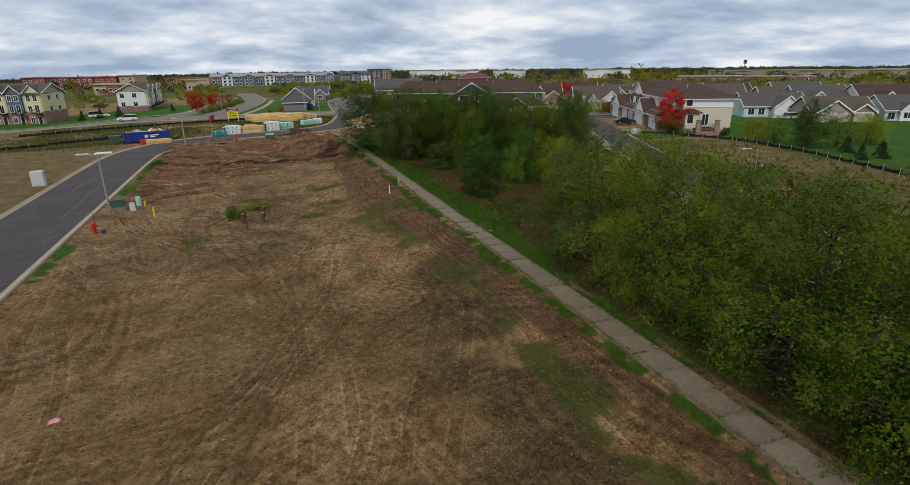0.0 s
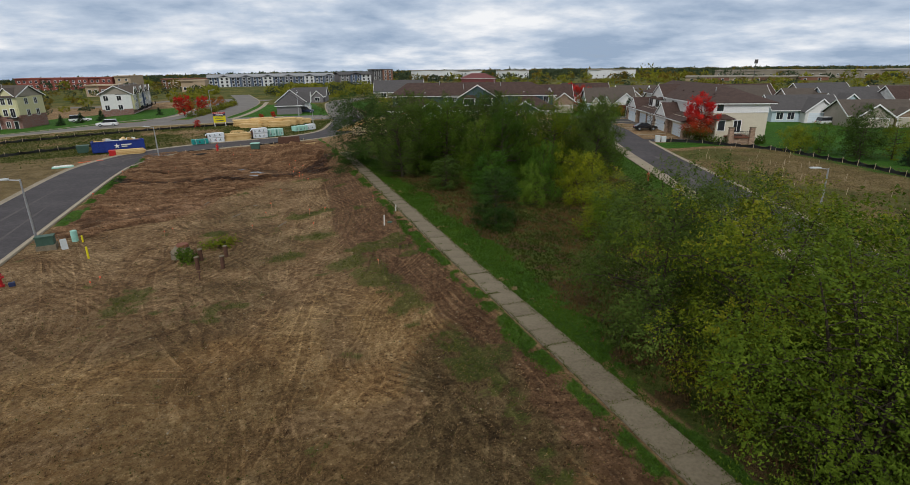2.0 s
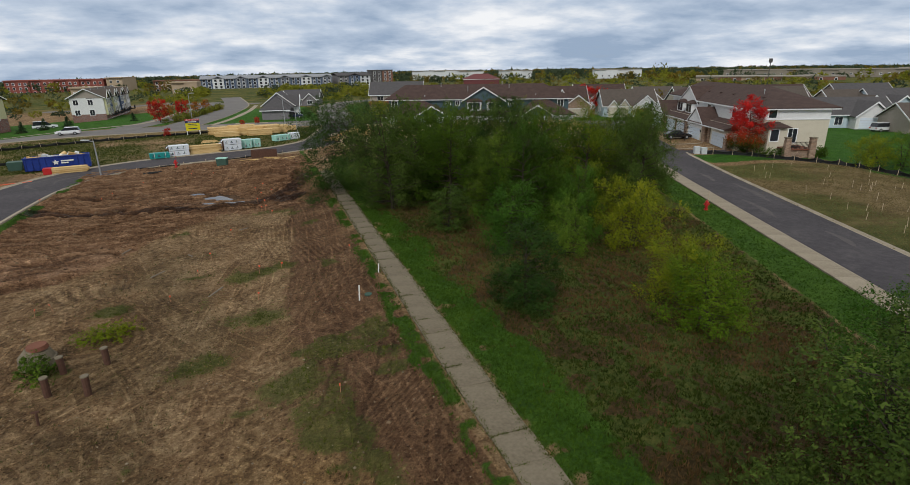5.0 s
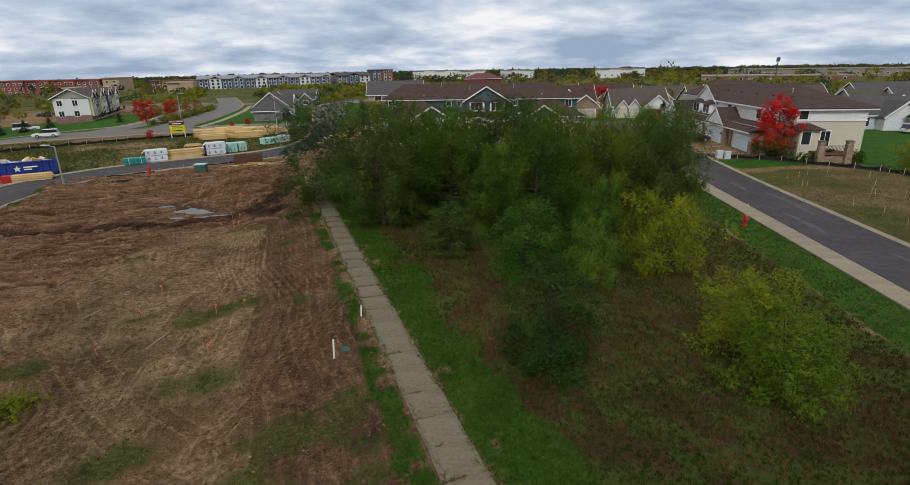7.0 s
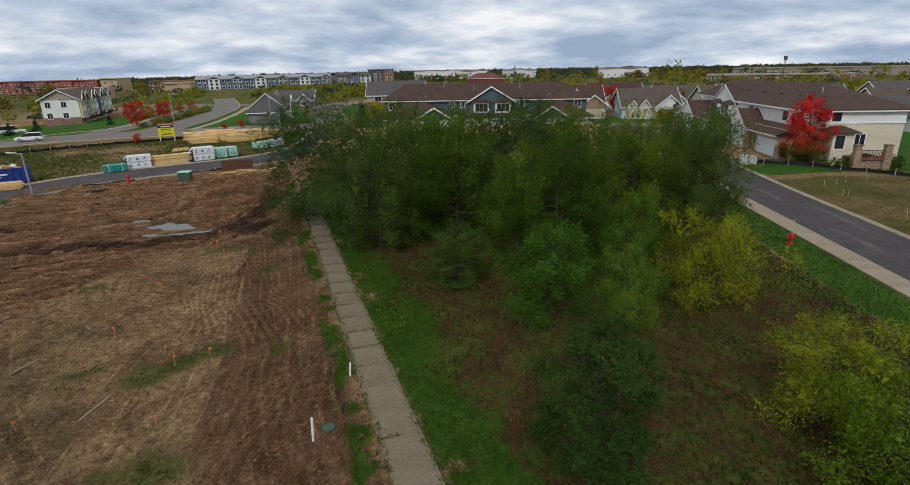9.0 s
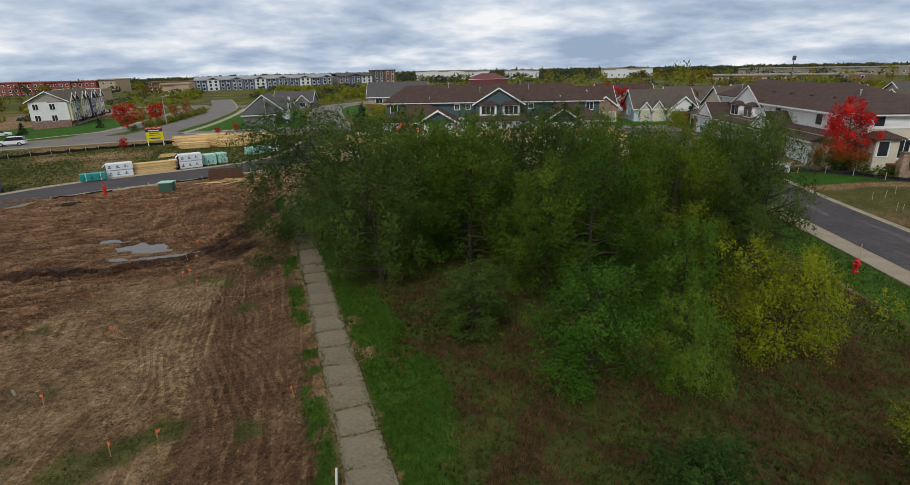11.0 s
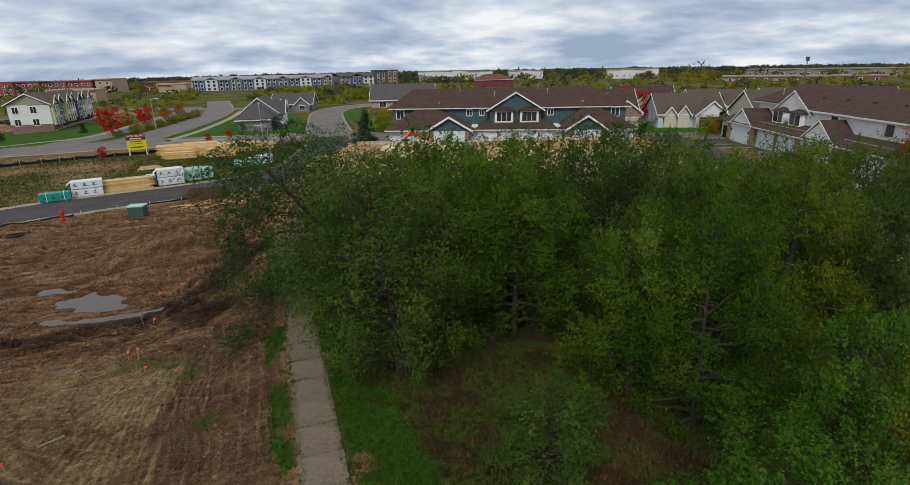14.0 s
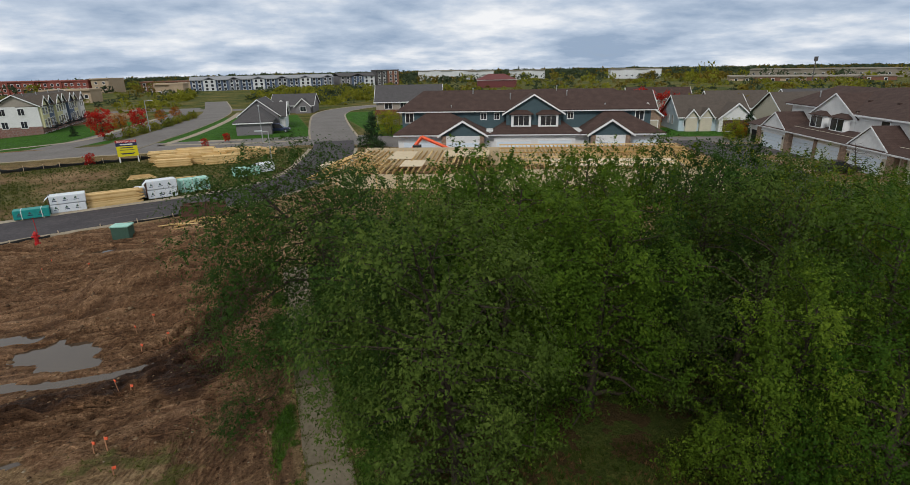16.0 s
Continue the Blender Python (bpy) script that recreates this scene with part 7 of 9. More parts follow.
# ---------- far buildings ----------
def far_block(m, w, d, h, mats, label, storeys=4, bay=7.5, win="glass", roof="shingle_grey", pitched=True, name="apartment_building"):
    """A long building of bays in turn coloured, with rows of windows, under a low roof."""
    r = thing(name, m, label, "building")
    n = max(1, int(w / bay))
    bw = w / n
    sh = (h - 0.6) / storeys
    shared = None
    for i in range(n):
        out = 0.8 if i % 2 else 0.0
        part("bay", bx(i * bw + 0.02, -out, -1.5, (i + 1) * bw - 0.02, d, h), M[mats[i % len(mats)]], r)
        if i % 2 and pitched:
            bm = bmesh.new()
            chevron(bm, "y", i * bw - 0.3, (i + 1) * bw + 0.3, -out - 0.5, d / 2, h - 0.1, h + 1.6, 0.25)
            part("bay_roof", bm, M[roof], r)
        for s in range(storeys):
            for f in (0.28, 0.72):
                if shared is None:
                    bm = bmesh.new()
                    box(bm, -0.75, -0.06, 0, 0.75, 0.05, 1.5)
                    shared = mesh_of("window", bm, M["glass"])
                    bm = bmesh.new()
                    for q in ((-0.95, -0.03, -0.2, 0.95, 0.05, -0.02), (-0.95, -0.03, 1.52, 0.95, 0.05, 1.7), (-0.95, -0.03, -0.02, -0.77, 0.05, 1.52), (0.77, -0.03, -0.02, 0.95, 0.05, 1.52)):
                        box(bm, *q)
                    shared_frame = mesh_of("window_frame", bm, M["white_trim"])
                ob = new("window", shared_frame)
                ob.parent = r
                ob.location = ((i + f) * bw, -out - 0.02, s * sh + 0.9)
                pn = new("pane", shared)
                pn.parent = ob
    bm = bmesh.new()
    if pitched:
        chevron(bm, "x", -0.8, d + 0.8, -0.5, w + 0.5, h, h + 2.0, 0.3)
    else:
        box(bm, -0.3, -1.1, h, w + 0.3, d + 0.3, h + 0.7)
    part("roof", bm, M[roof], r)
    return r


M["siding_charcoal"] = striped("siding_charcoal", ((0.075, 0.07, 0.07), (0.10, 0.095, 0.095)), 0.15)
M["siding_slate"] = striped("siding_slate", ((0.13, 0.15, 0.19), (0.17, 0.19, 0.24)), 0.15)
M["roof_pale"] = material("roof_pale", ((0.22, 0.23, 0.25), (0.30, 0.31, 0.33)), rough=0.9, scale=0.3)
M["panel_white"] = material("panel_white", ((0.55, 0.57, 0.59), (0.66, 0.67, 0.68)), rough=0.6, scale=0.3)
M["panel_tan"] = material("panel_tan", ((0.36, 0.27, 0.18), (0.44, 0.34, 0.24)), rough=0.8, scale=0.3)
M["brick_brown"] = material("brick_brown", ((0.16, 0.075, 0.05), (0.22, 0.11, 0.075)), rough=0.9, scale=0.5)
M["brick_far"] = material("brick_far", ((0.20, 0.055, 0.045), (0.27, 0.085, 0.065)), rough=0.9, scale=0.5)
M["membrane"] = material("membrane", ((0.20, 0.175, 0.14), (0.27, 0.24, 0.195)), rough=0.8, scale=0.2)
far_block(pose(-29, 440, -3, 0, 0, 1), 90, 18, 9.6, ("siding_navy", "panel_white", "siding_navy", "siding_slate"), "long navy, slate and white apartment building", 4, roof="roof_pale")
far_block(pose(66, 446, -3, 0, 0, 8), 26, 18, 10, ("siding_grey", "siding_navy", "panel_white"), "white and grey apartment wing", 4)
far_block(pose(95, 460, -3, 0, 0, 0), 17, 18, 13, ("siding_charcoal", "brick_brown"), "dark brick and charcoal apartment block", 5, roof="siding_charcoal", pitched=False)
far_block(pose(-176, 538, -4, 0, 0, -12), 72, 25, 10.5, ("brick_far",), "red brick commercial building with flat roof", 3, bay=9, roof="brick_far", pitched=False, name="commercial_building")
far_block(pose(-104, 523, -4, 0, 0, -12), 12, 25, 11.5, ("panel_tan",), "tan arched corner tower of the brick building", 3, bay=10, roof="panel_tan", pitched=False, name="commercial_building")
far_block(pose(-66, 490, -3, 0, 0, -4), 40, 18, 8.0, ("brick_brown", "panel_tan"), "brown brick commercial building with flat roof", 3, bay=7, roof="brick_brown", pitched=False, name="commercial_building")
far_block(pose(-170, 330, -0.5, 0, 0, -22), 46, 14, 9, ("siding_paleblue", "siding_white"), "pale blue and white town houses far back", 3, bay=6.5, name="town_house_row")
far_block(pose(-88, 372, -0.5, 0, 0, -10), 22, 12, 4.5, ("panel_tan", "brick_brown"), "low tan shop building", 1, bay=7, roof="panel_tan", pitched=False, name="shop")
far_block(pose(-40, 383, -0.5, 0, 0, -6), 14, 12, 6, ("panel_tan",), "small tan shop with flat roof", 1, bay=7, roof="panel_tan", pitched=False, name="shop")
for x, y, w, h, turn in ((195, 700, 70, 9, -18), (290, 640, 40, 8, -22), (372, 560, 52, 8, -30), (245, 660, 30, 8, -20)):
    far_block(pose(x, y, -2, 0, 0, turn), w, 30, h, ("panel_white",), "low white commercial building", 1, bay=12, roof="membrane", pitched=False, name="commercial_building")
for x, y, w, h, turn in ((315, 345, 60, 3.4, -44), (470, 470, 170, 5.5, -52), (362, 315, 40, 3.2, -44), (620, 393, 170, 5.5, -58)):
    far_block(pose(x, y, -1.5, 0, 0, turn), w, 40, h, ("panel_tan", "brick_brown") if w < 100 else ("membrane",), "long low warehouse with flat pale roof" if w > 100 else "low brown shop row", 1, bay=14, roof="membrane", pitched=False, name="warehouse" if w > 100 else "shop")
for x, y in ((329, 296),):
    mast = thing("sign_mast", pose(x, y, -1), "tall dark pole sign by the shops", "pole sign")
    bm = bmesh.new()
    tube(bm, (0, 0, 0), (0, 0, 15), 0.3, 0.25)
    part("pole", bm, M["siding_charcoal"], mast)
    part("sign_panel", bx(-1.3, -0.3, 12.6, 1.3, 0.3, 15.2), M["siding_charcoal"], mast)


# ---------- far woods and brush: clumps of foliage ----------
def woods(name, spots, leaf_mat, label, per=60, seed=1):
    """Crowns of many small facets at spots (x, y, z, width, height)."""
    g = np.random.default_rng(seed)
    s = np.array(spots)
    k = len(s)
    c = np.repeat(s, per, 0)
    d = g.normal(0, 1, (k * per, 3))
    d /= np.linalg.norm(d, axis=1)[:, None]
    rad = g.uniform(0.45, 1.0, (k * per, 1)) ** 0.5
    pos = np.stack((c[:, 0], c[:, 1], c[:, 2] + c[:, 4] * 0.55), -1) + d * rad * np.stack((c[:, 3] / 2, c[:, 3] / 2, c[:, 4] * 0.5), -1)
    size = (c[:, 3] * 0.11)[:, None] * g.uniform(0.5, 1.4, (k * per, 1))
    a = g.normal(0, 1, (k * per, 3))
    b = g.normal(0, 1, (k * per, 3))
    v = np.stack((pos + a * size * 0.6, pos + b * size * 0.6, pos - (a + b) * size * 0.5), 1).reshape(-1, 3)
    f = np.arange(len(v)).reshape(-1, 3)
    ob = new(name, mesh_np(name, v, f, leaf_mat))
    return tagged(ob, label, "trees", kind="stuff")


# wood_green carries distance haze in its colour: paler and bluer than near leaves
M["wood_green"] = leafy("wood_green", (0.04, 0.058, 0.03), (0.07, 0.092, 0.048), (0.105, 0.125, 0.07))
M["wood_autumn"] = leafy("wood_autumn", (0.075, 0.07, 0.012), (0.13, 0.11, 0.018), (0.21, 0.15, 0.024))
M["wood_yellow"] = leafy("wood_yellow", (0.08, 0.10, 0.012), (0.15, 0.165, 0.018), (0.23, 0.22, 0.026))
wg = random.Random(21)


def polar(a, r):
    """A place at a bearing (degrees right of the first view) and distance."""
    b = radians(20 + a)
    return r * math.sin(b), r * math.cos(b)


belts = {"wood_green": [], "wood_autumn": [], "wood_yellow": []}
for k in range(1500):
    a = wg.uniform(-48, 48)
    r = wg.uniform(900, 1900)
    x, y = polar(a, r)
    belts["wood_green" if wg.random() < 0.85 else "wood_autumn"].append((x, y, -3 - float(far_drop(x, y)), wg.uniform(16, 30), wg.uniform(8, 11.5) * (0.7 + r / 3600)))
for k in range(420):
    a, r = wg.uniform(-46, 46), wg.uniform(480, 900)
    x, y = polar(a, r)
    belts[wg.choice(("wood_green", "wood_green", "wood_yellow", "wood_autumn"))].append((x, y, -2.5 - float(far_drop(x, y)), wg.uniform(8, 14), wg.uniform(5, 9)))
for k in range(300):
    a, r = wg.uniform(0, 46), wg.uniform(250, 480)
    x, y = polar(a, r)
    belts[wg.choice(("wood_yellow", "wood_yellow", "wood_green", "wood_autumn"))].append((x, y, -1, wg.uniform(3, 7), wg.uniform(1.8, 4)))
for k in range(420):
    x, y = wg.uniform(-30, 110), wg.uniform(250, 395)
    if abs(x + 4) < 13:
        continue
    belts[wg.choice(("wood_yellow", "wood_yellow", "wood_green"))].append((x, y, -1, wg.uniform(3, 8), wg.uniform(2, 5)))
for k in range(150):
    x, y = wg.uniform(-150, -40), wg.uniform(215, 420)
    belts[wg.choice(("wood_yellow", "wood_green", "wood_autumn"))].append((x, y, -1, wg.uniform(2, 5), wg.uniform(1.2, 3.5)))
for k in range(70):
    x, y = nu(wg.uniform(-40, 130), wg.uniform(185, 260))
    belts[wg.choice(("wood_green", "wood_yellow", "wood_autumn"))].append((x, y, -0.5, wg.uniform(3.5, 6.5), wg.uniform(4, 7.5)))
belts["wood_yellow"].append((188, 236, -1, 9.5, 14))
for key, spots in belts.items():
    woods("woodland", spots, M[key], {"wood_green": "far green woods along the horizon", "wood_autumn": "scattered orange autumn trees in the distance", "wood_yellow": "yellow-green brush and trees in the distance"}[key], 64 if key == "wood_green" else 90, len(spots))


# ---------- things on the lot and by the roads ----------
def put(x, y, turn=0.0, dz=0.0):
    return pose(x, y, ground_z(x, y) + dz, 0, 0, turn)


def street_lamp(x, y, turn, h=4.9, tilt=0.0):
    r = thing("street_lamp", put(x, y, turn), "grey steel street lamp with a flat arm head", "street lamp", "street lamps")
    bm = bmesh.new()
    tube(bm, (0, 0, 0.1), (0, 0, h), 0.1, 0.06, 8)
    part("pole", bm, M["steel"], r)
    bm = bmesh.new()
    tube(bm, (0, 0, 0), (0, 0, 0.14), 0.22, 0.18, 10)
    part("base", bm, M["concrete"], r)
    bm = bmesh.new()
    tube(bm, (0, 0, h - 0.1), (1.0, 0, h + 0.02), 0.045, 0.04, 6)
    part("arm", bm, M["steel"], r)
    part("lamp_head", bx(0.7, -0.17, h - 0.02, 1.65, 0.17, h + 0.1), M["grey_box"], r, bevel=0.03)


street_lamp(-14.25, 56.6, 180)
street_lamp(-11.8, 98.0, 150, 4.5)
street_lamp(50.6, 42.1, 156.5, 4.5)
street_lamp(13.6, 127.5, 170)
street_lamp(-10.3, 186, 0, 6.5)
street_lamp(12.6, 154.0, -90, 6.5)


def hydrant(x, y, turn, rod=1.3, rod_mat="red_paint"):
    r = thing("fire_hydrant", put(x, y, turn), "red fire hydrant with a thin marker rod", "hydrant", "fire hydrants")
    bm = bmesh.new()
    tube(bm, (0, 0, -0.1), (0, 0, 0.1), 0.2, 0.2, 10)
    tube(bm, (0, 0, 0.1), (0, 0, 0.72), 0.13, 0.13, 10)
    tube(bm, (0, 0, 0.72), (0, 0, 0.78), 0.19, 0.19, 10)
    part("barrel", bm, M["red_paint"], r)
    bm = bmesh.new()
    tube(bm, (0, 0, 0.78), (0, 0, 0.93), 0.16, 0.07, 10)
    tube(bm, (0, 0, 0.93), (0, 0, 0.99), 0.04, 0.04, 6)
    part("bonnet", bm, M["red_paint"], r)
    for dx, dy, rr in ((0.26, 0, 0.09), (-0.26, 0, 0.09), (0, -0.28, 0.11)):
        bm = bmesh.new()
        tube(bm, (0, 0, 0.56), (dx, dy, 0.56), rr, rr, 8)
        part("nozzle_cap", bm, M["red_paint"], r)
    bm = bmesh.new()
    tube(bm, (0.15, 0.05, 0.7), (0.1, 0.12, 0.8 + rod), 0.025, 0.02, 5)
    part("marker_rod", bm, M[rod_mat], r)


hydrant(-13.2, 47.1, 20, 0.9, "rust")
hydrant(47.0, 61.3, -30, 1.1, "stake_wood")
hydrant(-4.0, 102.0, 10, 1.2)
bm = bmesh.new()
box(bm, -0.16, -0.13, 0, 0.16, 0.13, 0.26)
solo("water_box", bm, M["navy_paint"], put(-12.6, 47.0, 15), "small blue box beside the hydrant", "utility box", bevel=0.03)

# transformer on its pad with neighbours
tr = thing("transformer_box", put(-13.0, 54.6, 8) @ Matrix.Diagonal((0.72, 0.72, 0.8, 1)), "dark green transformer box on a grey pad", "transformer")
part("pad", bx(-0.85, -0.7, -0.1, 0.85, 0.7, 0.42), M["concrete"], tr, bevel=0.02)
part("cabinet", bx(-0.75, -0.6, 0.42, 0.75, 0.55, 1.15), M["green_box"], tr, bevel=0.03)
bm = bmesh.new()
prism(bm, [(-0.66, 1.15), (0.62, 1.15), (0.62, 1.22), (-0.66, 1.28)], "x", -0.82, 0.82)
part("lid", bm, M["green_box"], tr)
bm = bmesh.new()
prism(bm, [(-0.3, 0), (0.3, 0), (0.12, 1.0), (-0.12, 1.0)], "x", -0.25, 0.25)
solo("cable_pedestal", bm, M["grey_box"], put(-11.85, 54.3, 30) @ Matrix.Diagonal((0.75, 0.75, 0.75, 1)), "leaning grey cable pedestal by the transformer", "utility box")
coil = thing("pipe_coil", put(-11.6, 56.0) @ Matrix.Diagonal((0.75, 0.75, 0.75, 1)), "upright ribbed pale green pipe coil", "pipe")
for k in range(9):
    bm = bmesh.new()
    tube(bm, (0, 0, 0.03 + k * 0.13), (0, 0, 0.13 + k * 0.13), 0.31 + 0.01 * (k % 2), 0.3, 12)
    part("coil_turn", bm, M["wrap_mint"], coil)
for x, y, h in ((-9.7, 51.6, 0.85), (-11.1, 55.9, 0.5)):
    bm = bmesh.new()
    tube(bm, (0, 0, -0.1), (0, 0, h), 0.07, 0.07, 10)
    tube(bm, (0, 0, h), (0, 0, h + 0.05), 0.07, 0.03, 10)
    solo("bollard", bm, M["yellow_paint"], put(x, y), "yellow plastic marker post in bare soil", "bollard", "marker posts")

# manhole cone and rusty posts
mh = thing("manhole_cone", put(-3.48, 49.9) @ Matrix.Diagonal((0.98, 0.98, 1.0, 1)), "weathered concrete manhole cone with rusty iron ring", "manhole")
bm = bmesh.new()
tube(bm, (0, 0, -0.1), (0, 0, 0.28), 0.78, 0.76, 20)
tube(bm, (0, 0, 0.28), (0.1, 0, 0.75), 0.76, 0.47, 20)
part("cone", bm, M["concrete"], mh)
bm = bmesh.new()
tube(bm, (0.1, 0, 0.75), (0.1, 0, 0.93), 0.46, 0.4, 20)
part("iron_ring", bm, M["deck_wood"], mh, "rusty red iron ring")
for k, (x, y, h) in enumerate(((-2.09, 48.4, 0.8), (-0.49, 48.75, 0.8), (-2.2, 46.7, 0.85), (-0.59, 46.1, 0.85))):
    r = thing("steel_post", put(x, y, k * 20), "rusty steel post with a pale cap", "post", "rusty posts")
    bm = bmesh.new()
    tube(bm, (0, 0, -0.2), (0.03 * (k - 1), 0.02, h), 0.14, 0.14, 10)
    part("shaft", bm, M["rust"], r)
    bm = bmesh.new()
    tube(bm, (0.03 * (k - 1), 0.02, h), (0.03 * (k - 1), 0.02, h + 0.05), 0.17, 0.16, 10)
    part("cap", bm, M["concrete"], r)
bm = bmesh.new()
tube(bm, (0, 0, -0.1), (0.06, 0, 0.6), 0.05, 0.04, 6)
box(bm, -0.1, -0.03, 0.52, 0.16, 0.03, 0.6)
solo("broken_stake", bm, M["rust"], put(-1.93, 44.7), "short broken dark stake", "stake")

cab = thing("utility_cabinet", put(-23.6, 69.6, 5), "pale grey utility cabinet on a concrete pad", "utility box")
part("pad", bx(-0.8, -0.6, -0.1, 0.8, 0.6, 0.12), M["concrete"], cab)
part("body", bx(-0.6, -0.4, 0.12, 0.6, 0.4, 1.75), M["grey_box"], cab, bevel=0.04)
part("door", bx(-0.5, -0.43, 0.25, 0.5, -0.4, 1.65), M["grey_box"], cab)
for k, (n, u, h) in enumerate(((29.5, 107.2, 1.1), (30.4, 106.8, 1.0))):
    x, y = nu(n, u)
    solo("utility_cabinet", bx(-0.4, -0.35, -0.1, 0.4, 0.35, h), M["grey_box"], put(x, y, -23), "pale grey utility cabinet on the lawn", "utility box", "lane cabinets", bevel=0.05)
gb = thing("transformer_box", put(1.75, 102.0, -12), "weathered green transformer box on churned soil", "transformer")
part("cabinet", bx(-0.65, -0.5, -0.2, 0.65, 0.5, 0.8), M["green_box"], gb, bevel=0.03)
part("lid", bx(-0.7, -0.56, 0.8, 0.7, 0.55, 0.9), M["wrap_mint"], gb, "pale green worn lid", bevel=0.02)


# blue skip
def skip(x, y, turn):
    r = thing("skip_container", put(x, y, turn), "blue roll-off skip container heaped with debris", "skip container")
    L, W, H = 3.6, 1.25, 1.75
    for nm, b in (("side", (-L, -W, 0.2, L, -W + 0.08, H)), ("side", (-L, W - 0.08, 0.2, L, W, H)), ("end_panel", (-L, -W, 0.2, -L + 0.08, W, H)), ("end_panel", (L - 0.08, -W, 0.2, L, W, H)), ("floor_panel", (-L, -W, 0.15, L, W, 0.25))):
        part(nm, bx(*b), M["blue_paint"], r)
    for k in range(11):
        part("rib", bx(-L + 0.1 + k * 0.7, -W - 0.1, 0.25, -L + 0.22 + k * 0.7, -W, H - 0.05), M["blue_paint"], r)
    part("top_rail", bx(-L - 0.06, -W - 0.1, H - 0.02, L + 0.06, -W + 0.1, H + 0.1), M["blue_paint"], r)
    part("skid", bx(-L, -0.8, 0, L, 0.8, 0.16), M["rust"], r)
    # a plain star badge and two bars stand for its lettering
    bm = bmesh.new()
    star = []
    for k in range(10):
        a = math.pi / 2 + k * math.pi / 5
        q = 0.42 if k % 2 == 0 else 0.18
        star.append((-0.2 + q * math.cos(a), 1.05 + q * math.sin(a)))
    prism(bm, star, "y", -W - 0.13, -W - 0.105)
    part("badge", bm, M["pvc"], r)
    for z, l in ((1.12, 1.4), (0.85, 0.8)):
        part("letter_bar", bx(0.4, -W - 0.125, z, 0.4 + l, -W - 0.105, z + 0.16), M["pvc"], r)
    g = random.Random(5)
    for k in range(26):
        bm = bmesh.new()
        s = g.uniform(0.2, 0.55)
        box(bm, -s, -s * 0.5, -0.05, s, s * 0.5, g.uniform(0.08, 0.35))
        ob = part("debris", bm, M[g.choice(("stake_wood", "pvc", "lumber", "grey_box"))], r)
        ob.location = (g.uniform(-L + 0.6, L - 0.6), g.uniform(-0.8, 0.8), H - 0.1 + g.uniform(-0.15, 0.25))
        ob.rotation_euler = (g.uniform(-0.4, 0.4), g.uniform(-0.5, 0.5), g.uniform(0, 3))
    part("fill", bx(-L + 0.1, -W + 0.1, 0.3, L - 0.1, W - 0.1, H - 0.25), M["stake_wood"], r)


skip(-18.9, 107.9, 12)
bm = bmesh.new()
prism(bm, [(-0.7, 0), (0.7, 0), (0.95, 1.15), (-0.8, 1.15)], "y", -0.8, 0.8)
solo("waste_bin", bm, M["green_box"], put(-24.2, 109.0, 12), "small green waste skip behind the blue one", "skip container", bevel=0.03)


# bundles of timber
def board_stack(name, x, y, turn, length, width, layers, label, boards=None, thick=0.09, mat="lumber", ragged=0.25, wrap=None, group="timber stacks"):
    """Boards laid in layers; each board is a part."""
    r = thing(name, put(x, y, turn), label, "timber", group)
    g = random.Random(int(x * 10) + layers)
    boards = boards or max(3, int(width / 0.3))
    bw = width / boards
    cache = {}
    for k in range(2):
        part("bearer", bx(-length * 0.3 + k * length * 0.6, -width / 2, -0.12, -length * 0.3 + 0.1 + k * length * 0.6, width / 2, 0.06), M[mat], r)
    for l in range(layers):
        for b in range(boards):
            if 0 < b < boards - 1 and l < layers - 1:
                continue
            key = g.randrange(3)
            if key not in cache:
                bm = bmesh.new()
                box(bm, -length / 2 + key * 0.04, -bw * 0.48, 0, length / 2 - key * 0.05, bw * 0.48, thick * 0.94)
                cache[key] = mesh_of("board", bm, M[mat])
            ob = new("board", cache[key])
            ob.parent = r
            ob.location = (g.uniform(-ragged, ragged), -width / 2 + (b + 0.5) * bw, 0.06 + l * thick)
    part("core", bx(-length * 0.46, -width * 0.4, 0.05, length * 0.46, width * 0.4, layers * thick - 0.02), M[mat], r)
    if wrap:
        part("end_wrap", bx(-length / 2 - ragged - 0.02, -width / 2 - 0.03, 0.05, -length / 2 + 0.7, width / 2 + 0.03, 0.08 + layers * thick), M[wrap], r)
    return r


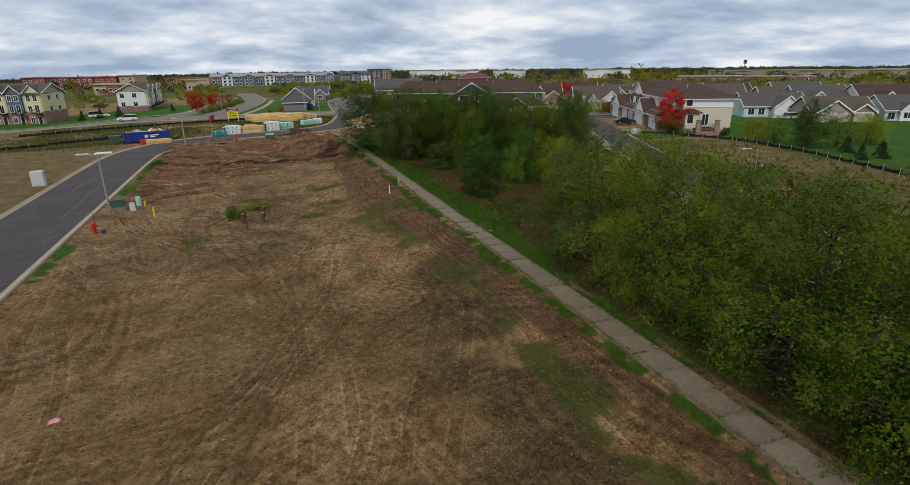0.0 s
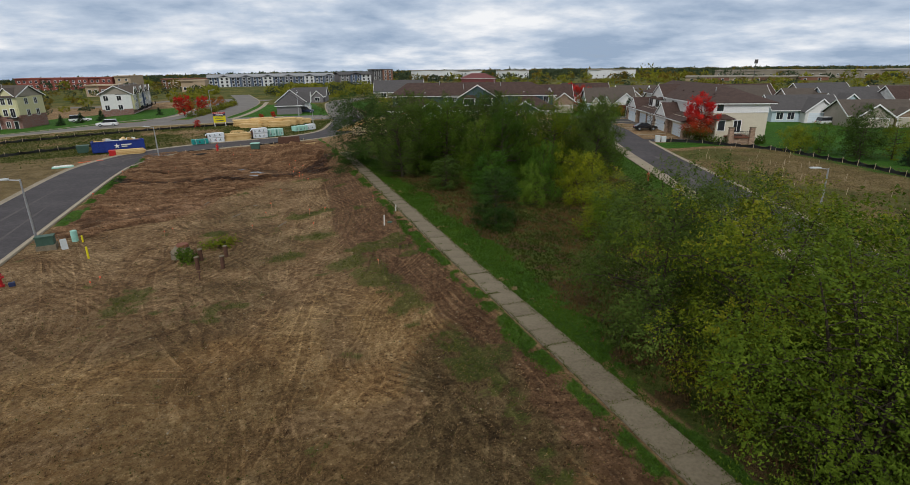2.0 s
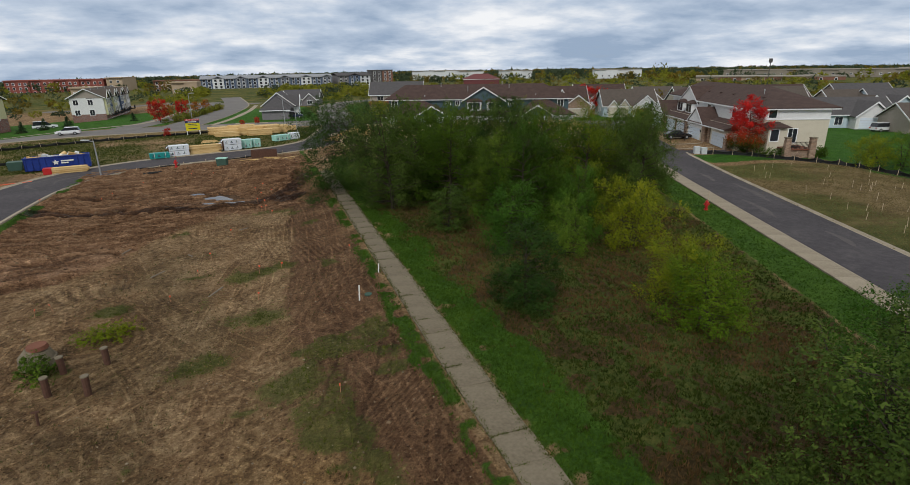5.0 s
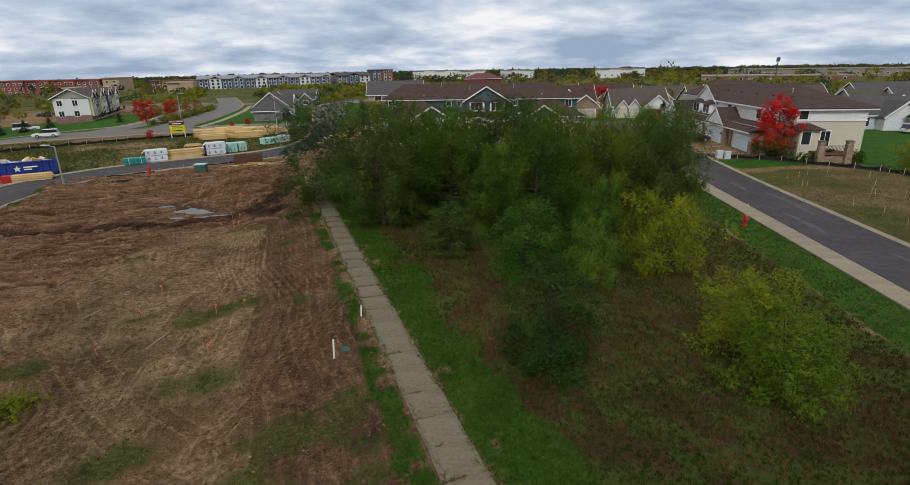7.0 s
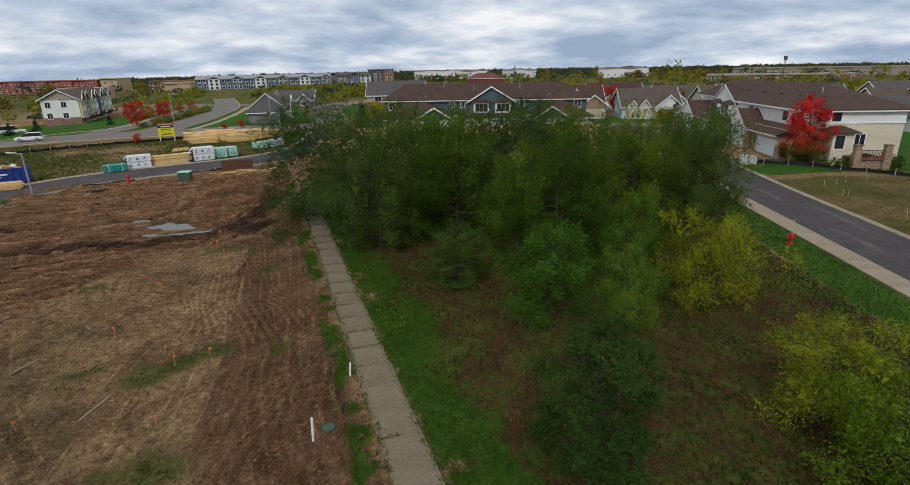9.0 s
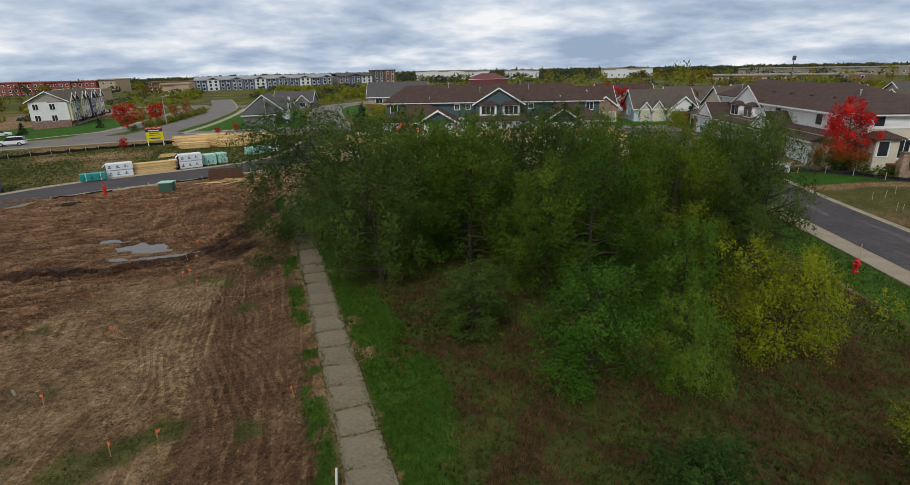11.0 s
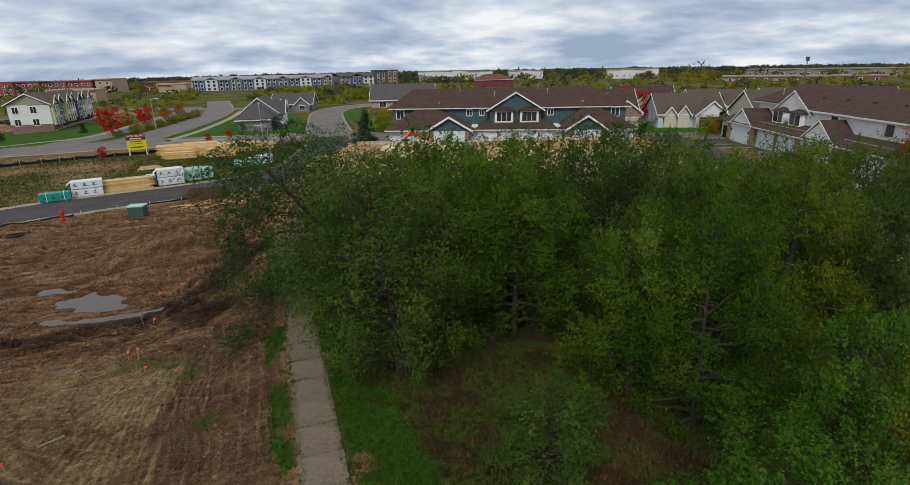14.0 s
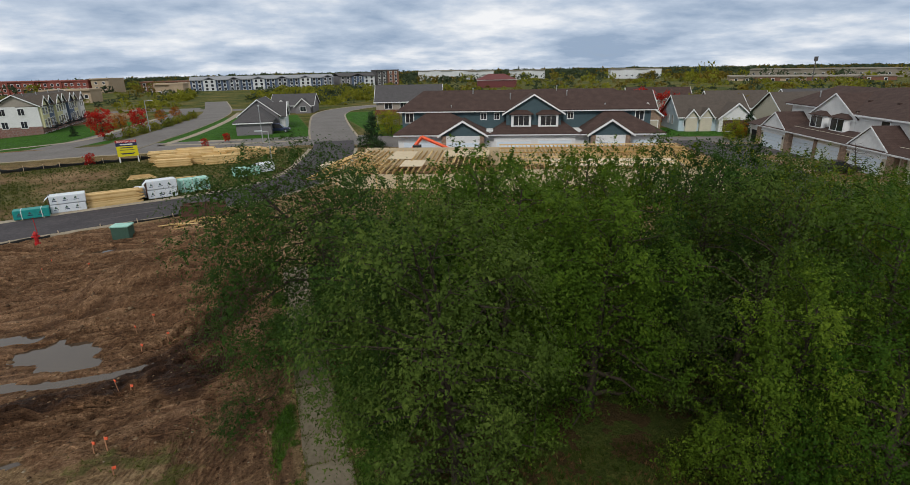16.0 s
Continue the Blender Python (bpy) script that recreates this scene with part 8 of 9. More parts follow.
def wrapped_stack(x, y, turn, length, width, tiers, mat, label, tier_h=0.72):
    """Sheet-wrapped bundles piled up, with dark print marks and straps."""
    r = thing("wrapped_timber_bundle", put(x, y, turn), label, "timber bundle", "wrapped bundles")
    for t in range(tiers):
        z = 0.1 + t * (tier_h + 0.06)
        part("wrapped_pack", bx(-length / 2 + 0.05 * t, -width / 2, z, length / 2 + 0.07 * t, width / 2, z + tier_h), M[mat], r, bevel=0.05)
        n = max(2, int(length / 0.85))
        for k in range(n):
            x0 = -length / 2 + 0.3 + k * (length - 0.3) / n
            bm = bmesh.new()
            prism(bm, [(x0, z + 0.4), (x0 + 0.13, z + 0.62), (x0 + 0.26, z + 0.4)], "y", -width / 2 - 0.012, -width / 2 + 0.01)
            part("print_mark", bm, M["siding_charcoal" if mat != "wrap_white" else "green_box"], r)
            part("print_bar", bx(x0 - 0.05, -width / 2 - 0.012, z + 0.26, x0 + 0.35, -width / 2 + 0.01, z + 0.33), M["navy_paint"], r)
        for k in range(2):
            x0 = -length * 0.28 + k * length * 0.56
            part("strap", bx(x0, -width / 2 - 0.016, z - 0.01, x0 + 0.05, width / 2 + 0.016, z + tier_h + 0.012), M["pvc"], r)
    if mat == "wrap_white":
        part("open_end", bx(-length / 2 - 0.03, -width * 0.44, 0.16, -length / 2 + 0.02, width * 0.44, 0.04 + tiers * (tier_h + 0.05)), M["rust"], r, "dark board ends where the wrap is torn")
        for k in range(2):
            bm = bmesh.new()
            x0, z0 = -length / 2, 0.1 + tiers * (tier_h + 0.06)
            hull(bm, [(x0 - 0.35, -width * (0.5 - 0.6 * k), z0 - 0.42), (x0 - 0.28, -width * (0.1 - 0.4 * k), z0 - 0.3), (x0 + 0.1, -width * (0.5 - 0.5 * k), z0 - 0.02), (x0 + 0.1, -width * (0.2 - 0.5 * k), z0), (x0 + 0.05, -width * (0.3 - 0.5 * k), z0 + 0.03)])
            part("torn_wrap", bm, M["black_cloth"] if k else M[mat], r)
    for k in range(2):
        part("bearer", bx(-length * 0.3 + k * length * 0.6, -width / 2, -0.15, -length * 0.3 + 0.1 + k * length * 0.6, width / 2, 0.12), M["stake_wood"], r)


wrapped_stack(-7.3, 111.3, 14, 2.6, 1.1, 1, "wrap_teal", "teal plastic-wrapped timber bundle on the verge", 0.8)
wrapped_stack(-4.9, 112.9, 14, 2.75, 1.4, 2, "wrap_white", "white plastic-wrapped timber bundles stacked two high", 0.75)
board_stack("timber_stack", -1.5, 114.1, 14, 4.6, 1.3, 14, "golden sawn boards in a ragged stack", ragged=0.45)
wrapped_stack(0.8, 116.0, 16, 1.6, 1.2, 1, "wrap_white", "small white-wrapped bundle on boards", 1.1)
wrapped_stack(2.5, 115.7, 18, 2.7, 1.4, 2, "wrap_white", "white plastic-wrapped timber bundles stacked two high", 0.85)
wrapped_stack(4.7, 117.2, 20, 1.5, 1.4, 1, "wrap_mint", "mint plastic-wrapped timber bundle", 1.35)
wrapped_stack(6.1, 118.0, 22, 1.3, 1.4, 1, "wrap_mint", "mint plastic-wrapped timber bundle", 1.3)
wrapped_stack(10.5, 124.4, 30, 3.0, 1.4, 1, "wrap_mint", "pale mint and white wrapped bundle by the kerb", 1.0)
wrapped_stack(12.6, 125.8, 30, 2.2, 1.3, 1, "wrap_white", "white plastic-wrapped bundle by the kerb", 1.1)
board_stack("timber_stack", -16.9, 103.9, 10, 4.6, 1.2, 8, "pale boards with a red-wrapped end by the kerb", ragged=0.2, wrap="red_paint")
for k, (x, y, l, w, n, t) in enumerate(((-0.6, 141.0, 4.2, 2.4, 20, 6), (1.2, 138.2, 5.2, 2.2, 18, -4), (3.4, 140.6, 5.0, 2.4, 24, 3), (5.4, 137.2, 5.0, 2.4, 22, -3), (8.2, 138.0, 4.8, 2.6, 24, 8), (10.4, 139.6, 4.0, 2.4, 20, 2), (1.0, 135.8, 4.4, 1.6, 14, 0), (7.0, 135.4, 4.6, 1.6, 18, 4), (12.6, 141.6, 3.4, 2.0, 14, 10))):
    board_stack("timber_stack", x, y, t, l, w, int(n * 0.76), "tall stack of pale sawn timber", ragged=0.3)
heap_boards = thing("board_heap", put(-1.6, 128.2, 8), "low heap of loose pale boards", "timber")
for k in range(9):
    part("board", bx(-1.6 + k * 0.05, -0.7 + k * 0.16, 0.03 * k, 1.6 - k * 0.1, -0.6 + k * 0.16, 0.03 * k + 0.09), M["lumber"], heap_boards)


def roof_truss(m, label="pale timber lattice truss lying on the ground"):
    r = thing("roof_truss", m, label, "truss", "roof trusses")
    for a, b in (((-2.2, -0.6, 0.1), (2.2, -0.2, 0.1)), ((-2.2, 0.6, 0.25), (2.2, 0.5, 0.25))):
        bm = bmesh.new()
        tube(bm, a, b, 0.07, 0.07, 4)
        part("chord", bm, M["lumber"], r)
    for k in range(9):
        bm = bmesh.new()
        tube(bm, (-2.1 + k * 0.5, -0.55 + 0.04 * k, 0.14), (-1.9 + k * 0.5 if k % 2 else -2.3 + k * 0.5, 0.55, 0.26), 0.05, 0.05, 4)
        part("web", bm, M["lumber"], r)
    return r


roof_truss(put(2.6, 122.3, 10, 0.05))
roof_truss(put(2.9, 122.9, 14, 0.25))

M["weathered"] = material("weathered", ((0.16, 0.13, 0.10), (0.26, 0.22, 0.17)), rough=0.9, scale=4)
# trench box and scattered boards
tb = thing("trench_box", put(7.3, 106.4, -4), "rust-brown steel trench box among loose boards", "trench box")
for y in (-0.5, 0.5):
    part("side_plate", bx(-1.8, y - 0.06, 0, 1.8, y + 0.06, 1.1), M["rust"], tb)
for x in (-1.7, 1.7):
    bm = bmesh.new()
    tube(bm, (x * 0.85, -0.5, 0.8), (x * 0.85, 0.5, 0.8), 0.08, 0.08, 8)
    part("spreader", bm, M["rust"], tb)
gsc = random.Random(9)
for k in range(15):
    bm = bmesh.new()
    l = gsc.uniform(0.7, 1.8)
    box(bm, -l, -0.06, 0, l, 0.06, 0.06)
    x, y = 8.3 + gsc.uniform(-3.0, 4.2), 103.6 + gsc.uniform(-0.9, 1.1)
    ob = solo("loose_board", bm, M["lumber"], put(x, y, gsc.uniform(-40, 60), 0.05 + 0.04 * (k % 4)), "loose sawn board lying on churned soil", "board", "scattered boards")
for x, y, t, l in ((-0.1, 60.2, 55, 0.6), (3.7, 55.6, 62, 0.75), (5.0, 69.0, 30, 0.4), (-3.0, 66, 70, 0.5), (1.5, 63.5, 120, 0.3)):
    solo("loose_board", bx(-l, -0.05, 0, l, 0.05, 0.04), M["weathered"], put(x, y, t, 0.01), "weathered grey board lying on sandy soil", "board", "scattered boards")

# sale sign
sg = thing("sale_sign", put(-5.6, 142.0, 10) @ Matrix.Scale(0.96, 4), "yellow and navy sale board on two white posts", "sign")
for x in (-1.2, 1.2):
    part("post", bx(x - 0.08, 0.02, -0.1, x + 0.08, 0.14, 2.6), M["white_trim"], sg)
part("panel", bx(-1.35, -0.04, 0.95, 1.35, 0.02, 2.45), M["yellow_paint"], sg)
part("navy_band", bx(-1.35, -0.05, 2.45, 1.35, 0.02, 2.95), M["navy_paint"], sg)
part("red_strip", bx(-1.35, -0.05, 2.95, 1.35, 0.02, 3.3), M["red_paint"], sg)
for z, l, hgt in ((2.15, 1.9, 0.14), (1.85, 2.2, 0.08), (1.355, 2.2, 0.08), (1.25, 1.8, 0.13)):
    part("letter_bar", bx(-l * 0.42, -0.056, z, l * 0.42, -0.03, z + hgt), M["navy_paint"], sg)
part("letter_bar", bx(-0.8, -0.062, 2.62, 0.8, -0.03, 2.78), M["pvc"], sg)
txt = bpy.data.curves.new("lettering", "FONT")
txt.body, txt.size, txt.align_x, txt.extrude = "NOW SELLING", 0.36, "CENTER", 0.004
txt.materials.append(M["pvc"])
lettering = new("lettering", txt)
lettering.parent = sg
lettering.matrix_basis = pose(0, -0.058, 3.0, 90, 0, 0)


# silt fences
def silt_fence(pts, h=0.6, label="sagging black silt fence on wooden stakes", lean=0.15):
    r = thing("silt_fence", pose(0, 0, 0), label, "fence", "silt fences")
    path = dense(pts, 0.8)
    v, g = [], random.Random(len(pts))
    for i, (x, y) in enumerate(path):
        z = ground_z(x, y)
        sag = h * (0.78 + 0.22 * math.cos(i * 2 * math.pi / 3)) * g.uniform(0.85, 1.05)
        v += [(x, y, z - 0.1), (x + lean * g.uniform(0.3, 1), y + lean * 0.4, z + sag * 0.55), (x, y, z + sag), (x + 0.03, y + 0.03, z + sag), (x + 0.03 + lean * 0.5, y + 0.03, z - 0.1)]
    n = len(path)
    ix = np.arange(n * 5).reshape(n, 5)
    q = np.stack((ix[:-1, :-1], ix[:-1, 1:], ix[1:, 1:], ix[1:, :-1]), -1).reshape(-1, 4)
    ob = new("cloth", mesh_np("cloth", np.array(v), q, M["black_cloth"]))
    ob.parent = r
    for i in range(0, n, 3):
        x, y = path[i]
        bm = bmesh.new()
        box(bm, x - 0.025, y - 0.025, ground_z(x, y) - 0.1, x + 0.025, y + 0.025, ground_z(x, y) + h + 0.15)
        part("stake", bm, M["stake_wood"], r)


silt_fence([(-75, 96), (-55, 101), (-38.5, 106.1), (-32.5, 110.8), (-28.7, 113.1), (-24, 117)])
silt_fence([(-44, 126), (-28, 135.5), (-14, 141.6), (-9, 142.5), (-5.8, 143.3), (2, 146.5), (9, 147.5)])
silt_fence([(69.5, 86.5), (72.0, 83.8), (75.0, 77.5), (78.7, 70.0), (78.2, 62.0), (76.7, 54.0), (73.4, 44.0), (70.0, 33.0), (66.5, 22)], 0.65)
silt_fence([(-8.6, 101.6), (-5.2, 103.6), (-1.5, 105.1), (2, 105.9), (6.5, 107.2), (10.5, 109.2)], 0.22, "low black silt sock along the kerb", 0.1)


M["lath_orange"] = material("lath_orange", ((0.30, 0.15, 0.08), (0.42, 0.22, 0.12)), rough=0.9, scale=5)
# survey stakes with flags
def survey_stake(x, y, h=0.55, flag=True, lean=0.0):
    r = thing("survey_stake", put(x, y, x * 50) @ pose(0, 0, 0, lean, 0, 0), "thin wooden survey stake with orange tape" if flag else "thin pale wooden survey lath", "stake", "survey stakes")
    part("lath", bx(-0.02, -0.01, -0.1, 0.02, 0.01, h), M["lath_orange" if flag else "stake_wood"], r)
    if flag:
        bm = bmesh.new()
        prism(bm, [(0.0, h - 0.02), (0.12, h - 0.03), (0.10, h - 0.13), (0.0, h - 0.11)], "y", -0.02, 0.02)
        part("flag", bm, M["flag_orange"], r)


for k, (x, y) in enumerate(((1.3, 55.2), (6.1, 53.6), (6.2, 57.8), (7.6, 58.0), (12.2, 57.9), (6.2, 78.6), (6.8, 78.1), (6.5, 74.0), (6.9, 74.0), (7.4, 72.6), (6.0, 83.7), (6.8, 84.1), (6.5, 81.9), (7.6, 82.4), (-1.4, 94.7), (-1.4, 96.5), (0.9, 95.5), (-6.0, 90.8), (-5.2, 91.8), (-9, 85.5), (-8.2, 86.5), (-8.2, 45.8), (-5.4, 55.5), (-4.7, 56.0), (-7.9, 46.6), (2.5, 58.8), (4.2, 67.5), (9.2, 42.0), (3.0, 62.0))):
    survey_stake(x, y, 0.4 + 0.1 * (k % 3), True, (k * 37) % 17 - 8)
gl = random.Random(12)
for k in range(44):
    n, u = gl.uniform(31, 44), gl.uniform(56, 97)
    x, y = nu(n, u)
    survey_stake(x, y, gl.uniform(0.6, 0.95), False, gl.uniform(-9, 9))
for x, y in ((-13.9, 71), (-13.8, 84)):
    survey_stake(x, y, 0.7, True)
# standpipe, lid and markers beside the footpath
bm = bmesh.new()
tube(bm, (0, 0, -0.1), (0.04, 0, 0.88), 0.042, 0.042, 10)
solo("standpipe", bm, M["pvc"], put(11.4, 49.9), "white plastic standpipe in churned red soil", "pipe", smooth=False)
bm = bmesh.new()
tube(bm, (0, 0, -0.05), (0, 0, 0.06), 0.22, 0.21, 14)
solo("access_lid", bm, M["green_box"], put(11.95, 50.2), "round teal access lid in the soil", "lid")
bm = bmesh.new()
tube(bm, (0, 0, 0), (0.05, 0.05, 0.55), 0.035, 0.035, 6)
solo("marker_post", bm, M["pvc"], put(13.1, 52.8), "short white marker post beside the footpath", "post")
bm = bmesh.new()
hull(bm, [(-0.22, -0.1, 0), (0.2, -0.12, 0), (0.24, 0.1, 0), (-0.18, 0.13, 0), (-0.1, 0, 0.12), (0.12, 0.03, 0.14), (0.02, -0.06, 0.1)])
M["pink"] = material("pink", ((0.55, 0.16, 0.22), (0.7, 0.4, 0.42)), rough=0.7, scale=8)
solo("crumpled_bag", bm, M["pink"], put(-8.6, 20.8, 20), "crumpled pink bag on sandy soil", "litter", bevel=0.02)
bm = bmesh.new()
box(bm, -1.2, -0.6, 0, 1.2, 0.6, 0.16)
gp = thing("pallet_sheets", put(-22.9, 94.2, 12), "flat mint and white sheet stack on the verge", "sheet stack")
part("sheets", bm, M["wrap_mint"], gp, bevel=0.03)
part("top_sheet", bx(-1.0, -0.5, 0.16, 1.0, 0.45, 0.24), M["pvc"], gp)
bm = bmesh.new()
box(bm, -1.5, -0.08, 0, 1.5, 0.08, 0.07)
solo("orange_netting", bm, M["flag_orange"], put(-20.6, 98.2, 20), "low roll of orange netting by the kerb", "netting", bevel=0.02)
turns = np.linspace(0, 13.5, 60)
coil = np.stack((0.9 * np.cos(turns) * (1 - 0.02 * turns) + 0.05 * turns, 0.42 * np.sin(turns) * (1 - 0.015 * turns), 0.06 + 0.008 * turns), -1)
hose = tagged(new("black_hose", mesh_np("black_hose", *tubes_np([(coil, np.full(60, 0.055))], 6), M["black_cloth"])), "loose coil of black drain hose on the soil", "hose")
hose.matrix_world = put(-6.6, 98.5, 10)


# ---------- house under construction ----------
cb = thing("house_under_construction", BLOCK, "timber-framed house shell with pale sheathing and open joists", "house")
part("slab", bx(-27, 111, -1.2, 14, 127, -0.5), M["concrete"], cb)
for b in ((-27, 110.9, -0.5, -9, 111.1, 1.5), (-27, 111.1, -0.5, -26.8, 127, 1.5), (-9, 110.9, -0.5, 14, 111.1, 2.0), (13.8, 111.1, -0.5, 14, 127, 2.0), (-27, 126.8, -0.5, 14, 127, 2.0)):
    part("sheathed_wall", bx(*b), M["sheathing"], cb)
for k in range(9):
    part("wall_stud", bx(-26.6 + k * 2.2, 110.8, -0.5, -26.5 + k * 2.2, 110.9, 1.6), M["lumber"], cb)
for k in range(46):
    part("joist", bx(-8.8 + k * 0.5, 111, 2.0, -8.75 + k * 0.5, 127, 2.28), M["lumber"], cb)
for y in (113, 116.5, 120, 123.5, 126.6):
    part("cross_joist", bx(-8.9, y, 2.28, 14, y + 0.12, 2.42), M["lumber"], cb)
part("floor_sheet", bx(-4, 111.2, 2.3, 10, 115.5, 2.34), M["sheathing"], cb)
jw = random.Random(5)
for k in range(26):
    x = -26.4 + k * 0.66
    part("joist", bx(x, 111.2 + jw.uniform(-0.3, 0.4), 1.5, x + 0.06, 126.6 + jw.uniform(-0.6, 0.4), 1.76), M["lumber"], cb)
for k, (x0, y0, x1, y1) in enumerate(((-22.5, 119, -19.5, 125), (-16.1, 120.5, -10.2, 126), (-20.2, 114, -17.6, 118))):
    part("roof_sheet", bx(x0, y0, 1.78 + 0.01 * k, x1, y1, 1.82 + 0.01 * k), M["sheathing"], cb)
for k in range(9):
    x = -24.5 + k * 1.7
    part("loose_board", bx(x, 113 + jw.uniform(0, 8), 1.84, x + 0.16, 117.5 + jw.uniform(0, 8), 1.9), M["lumber"], cb)
for k in range(7):
    bm = bmesh.new()
    y = 112.5 + k * 1.6
    for a, b in (((-30.5, y, 0.7), (-26.5, y, 2.2)), ((-26.5, y, 2.2), (-22.5, y, 0.9)), ((-30.5, y, 0.7), (-22.5, y, 0.9)), ((-28.5, y, 0.75), (-27, y, 2.0))):
        tube(bm, a, b, 0.07, 0.07, 4)
    part("truss", bm, M["lumber"], cb)
part("porch_sheet", bx(-31.5, 119.5, 0.6, -27.2, 124, 0.75), M["sheathing"], cb)
for x in (-31, -28):
    part("porch_post", bx(x, 120, -1, x + 0.15, 120.15, 0.6), M["lumber"], cb)

# orange telehandler behind it
th = thing("telehandler", BLOCK @ Matrix.Translation((-19.5, 131.5, -0.7)), "orange telehandler with a lowered boom", "telehandler")
part("chassis", bx(-2.2, -0.9, 0.6, 2.0, 0.9, 1.3), M["flag_orange"], th, bevel=0.06)
part("cab", bx(-1.6, -0.95, 1.3, -0.4, -0.05, 2.5), M["glass"], th, bevel=0.05)
bm = bmesh.new()
tube(bm, (-0.4, 0.3, 3.5), (4.2, 0.3, 1.5), 0.25, 0.2, 4)
tube(bm, (-1.8, 0.3, 1.8), (-0.4, 0.3, 3.5), 0.25, 0.25, 4)
part("boom", bm, M["flag_orange"], th)
part("counterweight", bx(-2.8, -0.8, 0.7, -2.2, 0.8, 1.6), M["wrap_teal"], th)
for x in (-1.5, 1.4):
    for y in (-1.0, 1.0):
        bm = bmesh.new()
        tube(bm, (x, y - 0.2, 0.6), (x, y + 0.2, 0.6), 0.6, 0.6, 16)
        part("wheel", bm, M["tyre"], th)
wrapped_x, wrapped_y = nu(-23.5, 130.6)
wrapped_stack(wrapped_x, wrapped_y, -23, 3.2, 1.6, 1, "wrap_teal", "teal plastic-wrapped bundle behind the shell", 1.7)


# ---------- cars ----------
def car(m, paint, label, length=4.6, height=1.45, van=False):
    r = thing("car", m, label, "car", "parked cars")
    h = length / 2
    bm = bmesh.new()
    low = [(-h, 0.35), (h, 0.35), (h + 0.02, 0.62), (h - 0.15, 0.82), (h * 0.55, 0.92), (-h * 0.8, 0.95), (-h, 0.85)]
    prism(bm, low, "y", -0.88, 0.88)
    part("body", bm, M[paint], r, bevel=0.06)
    top = [(h * 0.52, 0.9), (h * 0.16, height - 0.06), (-h * (0.85 if van else 0.5), height - 0.05), (-h * (0.95 if van else 0.86), 0.92)]
    bm = bmesh.new()
    prism(bm, top, "y", -0.74, 0.74)
    part("cabin_glass", bm, M["glass"], r, bevel=0.03)
    part("roof", bx(-h * (0.85 if van else 0.5), -0.72, height - 0.07, h * 0.18, 0.72, height), M[paint], r, bevel=0.03)
    for x in (-h * 0.6, h * 0.62):
        for y in (-0.8, 0.8):
            bm = bmesh.new()
            tube(bm, (x, y - 0.11, 0.33), (x, y + 0.11, 0.33), 0.33, 0.33, 16)
            w = part("wheel", bm, M["tyre"], r)
            bm = bmesh.new()
            tube(bm, (x, y - 0.125, 0.33), (x, y + 0.125, 0.33), 0.2, 0.2, 12)
            part("rim", bm, M["steel"], w)
    for y in (-0.62, 0.62):
        part("headlight", bx(h - 0.12, y - 0.2, 0.64, h + 0.01, y + 0.2, 0.78), M["pvc"], r)
        part("tail_light", bx(-h - 0.01, y - 0.18, 0.68, -h + 0.08, y + 0.18, 0.84), M["red_paint"], r)
    return r


cx, cy = nu(31.2, 121.3)
car(pose(cx, cy, lay(cx, cy) + 0.05, 0, 0, -23.5), "car_black", "black saloon car parked on the garage driveway", 4.5)
car(put(-31.0, 156.2, 184, 0.03), "car_white", "white estate car on the cross street", 4.4, 1.6, True)
car(put(15.8, 171.5, -8), "navy_paint", "dark blue sport utility car in a driveway", 4.6, 1.75, True)
wx, wy = nu(72.5, 130.5)
car(put(wx, wy, -10), "car_white", "white sport utility car before a house", 4.6, 1.7, True)
car(put(-43.5, 183.5, 20), "car_white", "white pickup parked by the brick town houses", 5.2, 1.9, True)

# ---------- shrubs, bare trees, low plants ----------
KIND["shrub"] = tree_meshes(31, 1.3, 2.2, M["wood_yellow"], 900, 0.16, 0.05, "round", 3)
KIND["weed"] = tree_meshes(32, 0.7, 1.0, M["leaf_green"], 1500, 0.07, 0.05, "round", 3)
KIND["yellow_weed"] = tree_meshes(33, 0.7, 1.1, M["leaf_yellow"], 1500, 0.07, 0.05, "round", 3)
for k in range(15):
    f = k / 14
    tree(KIND["shrub"], -15.0 + 9.4 * f ** 0.8 + (k % 2) * 1.2, 173 + 47 * f, 0.9 + 0.2 * (k % 3), k * 50, "rounded yellow-brown shrub on the avenue median", "shrub", "median shrubs", category="shrub")
for k, (n, u) in enumerate(((37.2, 102.6), (38.6, 102.0), (44.2, 101.8), (45.2, 103), (36.0, 106.6))):
    x, y = nu(n, u)
    tree(KIND["weed"], x, y, 1.6, k * 40, "clipped dark green garden shrub", "shrub", "garden shrubs", category="shrub")
tree(KIND["weed"], -2.9, 48.3, 1.35, 0, "dark green weed clump by the manhole", "weed_clump", category="weed")
tree(KIND["yellow_weed"], -1.6, 51.7, 1.35, 60, "yellow flowering weed clump on bare soil", "weed_clump", category="weed", sz=0.8)
tree(KIND["yellow_weed"], -0.7, 51.9, 1.0, 100, "yellow flowering weed clump on bare soil", "weed_clump", category="weed", sz=0.8)
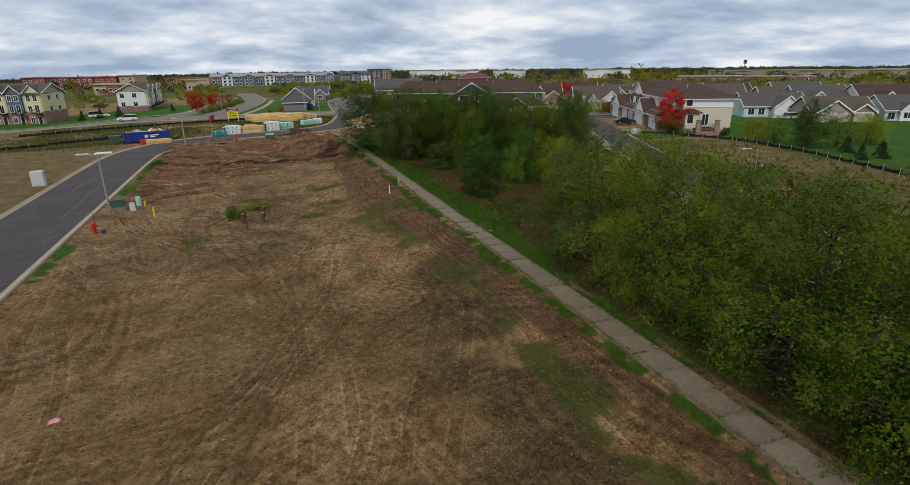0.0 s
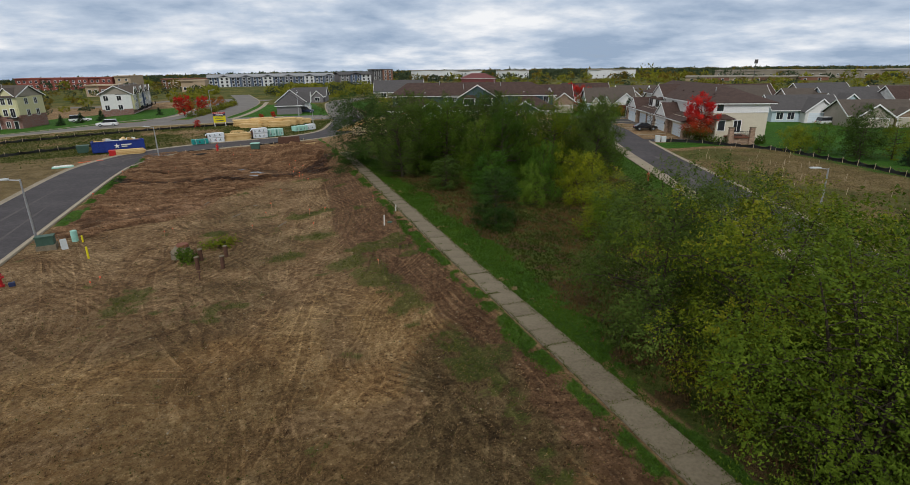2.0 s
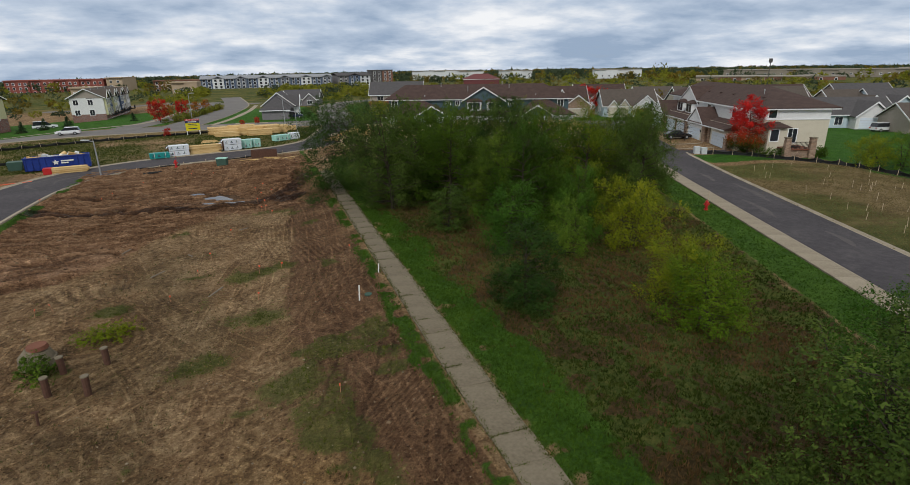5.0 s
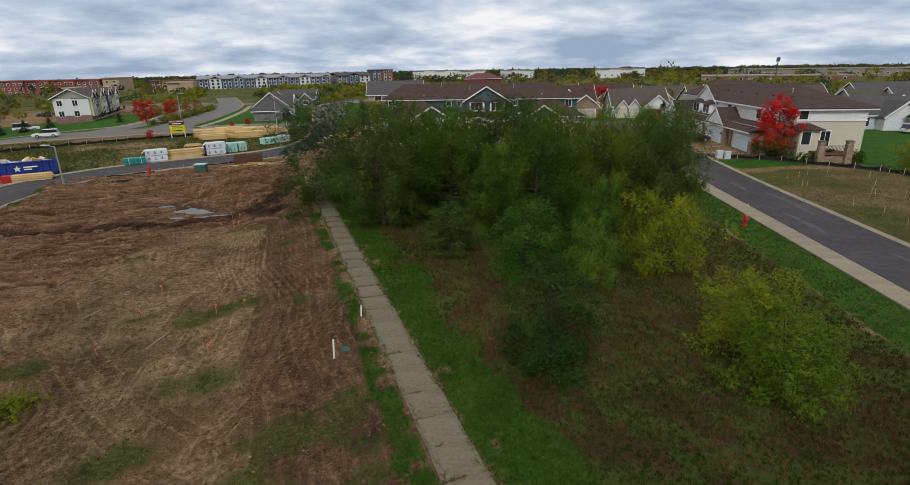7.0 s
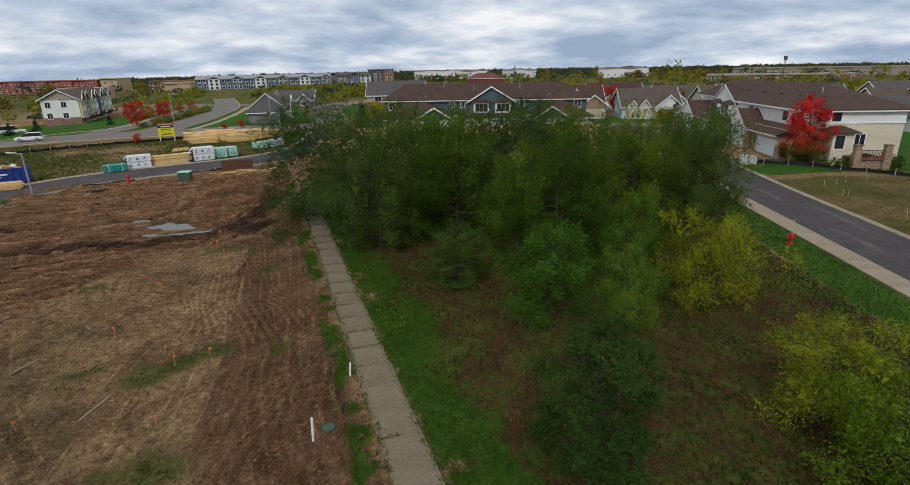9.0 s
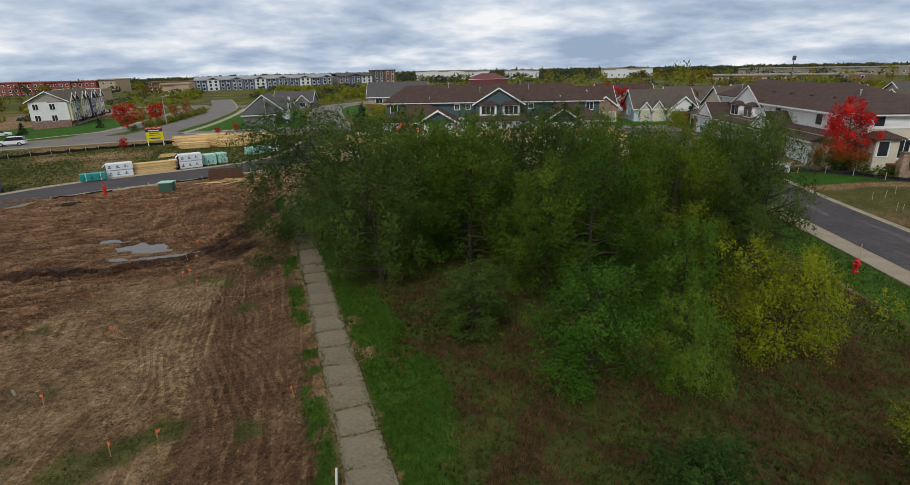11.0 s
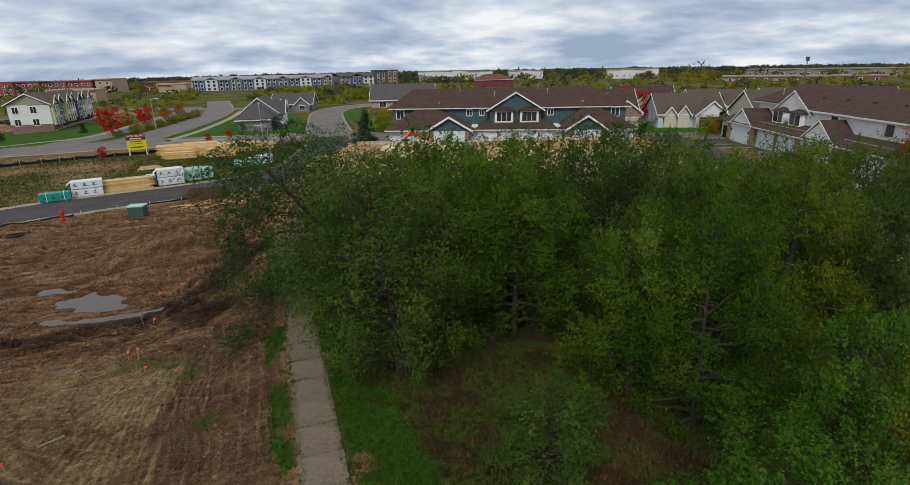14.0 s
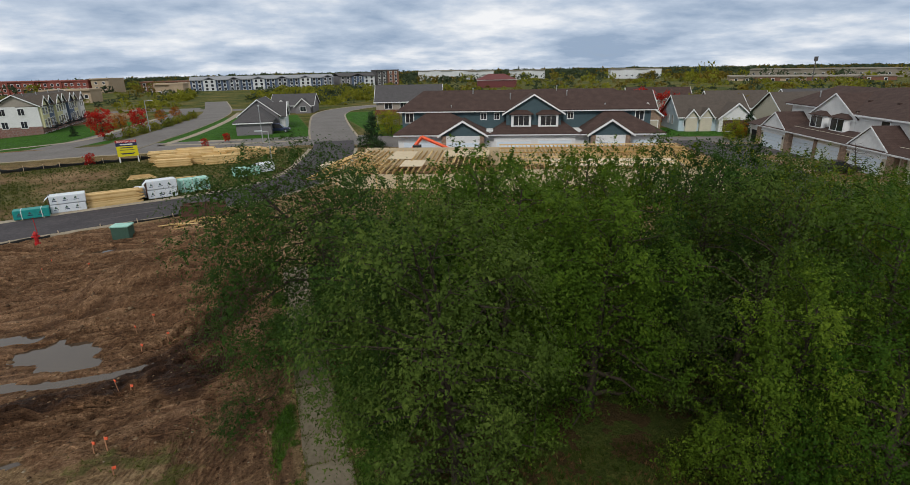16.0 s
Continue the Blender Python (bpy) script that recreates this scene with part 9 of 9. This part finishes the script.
for n, u, s in ((31.8, 119.0, 0.75), (6.0, 133.5, 0.6)):
    x, y = nu(n, u)
    root = thing("bare_tree", put(x, y) @ Matrix.Diagonal((s, s, s, 1)), "small leafless tree by the driveway", "tree")
    ob = new("trunk", KIND["small_red"][0])
    ob.parent = root


# ---------- paved strips ----------
def path_strip(name, pts, wide, label, z=0.035):
    c = dense(pts, 1.5)
    return strip_between(name, side_of(c, -wide / 2), side_of(c, wide / 2), z, M["kerb_concrete"], label, "pavement", 1)


path_strip("pavement_corner", [(-4.8, 160.5), (8, 156.6), (20.5, 155.2)], 1.5, "pale concrete pavement before a lawn")
path_strip("pavement_avenue", [(-4.4, 159.6), (-0.2, 175.3), (4.2, 204), (6.4, 232)], 1.5, "pale concrete pavement along the avenue")
path_strip("pavement_far", [(-80, 160.5), (-45, 164.5), (-28, 168.5), (-20, 176), (-17.5, 195), (-14, 225)], 1.4, "pale concrete pavement before brick town houses")
path_strip("pavement_drive", [(9, 161.5), (1.5, 162.5)], 2.0, "pale concrete garden path")

for u in (111.2, 115.6, 122.4, 126.0, 130.6, 136.4, 140.4, 147.4):
    path_strip("pavement_edge", [nu(28.0, u), nu(31, u), nu(33.6, u)], 0.55, "pale concrete edging between two driveways", 0.06)

# ---------- standing water ----------
def puddle(line, half, level):
    """A flat sheet of water in a hollow; the land around it makes the shore."""
    c = dense(line, 0.3)
    d = np.gradient(c, axis=0)
    d /= np.linalg.norm(d, axis=1)[:, None]
    c = np.concatenate((c[:1] - d[:1] * half, c, c[-1:] + d[-1:] * half))
    d = np.gradient(c, axis=0)
    d /= np.linalg.norm(d, axis=1)[:, None]
    side = np.stack((d[:, 1], -d[:, 0]), -1) * (half * 1.25 + 0.1)
    if half > 0.6:
        a = np.arange(32) * 2 * math.pi / 32
        mid = c.mean(0)
        reach = half * 1.3 + np.abs(np.linalg.norm(c - mid, axis=1)).max() * 0.7
        v = np.stack((mid[0] + reach * np.cos(a), mid[1] + reach * np.sin(a), np.full(32, level)), -1)
        return tagged(new("water", mesh_np("water", np.concatenate((v, [[mid[0], mid[1], level]])), np.array([(i, (i + 1) % 32, 32) for i in range(32)]), M["wet"])), "broad muddy puddle mirroring the sky", "puddle", kind="structure")
    z = np.full((len(c), 1), level)
    v = np.stack((np.concatenate((c - side, z), 1), np.concatenate((c + side, z), 1)), 1).reshape(-1, 3)
    ix = np.arange(len(v)).reshape(-1, 2)
    q = np.stack((ix[:-1, 0], ix[:-1, 1], ix[1:, 1], ix[1:, 0]), -1)
    return tagged(new("water", mesh_np("water", v, q, M["wet"])), "still muddy puddle mirroring the sky", "puddle", kind="structure")


for (line, half, key), level in zip(POOLS, pool_levels):
    puddle(line, half, level)


# pale dust marks and patches on the asphalt
M["dust"] = material("dust", ((0.066, 0.059, 0.060), (0.085, 0.077, 0.076), (0.125, 0.113, 0.105)), rough=0.95, scale=2.2)


def dust_mark(name, pts, wide, label):
    c = dense(pts, 0.6)
    k = len(c)
    g = np.random.default_rng(int(abs(c[0, 0]) * 10))
    taper = (0.12 + 0.88 * np.sin(np.linspace(0.05, 3.09, k)) * g.uniform(0.45, 1.25, k))[:, None] * wide / 2
    d = np.gradient(c, axis=0)
    d /= np.linalg.norm(d, axis=1)[:, None]
    nrm = np.stack((d[:, 1], -d[:, 0]), -1)
    strip_between(name, c - nrm * taper, c + nrm * taper, 0.036, M["dust"], label, "road mark", 1)


for k, pts in enumerate(([(-16.6, 92.5), (-18.9, 96.0), (-17.4, 99.8), (-13.6, 102.6)], [(-16.0, 95.5), (-16.2, 98), (-13.2, 101.2), (-10.6, 103.2)], [(-19.6, 60), (-19.4, 68), (-19.0, 78)], [(-17.0, 52), (-17.2, 60), (-17.4, 70)], [(-16.2, 45.2), (-15.9, 47.4)], [(-16.8, 41.5), (-16.5, 43.2)], [(-3, 107.4), (2, 109.2), (7, 110.6)], [(-2, 109.6), (4, 111.6), (9, 113.6)])):
    dust_mark("road_mark", pts, 0.5 if k < 2 else 0.3, "pale dusty wheel mark on the asphalt")
for n, u, l in ((23.8, 72, 7), (26.2, 78, 9), (24.6, 88, 5), (25.6, 64, 4)):
    dust_mark("road_mark", [nu(n, u), nu(n + 0.3, u + l / 2), nu(n + 0.1, u + l)], 0.7, "pale dusty patch on the lane")


# ---------- footpath slabs ----------
def slab_mesh(w, l, seed, mat="concrete"):
    """A cast slab with worn, slightly uneven edges."""
    g = random.Random(seed)
    bm = bmesh.new()
    edge = []
    for (ax, ay), (bx_, by_) in (((0, 0), (w, 0)), ((w, 0), (w, l)), ((w, l), (0, l)), ((0, l), (0, 0))):
        for k in range(3):
            f = k / 3
            j = 0.007
            edge.append((ax + (bx_ - ax) * f + g.uniform(-j, j), ay + (by_ - ay) * f + g.uniform(-j, j)))
    lo, mid_, top = [], [], []
    for x, y in edge:
        lo.append(bm.verts.new((x, y, -0.12)))
        mid_.append(bm.verts.new((x, y, -0.012)))
        top.append(bm.verts.new((x + (w / 2 - x) * 0.012, y + (l / 2 - y) * 0.012, 0)))
    k = len(edge)
    for i in range(k):
        j = (i + 1) % k
        bm.faces.new((lo[i], lo[j], mid_[j], mid_[i]))
        bm.faces.new((mid_[i], mid_[j], top[j], top[i]))
    bm.faces.new(top)
    return mesh_of("slab", bm, M[mat])


gs = random.Random(3)
footpath = new("pavement_footpath")
tagged(footpath, "worn concrete slab footpath with grassy joints", "pavement", kind="structure")
shapes = [slab_mesh(WALK_X1 - WALK_X0, 1.493, k) for k in range(4)]
for k in range(60):
    y = -2.5 + k * 1.505
    z0, z1 = lay(14.05, y), lay(14.05, y + 1.5)
    ob = new("slab", gs.choice(shapes))
    ob.parent = footpath
    ob.matrix_basis = pose(WALK_X0 + float(path_bend(y)) + gs.uniform(-0.01, 0.01), y, z0 + 0.05 + gs.uniform(-0.006, 0.006), math.degrees(math.atan2(z1 - z0, 1.5)) + gs.uniform(-0.25, 0.25), gs.uniform(-0.3, 0.3), gs.uniform(-0.25, 0.25))
lane_walk = new("pavement_lane")
tagged(lane_walk, "pale concrete slab pavement along the lane", "pavement", kind="structure")
shapes = [slab_mesh(1.55, 1.49, k + 9, "pale_concrete") for k in range(4)]
for k in range(64):
    u = 14 + k * 1.505
    x, y = nu(20.17, u)
    ob = new("slab", gs.choice(shapes))
    ob.parent = lane_walk
    ob.matrix_basis = pose(x, y, lay(x, y) + 0.12 + gs.uniform(-0.008, 0.008), 0, 0, -23.5)
kerb("kerb_lane_near", dense([nu(25.4, 6), nu(25.15, 40), nu(25.15, 80), nu(25.15, 118)]), -3.08, wide=0.35)


# ---------- grass, stubble, clods, fallen leaves ----------
def sample(mask, box_, count, seed, power=1.0):
    """Random places in a stretch of the plan (x0, x1, y0, y1), thinned by one of the ground's layers; with heights."""
    g = np.random.default_rng(seed)
    x, y = g.uniform(box_[0], box_[1], count), g.uniform(box_[2], box_[3], count)
    i, j = np.clip(np.searchsorted(gx, x), 1, len(gx) - 1), np.clip(np.searchsorted(gy, y), 1, len(gy) - 1)
    keep = g.uniform(0, 1, count) < np.clip(mask[j, i], 0, 1) ** power
    x, y, i, j = x[keep], y[keep], i[keep], j[keep]
    a, b = (x - gx[i - 1]) / (gx[i] - gx[i - 1]), (y - gy[j - 1]) / (gy[j] - gy[j - 1])
    z = (height[j - 1, i - 1] * (1 - a) + height[j - 1, i] * a) * (1 - b) + (height[j, i - 1] * (1 - a) + height[j, i] * a) * b
    return x, y, z


def tufts(name, places, blades, tall, wide, mat, label, seed, spread=0.5):
    """Clumps of thin leaning blades."""
    g = np.random.default_rng(seed)
    x, y, z = (np.repeat(v, blades) for v in places)
    n = len(x)
    r = g.uniform(0, 1, n) ** 0.5 * wide * 2.5
    a = g.uniform(0, 2 * math.pi, n)
    root = np.stack((x + r * np.cos(a), y + r * np.sin(a), z - 0.02), -1)
    h = tall * g.uniform(0.45, 1.2, n)
    lean = g.normal(0, spread, (n, 2)) * h[:, None]
    tip = root + np.concatenate((lean, h[:, None]), 1)
    b = g.uniform(0, 2 * math.pi, n)
    w = np.stack((np.cos(b), np.sin(b), np.zeros(n)), -1) * wide * g.uniform(0.6, 1.3, (n, 1))
    v = np.stack((root - w, root + w, tip), 1).reshape(-1, 3)
    return tagged(new(name, mesh_np(name, v, np.arange(3 * n).reshape(-1, 3), mat)), label, "grass", kind="stuff")


M["grass_green"] = leafy("grass_green", (0.03, 0.065, 0.006), (0.06, 0.12, 0.010), (0.108, 0.175, 0.018))
M["grass_brown"] = leafy("grass_brown", (0.062, 0.04, 0.014), (0.118, 0.074, 0.028), (0.19, 0.122, 0.052))
M["grass_olive"] = leafy("grass_olive", (0.03, 0.046, 0.006), (0.058, 0.08, 0.011), (0.11, 0.11, 0.02))
M["grass_straw"] = leafy("grass_straw", (0.11, 0.08, 0.032), (0.19, 0.14, 0.06), (0.30, 0.23, 0.11))
verge = np.clip(path_verge + thin_edge * 0.8, 0, 1)
tufts("verge_grass", sample(verge, (12.2, 18.6, 0, 84), 62000, 1), 3, 0.13, 0.022, M["grass_green"], "short green verge grass beside the footpath", 1)
tufts("lane_grass", sample(right_verge, (26, 58, 14, 84), 46000, 2), 3, 0.15, 0.03, M["grass_green"], "short green grass beside the lane", 2)
patchy = np.clip(0.5 + 0.9 * fbm(GX, GY, 0.16, 3, 14), 0, 1)
open_meadow = meadow * (1 - lawn)
tufts("meadow_grass", sample(open_meadow * np.clip(1.15 - patchy * 1.7, 0.05, 1), (16.0, 45, 4, 68), 44000, 3), 4, 0.22, 0.024, M["grass_brown"], "tall dry brown meadow grass", 3, 0.35)
tufts("meadow_weeds", sample(open_meadow * np.clip(patchy + 0.25, 0, 1), (16.0, 45, 4, 68), 62000, 4), 4, 0.17, 0.03, M["grass_olive"], "olive green weeds among the dry meadow", 4, 0.4)
tufts("lot_weeds", sample(np.clip(weeds, 0, 1) * lot, (-14, 13.2, 3, 78), 60000, 5, 1.6), 3, 0.13, 0.025, M["grass_olive"], "low green weeds on the bare lot", 5, 0.7)
tufts("lot_stubble", sample(np.clip(dry, 0, 1) * (1 - churn), (-14, 12, 3, 50), 30000, 6), 2, 0.10, 0.02, M["grass_straw"], "thin dry stubble on the sandy lot", 6, 0.9)
tufts("lot_stubble_green", sample(lot * (1 - churn) * np.clip(warp2 + 0.5, 0, 1), (-14, 12, 3, 70), 9000, 8, 2), 3, 0.09, 0.02, M["grass_olive"], "scattered green sprouts on the sandy lot", 8, 0.8)
off_road = (near_line([(float(px), float(py)) for px, py in access[20::3]]) > 4.3) * (near_line([(float(px), float(py)) for px, py in collector[::3]]) > 7.6)
tufts("field_weeds", sample(np.clip(weeds, 0, 1) * (1 - lot) * off_road, (-45, 20, 95, 150), 42000, 7), 3, 0.2, 0.045, M["grass_olive"], "rough weeds on the waste ground by the bend", 7, 0.5)
tufts("straw_lot_grass", sample(right_lot, (44, 80, 20, 90), 40000, 9), 2, 0.13, 0.035, M["grass_straw"], "thin straw-coloured grass on the empty plot", 9, 0.8)


def pebbles(name, places, size, mat, label, seed):
    """Small broken lumps, eight faces each."""
    g = np.random.default_rng(seed)
    c = np.stack(places, -1)
    n = len(c)
    base = np.array([(1, 0, 0), (0, 1, 0), (-1, 0, 0), (0, -1, 0), (0, 0, 1), (0, 0, -1)], float)
    s = size * g.lognormal(0, 0.45, (n, 1, 1)) * g.uniform(0.6, 1.3, (n, 6, 1)) * np.array([1, 1, 0.6])
    v = (c[:, None] + base[None] * s).reshape(-1, 3)
    tri = np.array([(0, 1, 4), (1, 2, 4), (2, 3, 4), (3, 0, 4), (1, 0, 5), (2, 1, 5), (3, 2, 5), (0, 3, 5)])
    f = (np.arange(n)[:, None, None] * 6 + tri[None]).reshape(-1, 3)
    return tagged(new(name, mesh_np(name, v, f, mat)), label, "soil", kind="stuff")


M["clod"] = material("clod", ((0.075, 0.043, 0.022), (0.13, 0.08, 0.043), (0.20, 0.135, 0.08)), rough=0.95, scale=1.0, island=0.7)
M["pebble"] = material("pebble", ((0.13, 0.10, 0.06), (0.22, 0.17, 0.11), (0.32, 0.26, 0.18)), rough=0.9, scale=1.0, island=0.7)
pebbles("clods", sample(np.clip(churn + 0.25 * soil, 0, 1), (-14, 13, 5, 104), 14000, 11), 0.055, M["clod"], "brown soil clods over the churned ground", 11)
pebbles("pebbles", sample(lot * (1 - 0.7 * churn), (-14, 12.5, 2, 80), 5500, 12), 0.026, M["pebble"], "pale pebbles scattered on the sandy lot", 12)
M["fallen_leaf"] = leafy("fallen_leaf", (0.16, 0.10, 0.03), (0.26, 0.19, 0.06), (0.38, 0.30, 0.11))
tufts("fallen_leaves", sample(np.ones_like(GX), (10.5, 17.5, 2, 32), 3600, 13), 1, 0.03, 0.035, M["fallen_leaf"], "fallen yellow leaves along the footpath", 13, 2.0)

# weeds and soil crept over the footpath's joints and edges
gj = np.random.default_rng(51)
jx, jy = [], []
for k in range(60):
    if gj.uniform() < 0.55:
        m = int(gj.integers(10, 60))
        jx.append(gj.uniform(WALK_X0, WALK_X1, m) if gj.uniform() < 0.6 else gj.uniform(WALK_X0, WALK_X0 + 0.7, m))
        jy.append(np.full(m, -2.5 + k * 1.505) + gj.normal(0, 0.025, m))
ey = gj.uniform(0, 84, 5200)
side = gj.uniform(0, 1, 5200) < 0.5
wob = 0.06 * np.sin(ey * 1.7) + 0.05 * np.sin(ey * 4.1)
jx.append(np.where(side, WALK_X0 + np.abs(gj.normal(0, 0.05, 5200)) + wob.clip(0), WALK_X1 - np.abs(gj.normal(0, 0.06, 5200)) - wob.clip(0)))
jy.append(ey)
jx, jy = np.concatenate(jx), np.concatenate(jy)
jx = jx + path_bend(jy)
tufts("joint_weeds", (jx, jy, base_level(jx, jy) + 0.05), 3, 0.07, 0.02, M["grass_olive"], "weeds grown over the footpath's joints and edges", 52, 0.9)
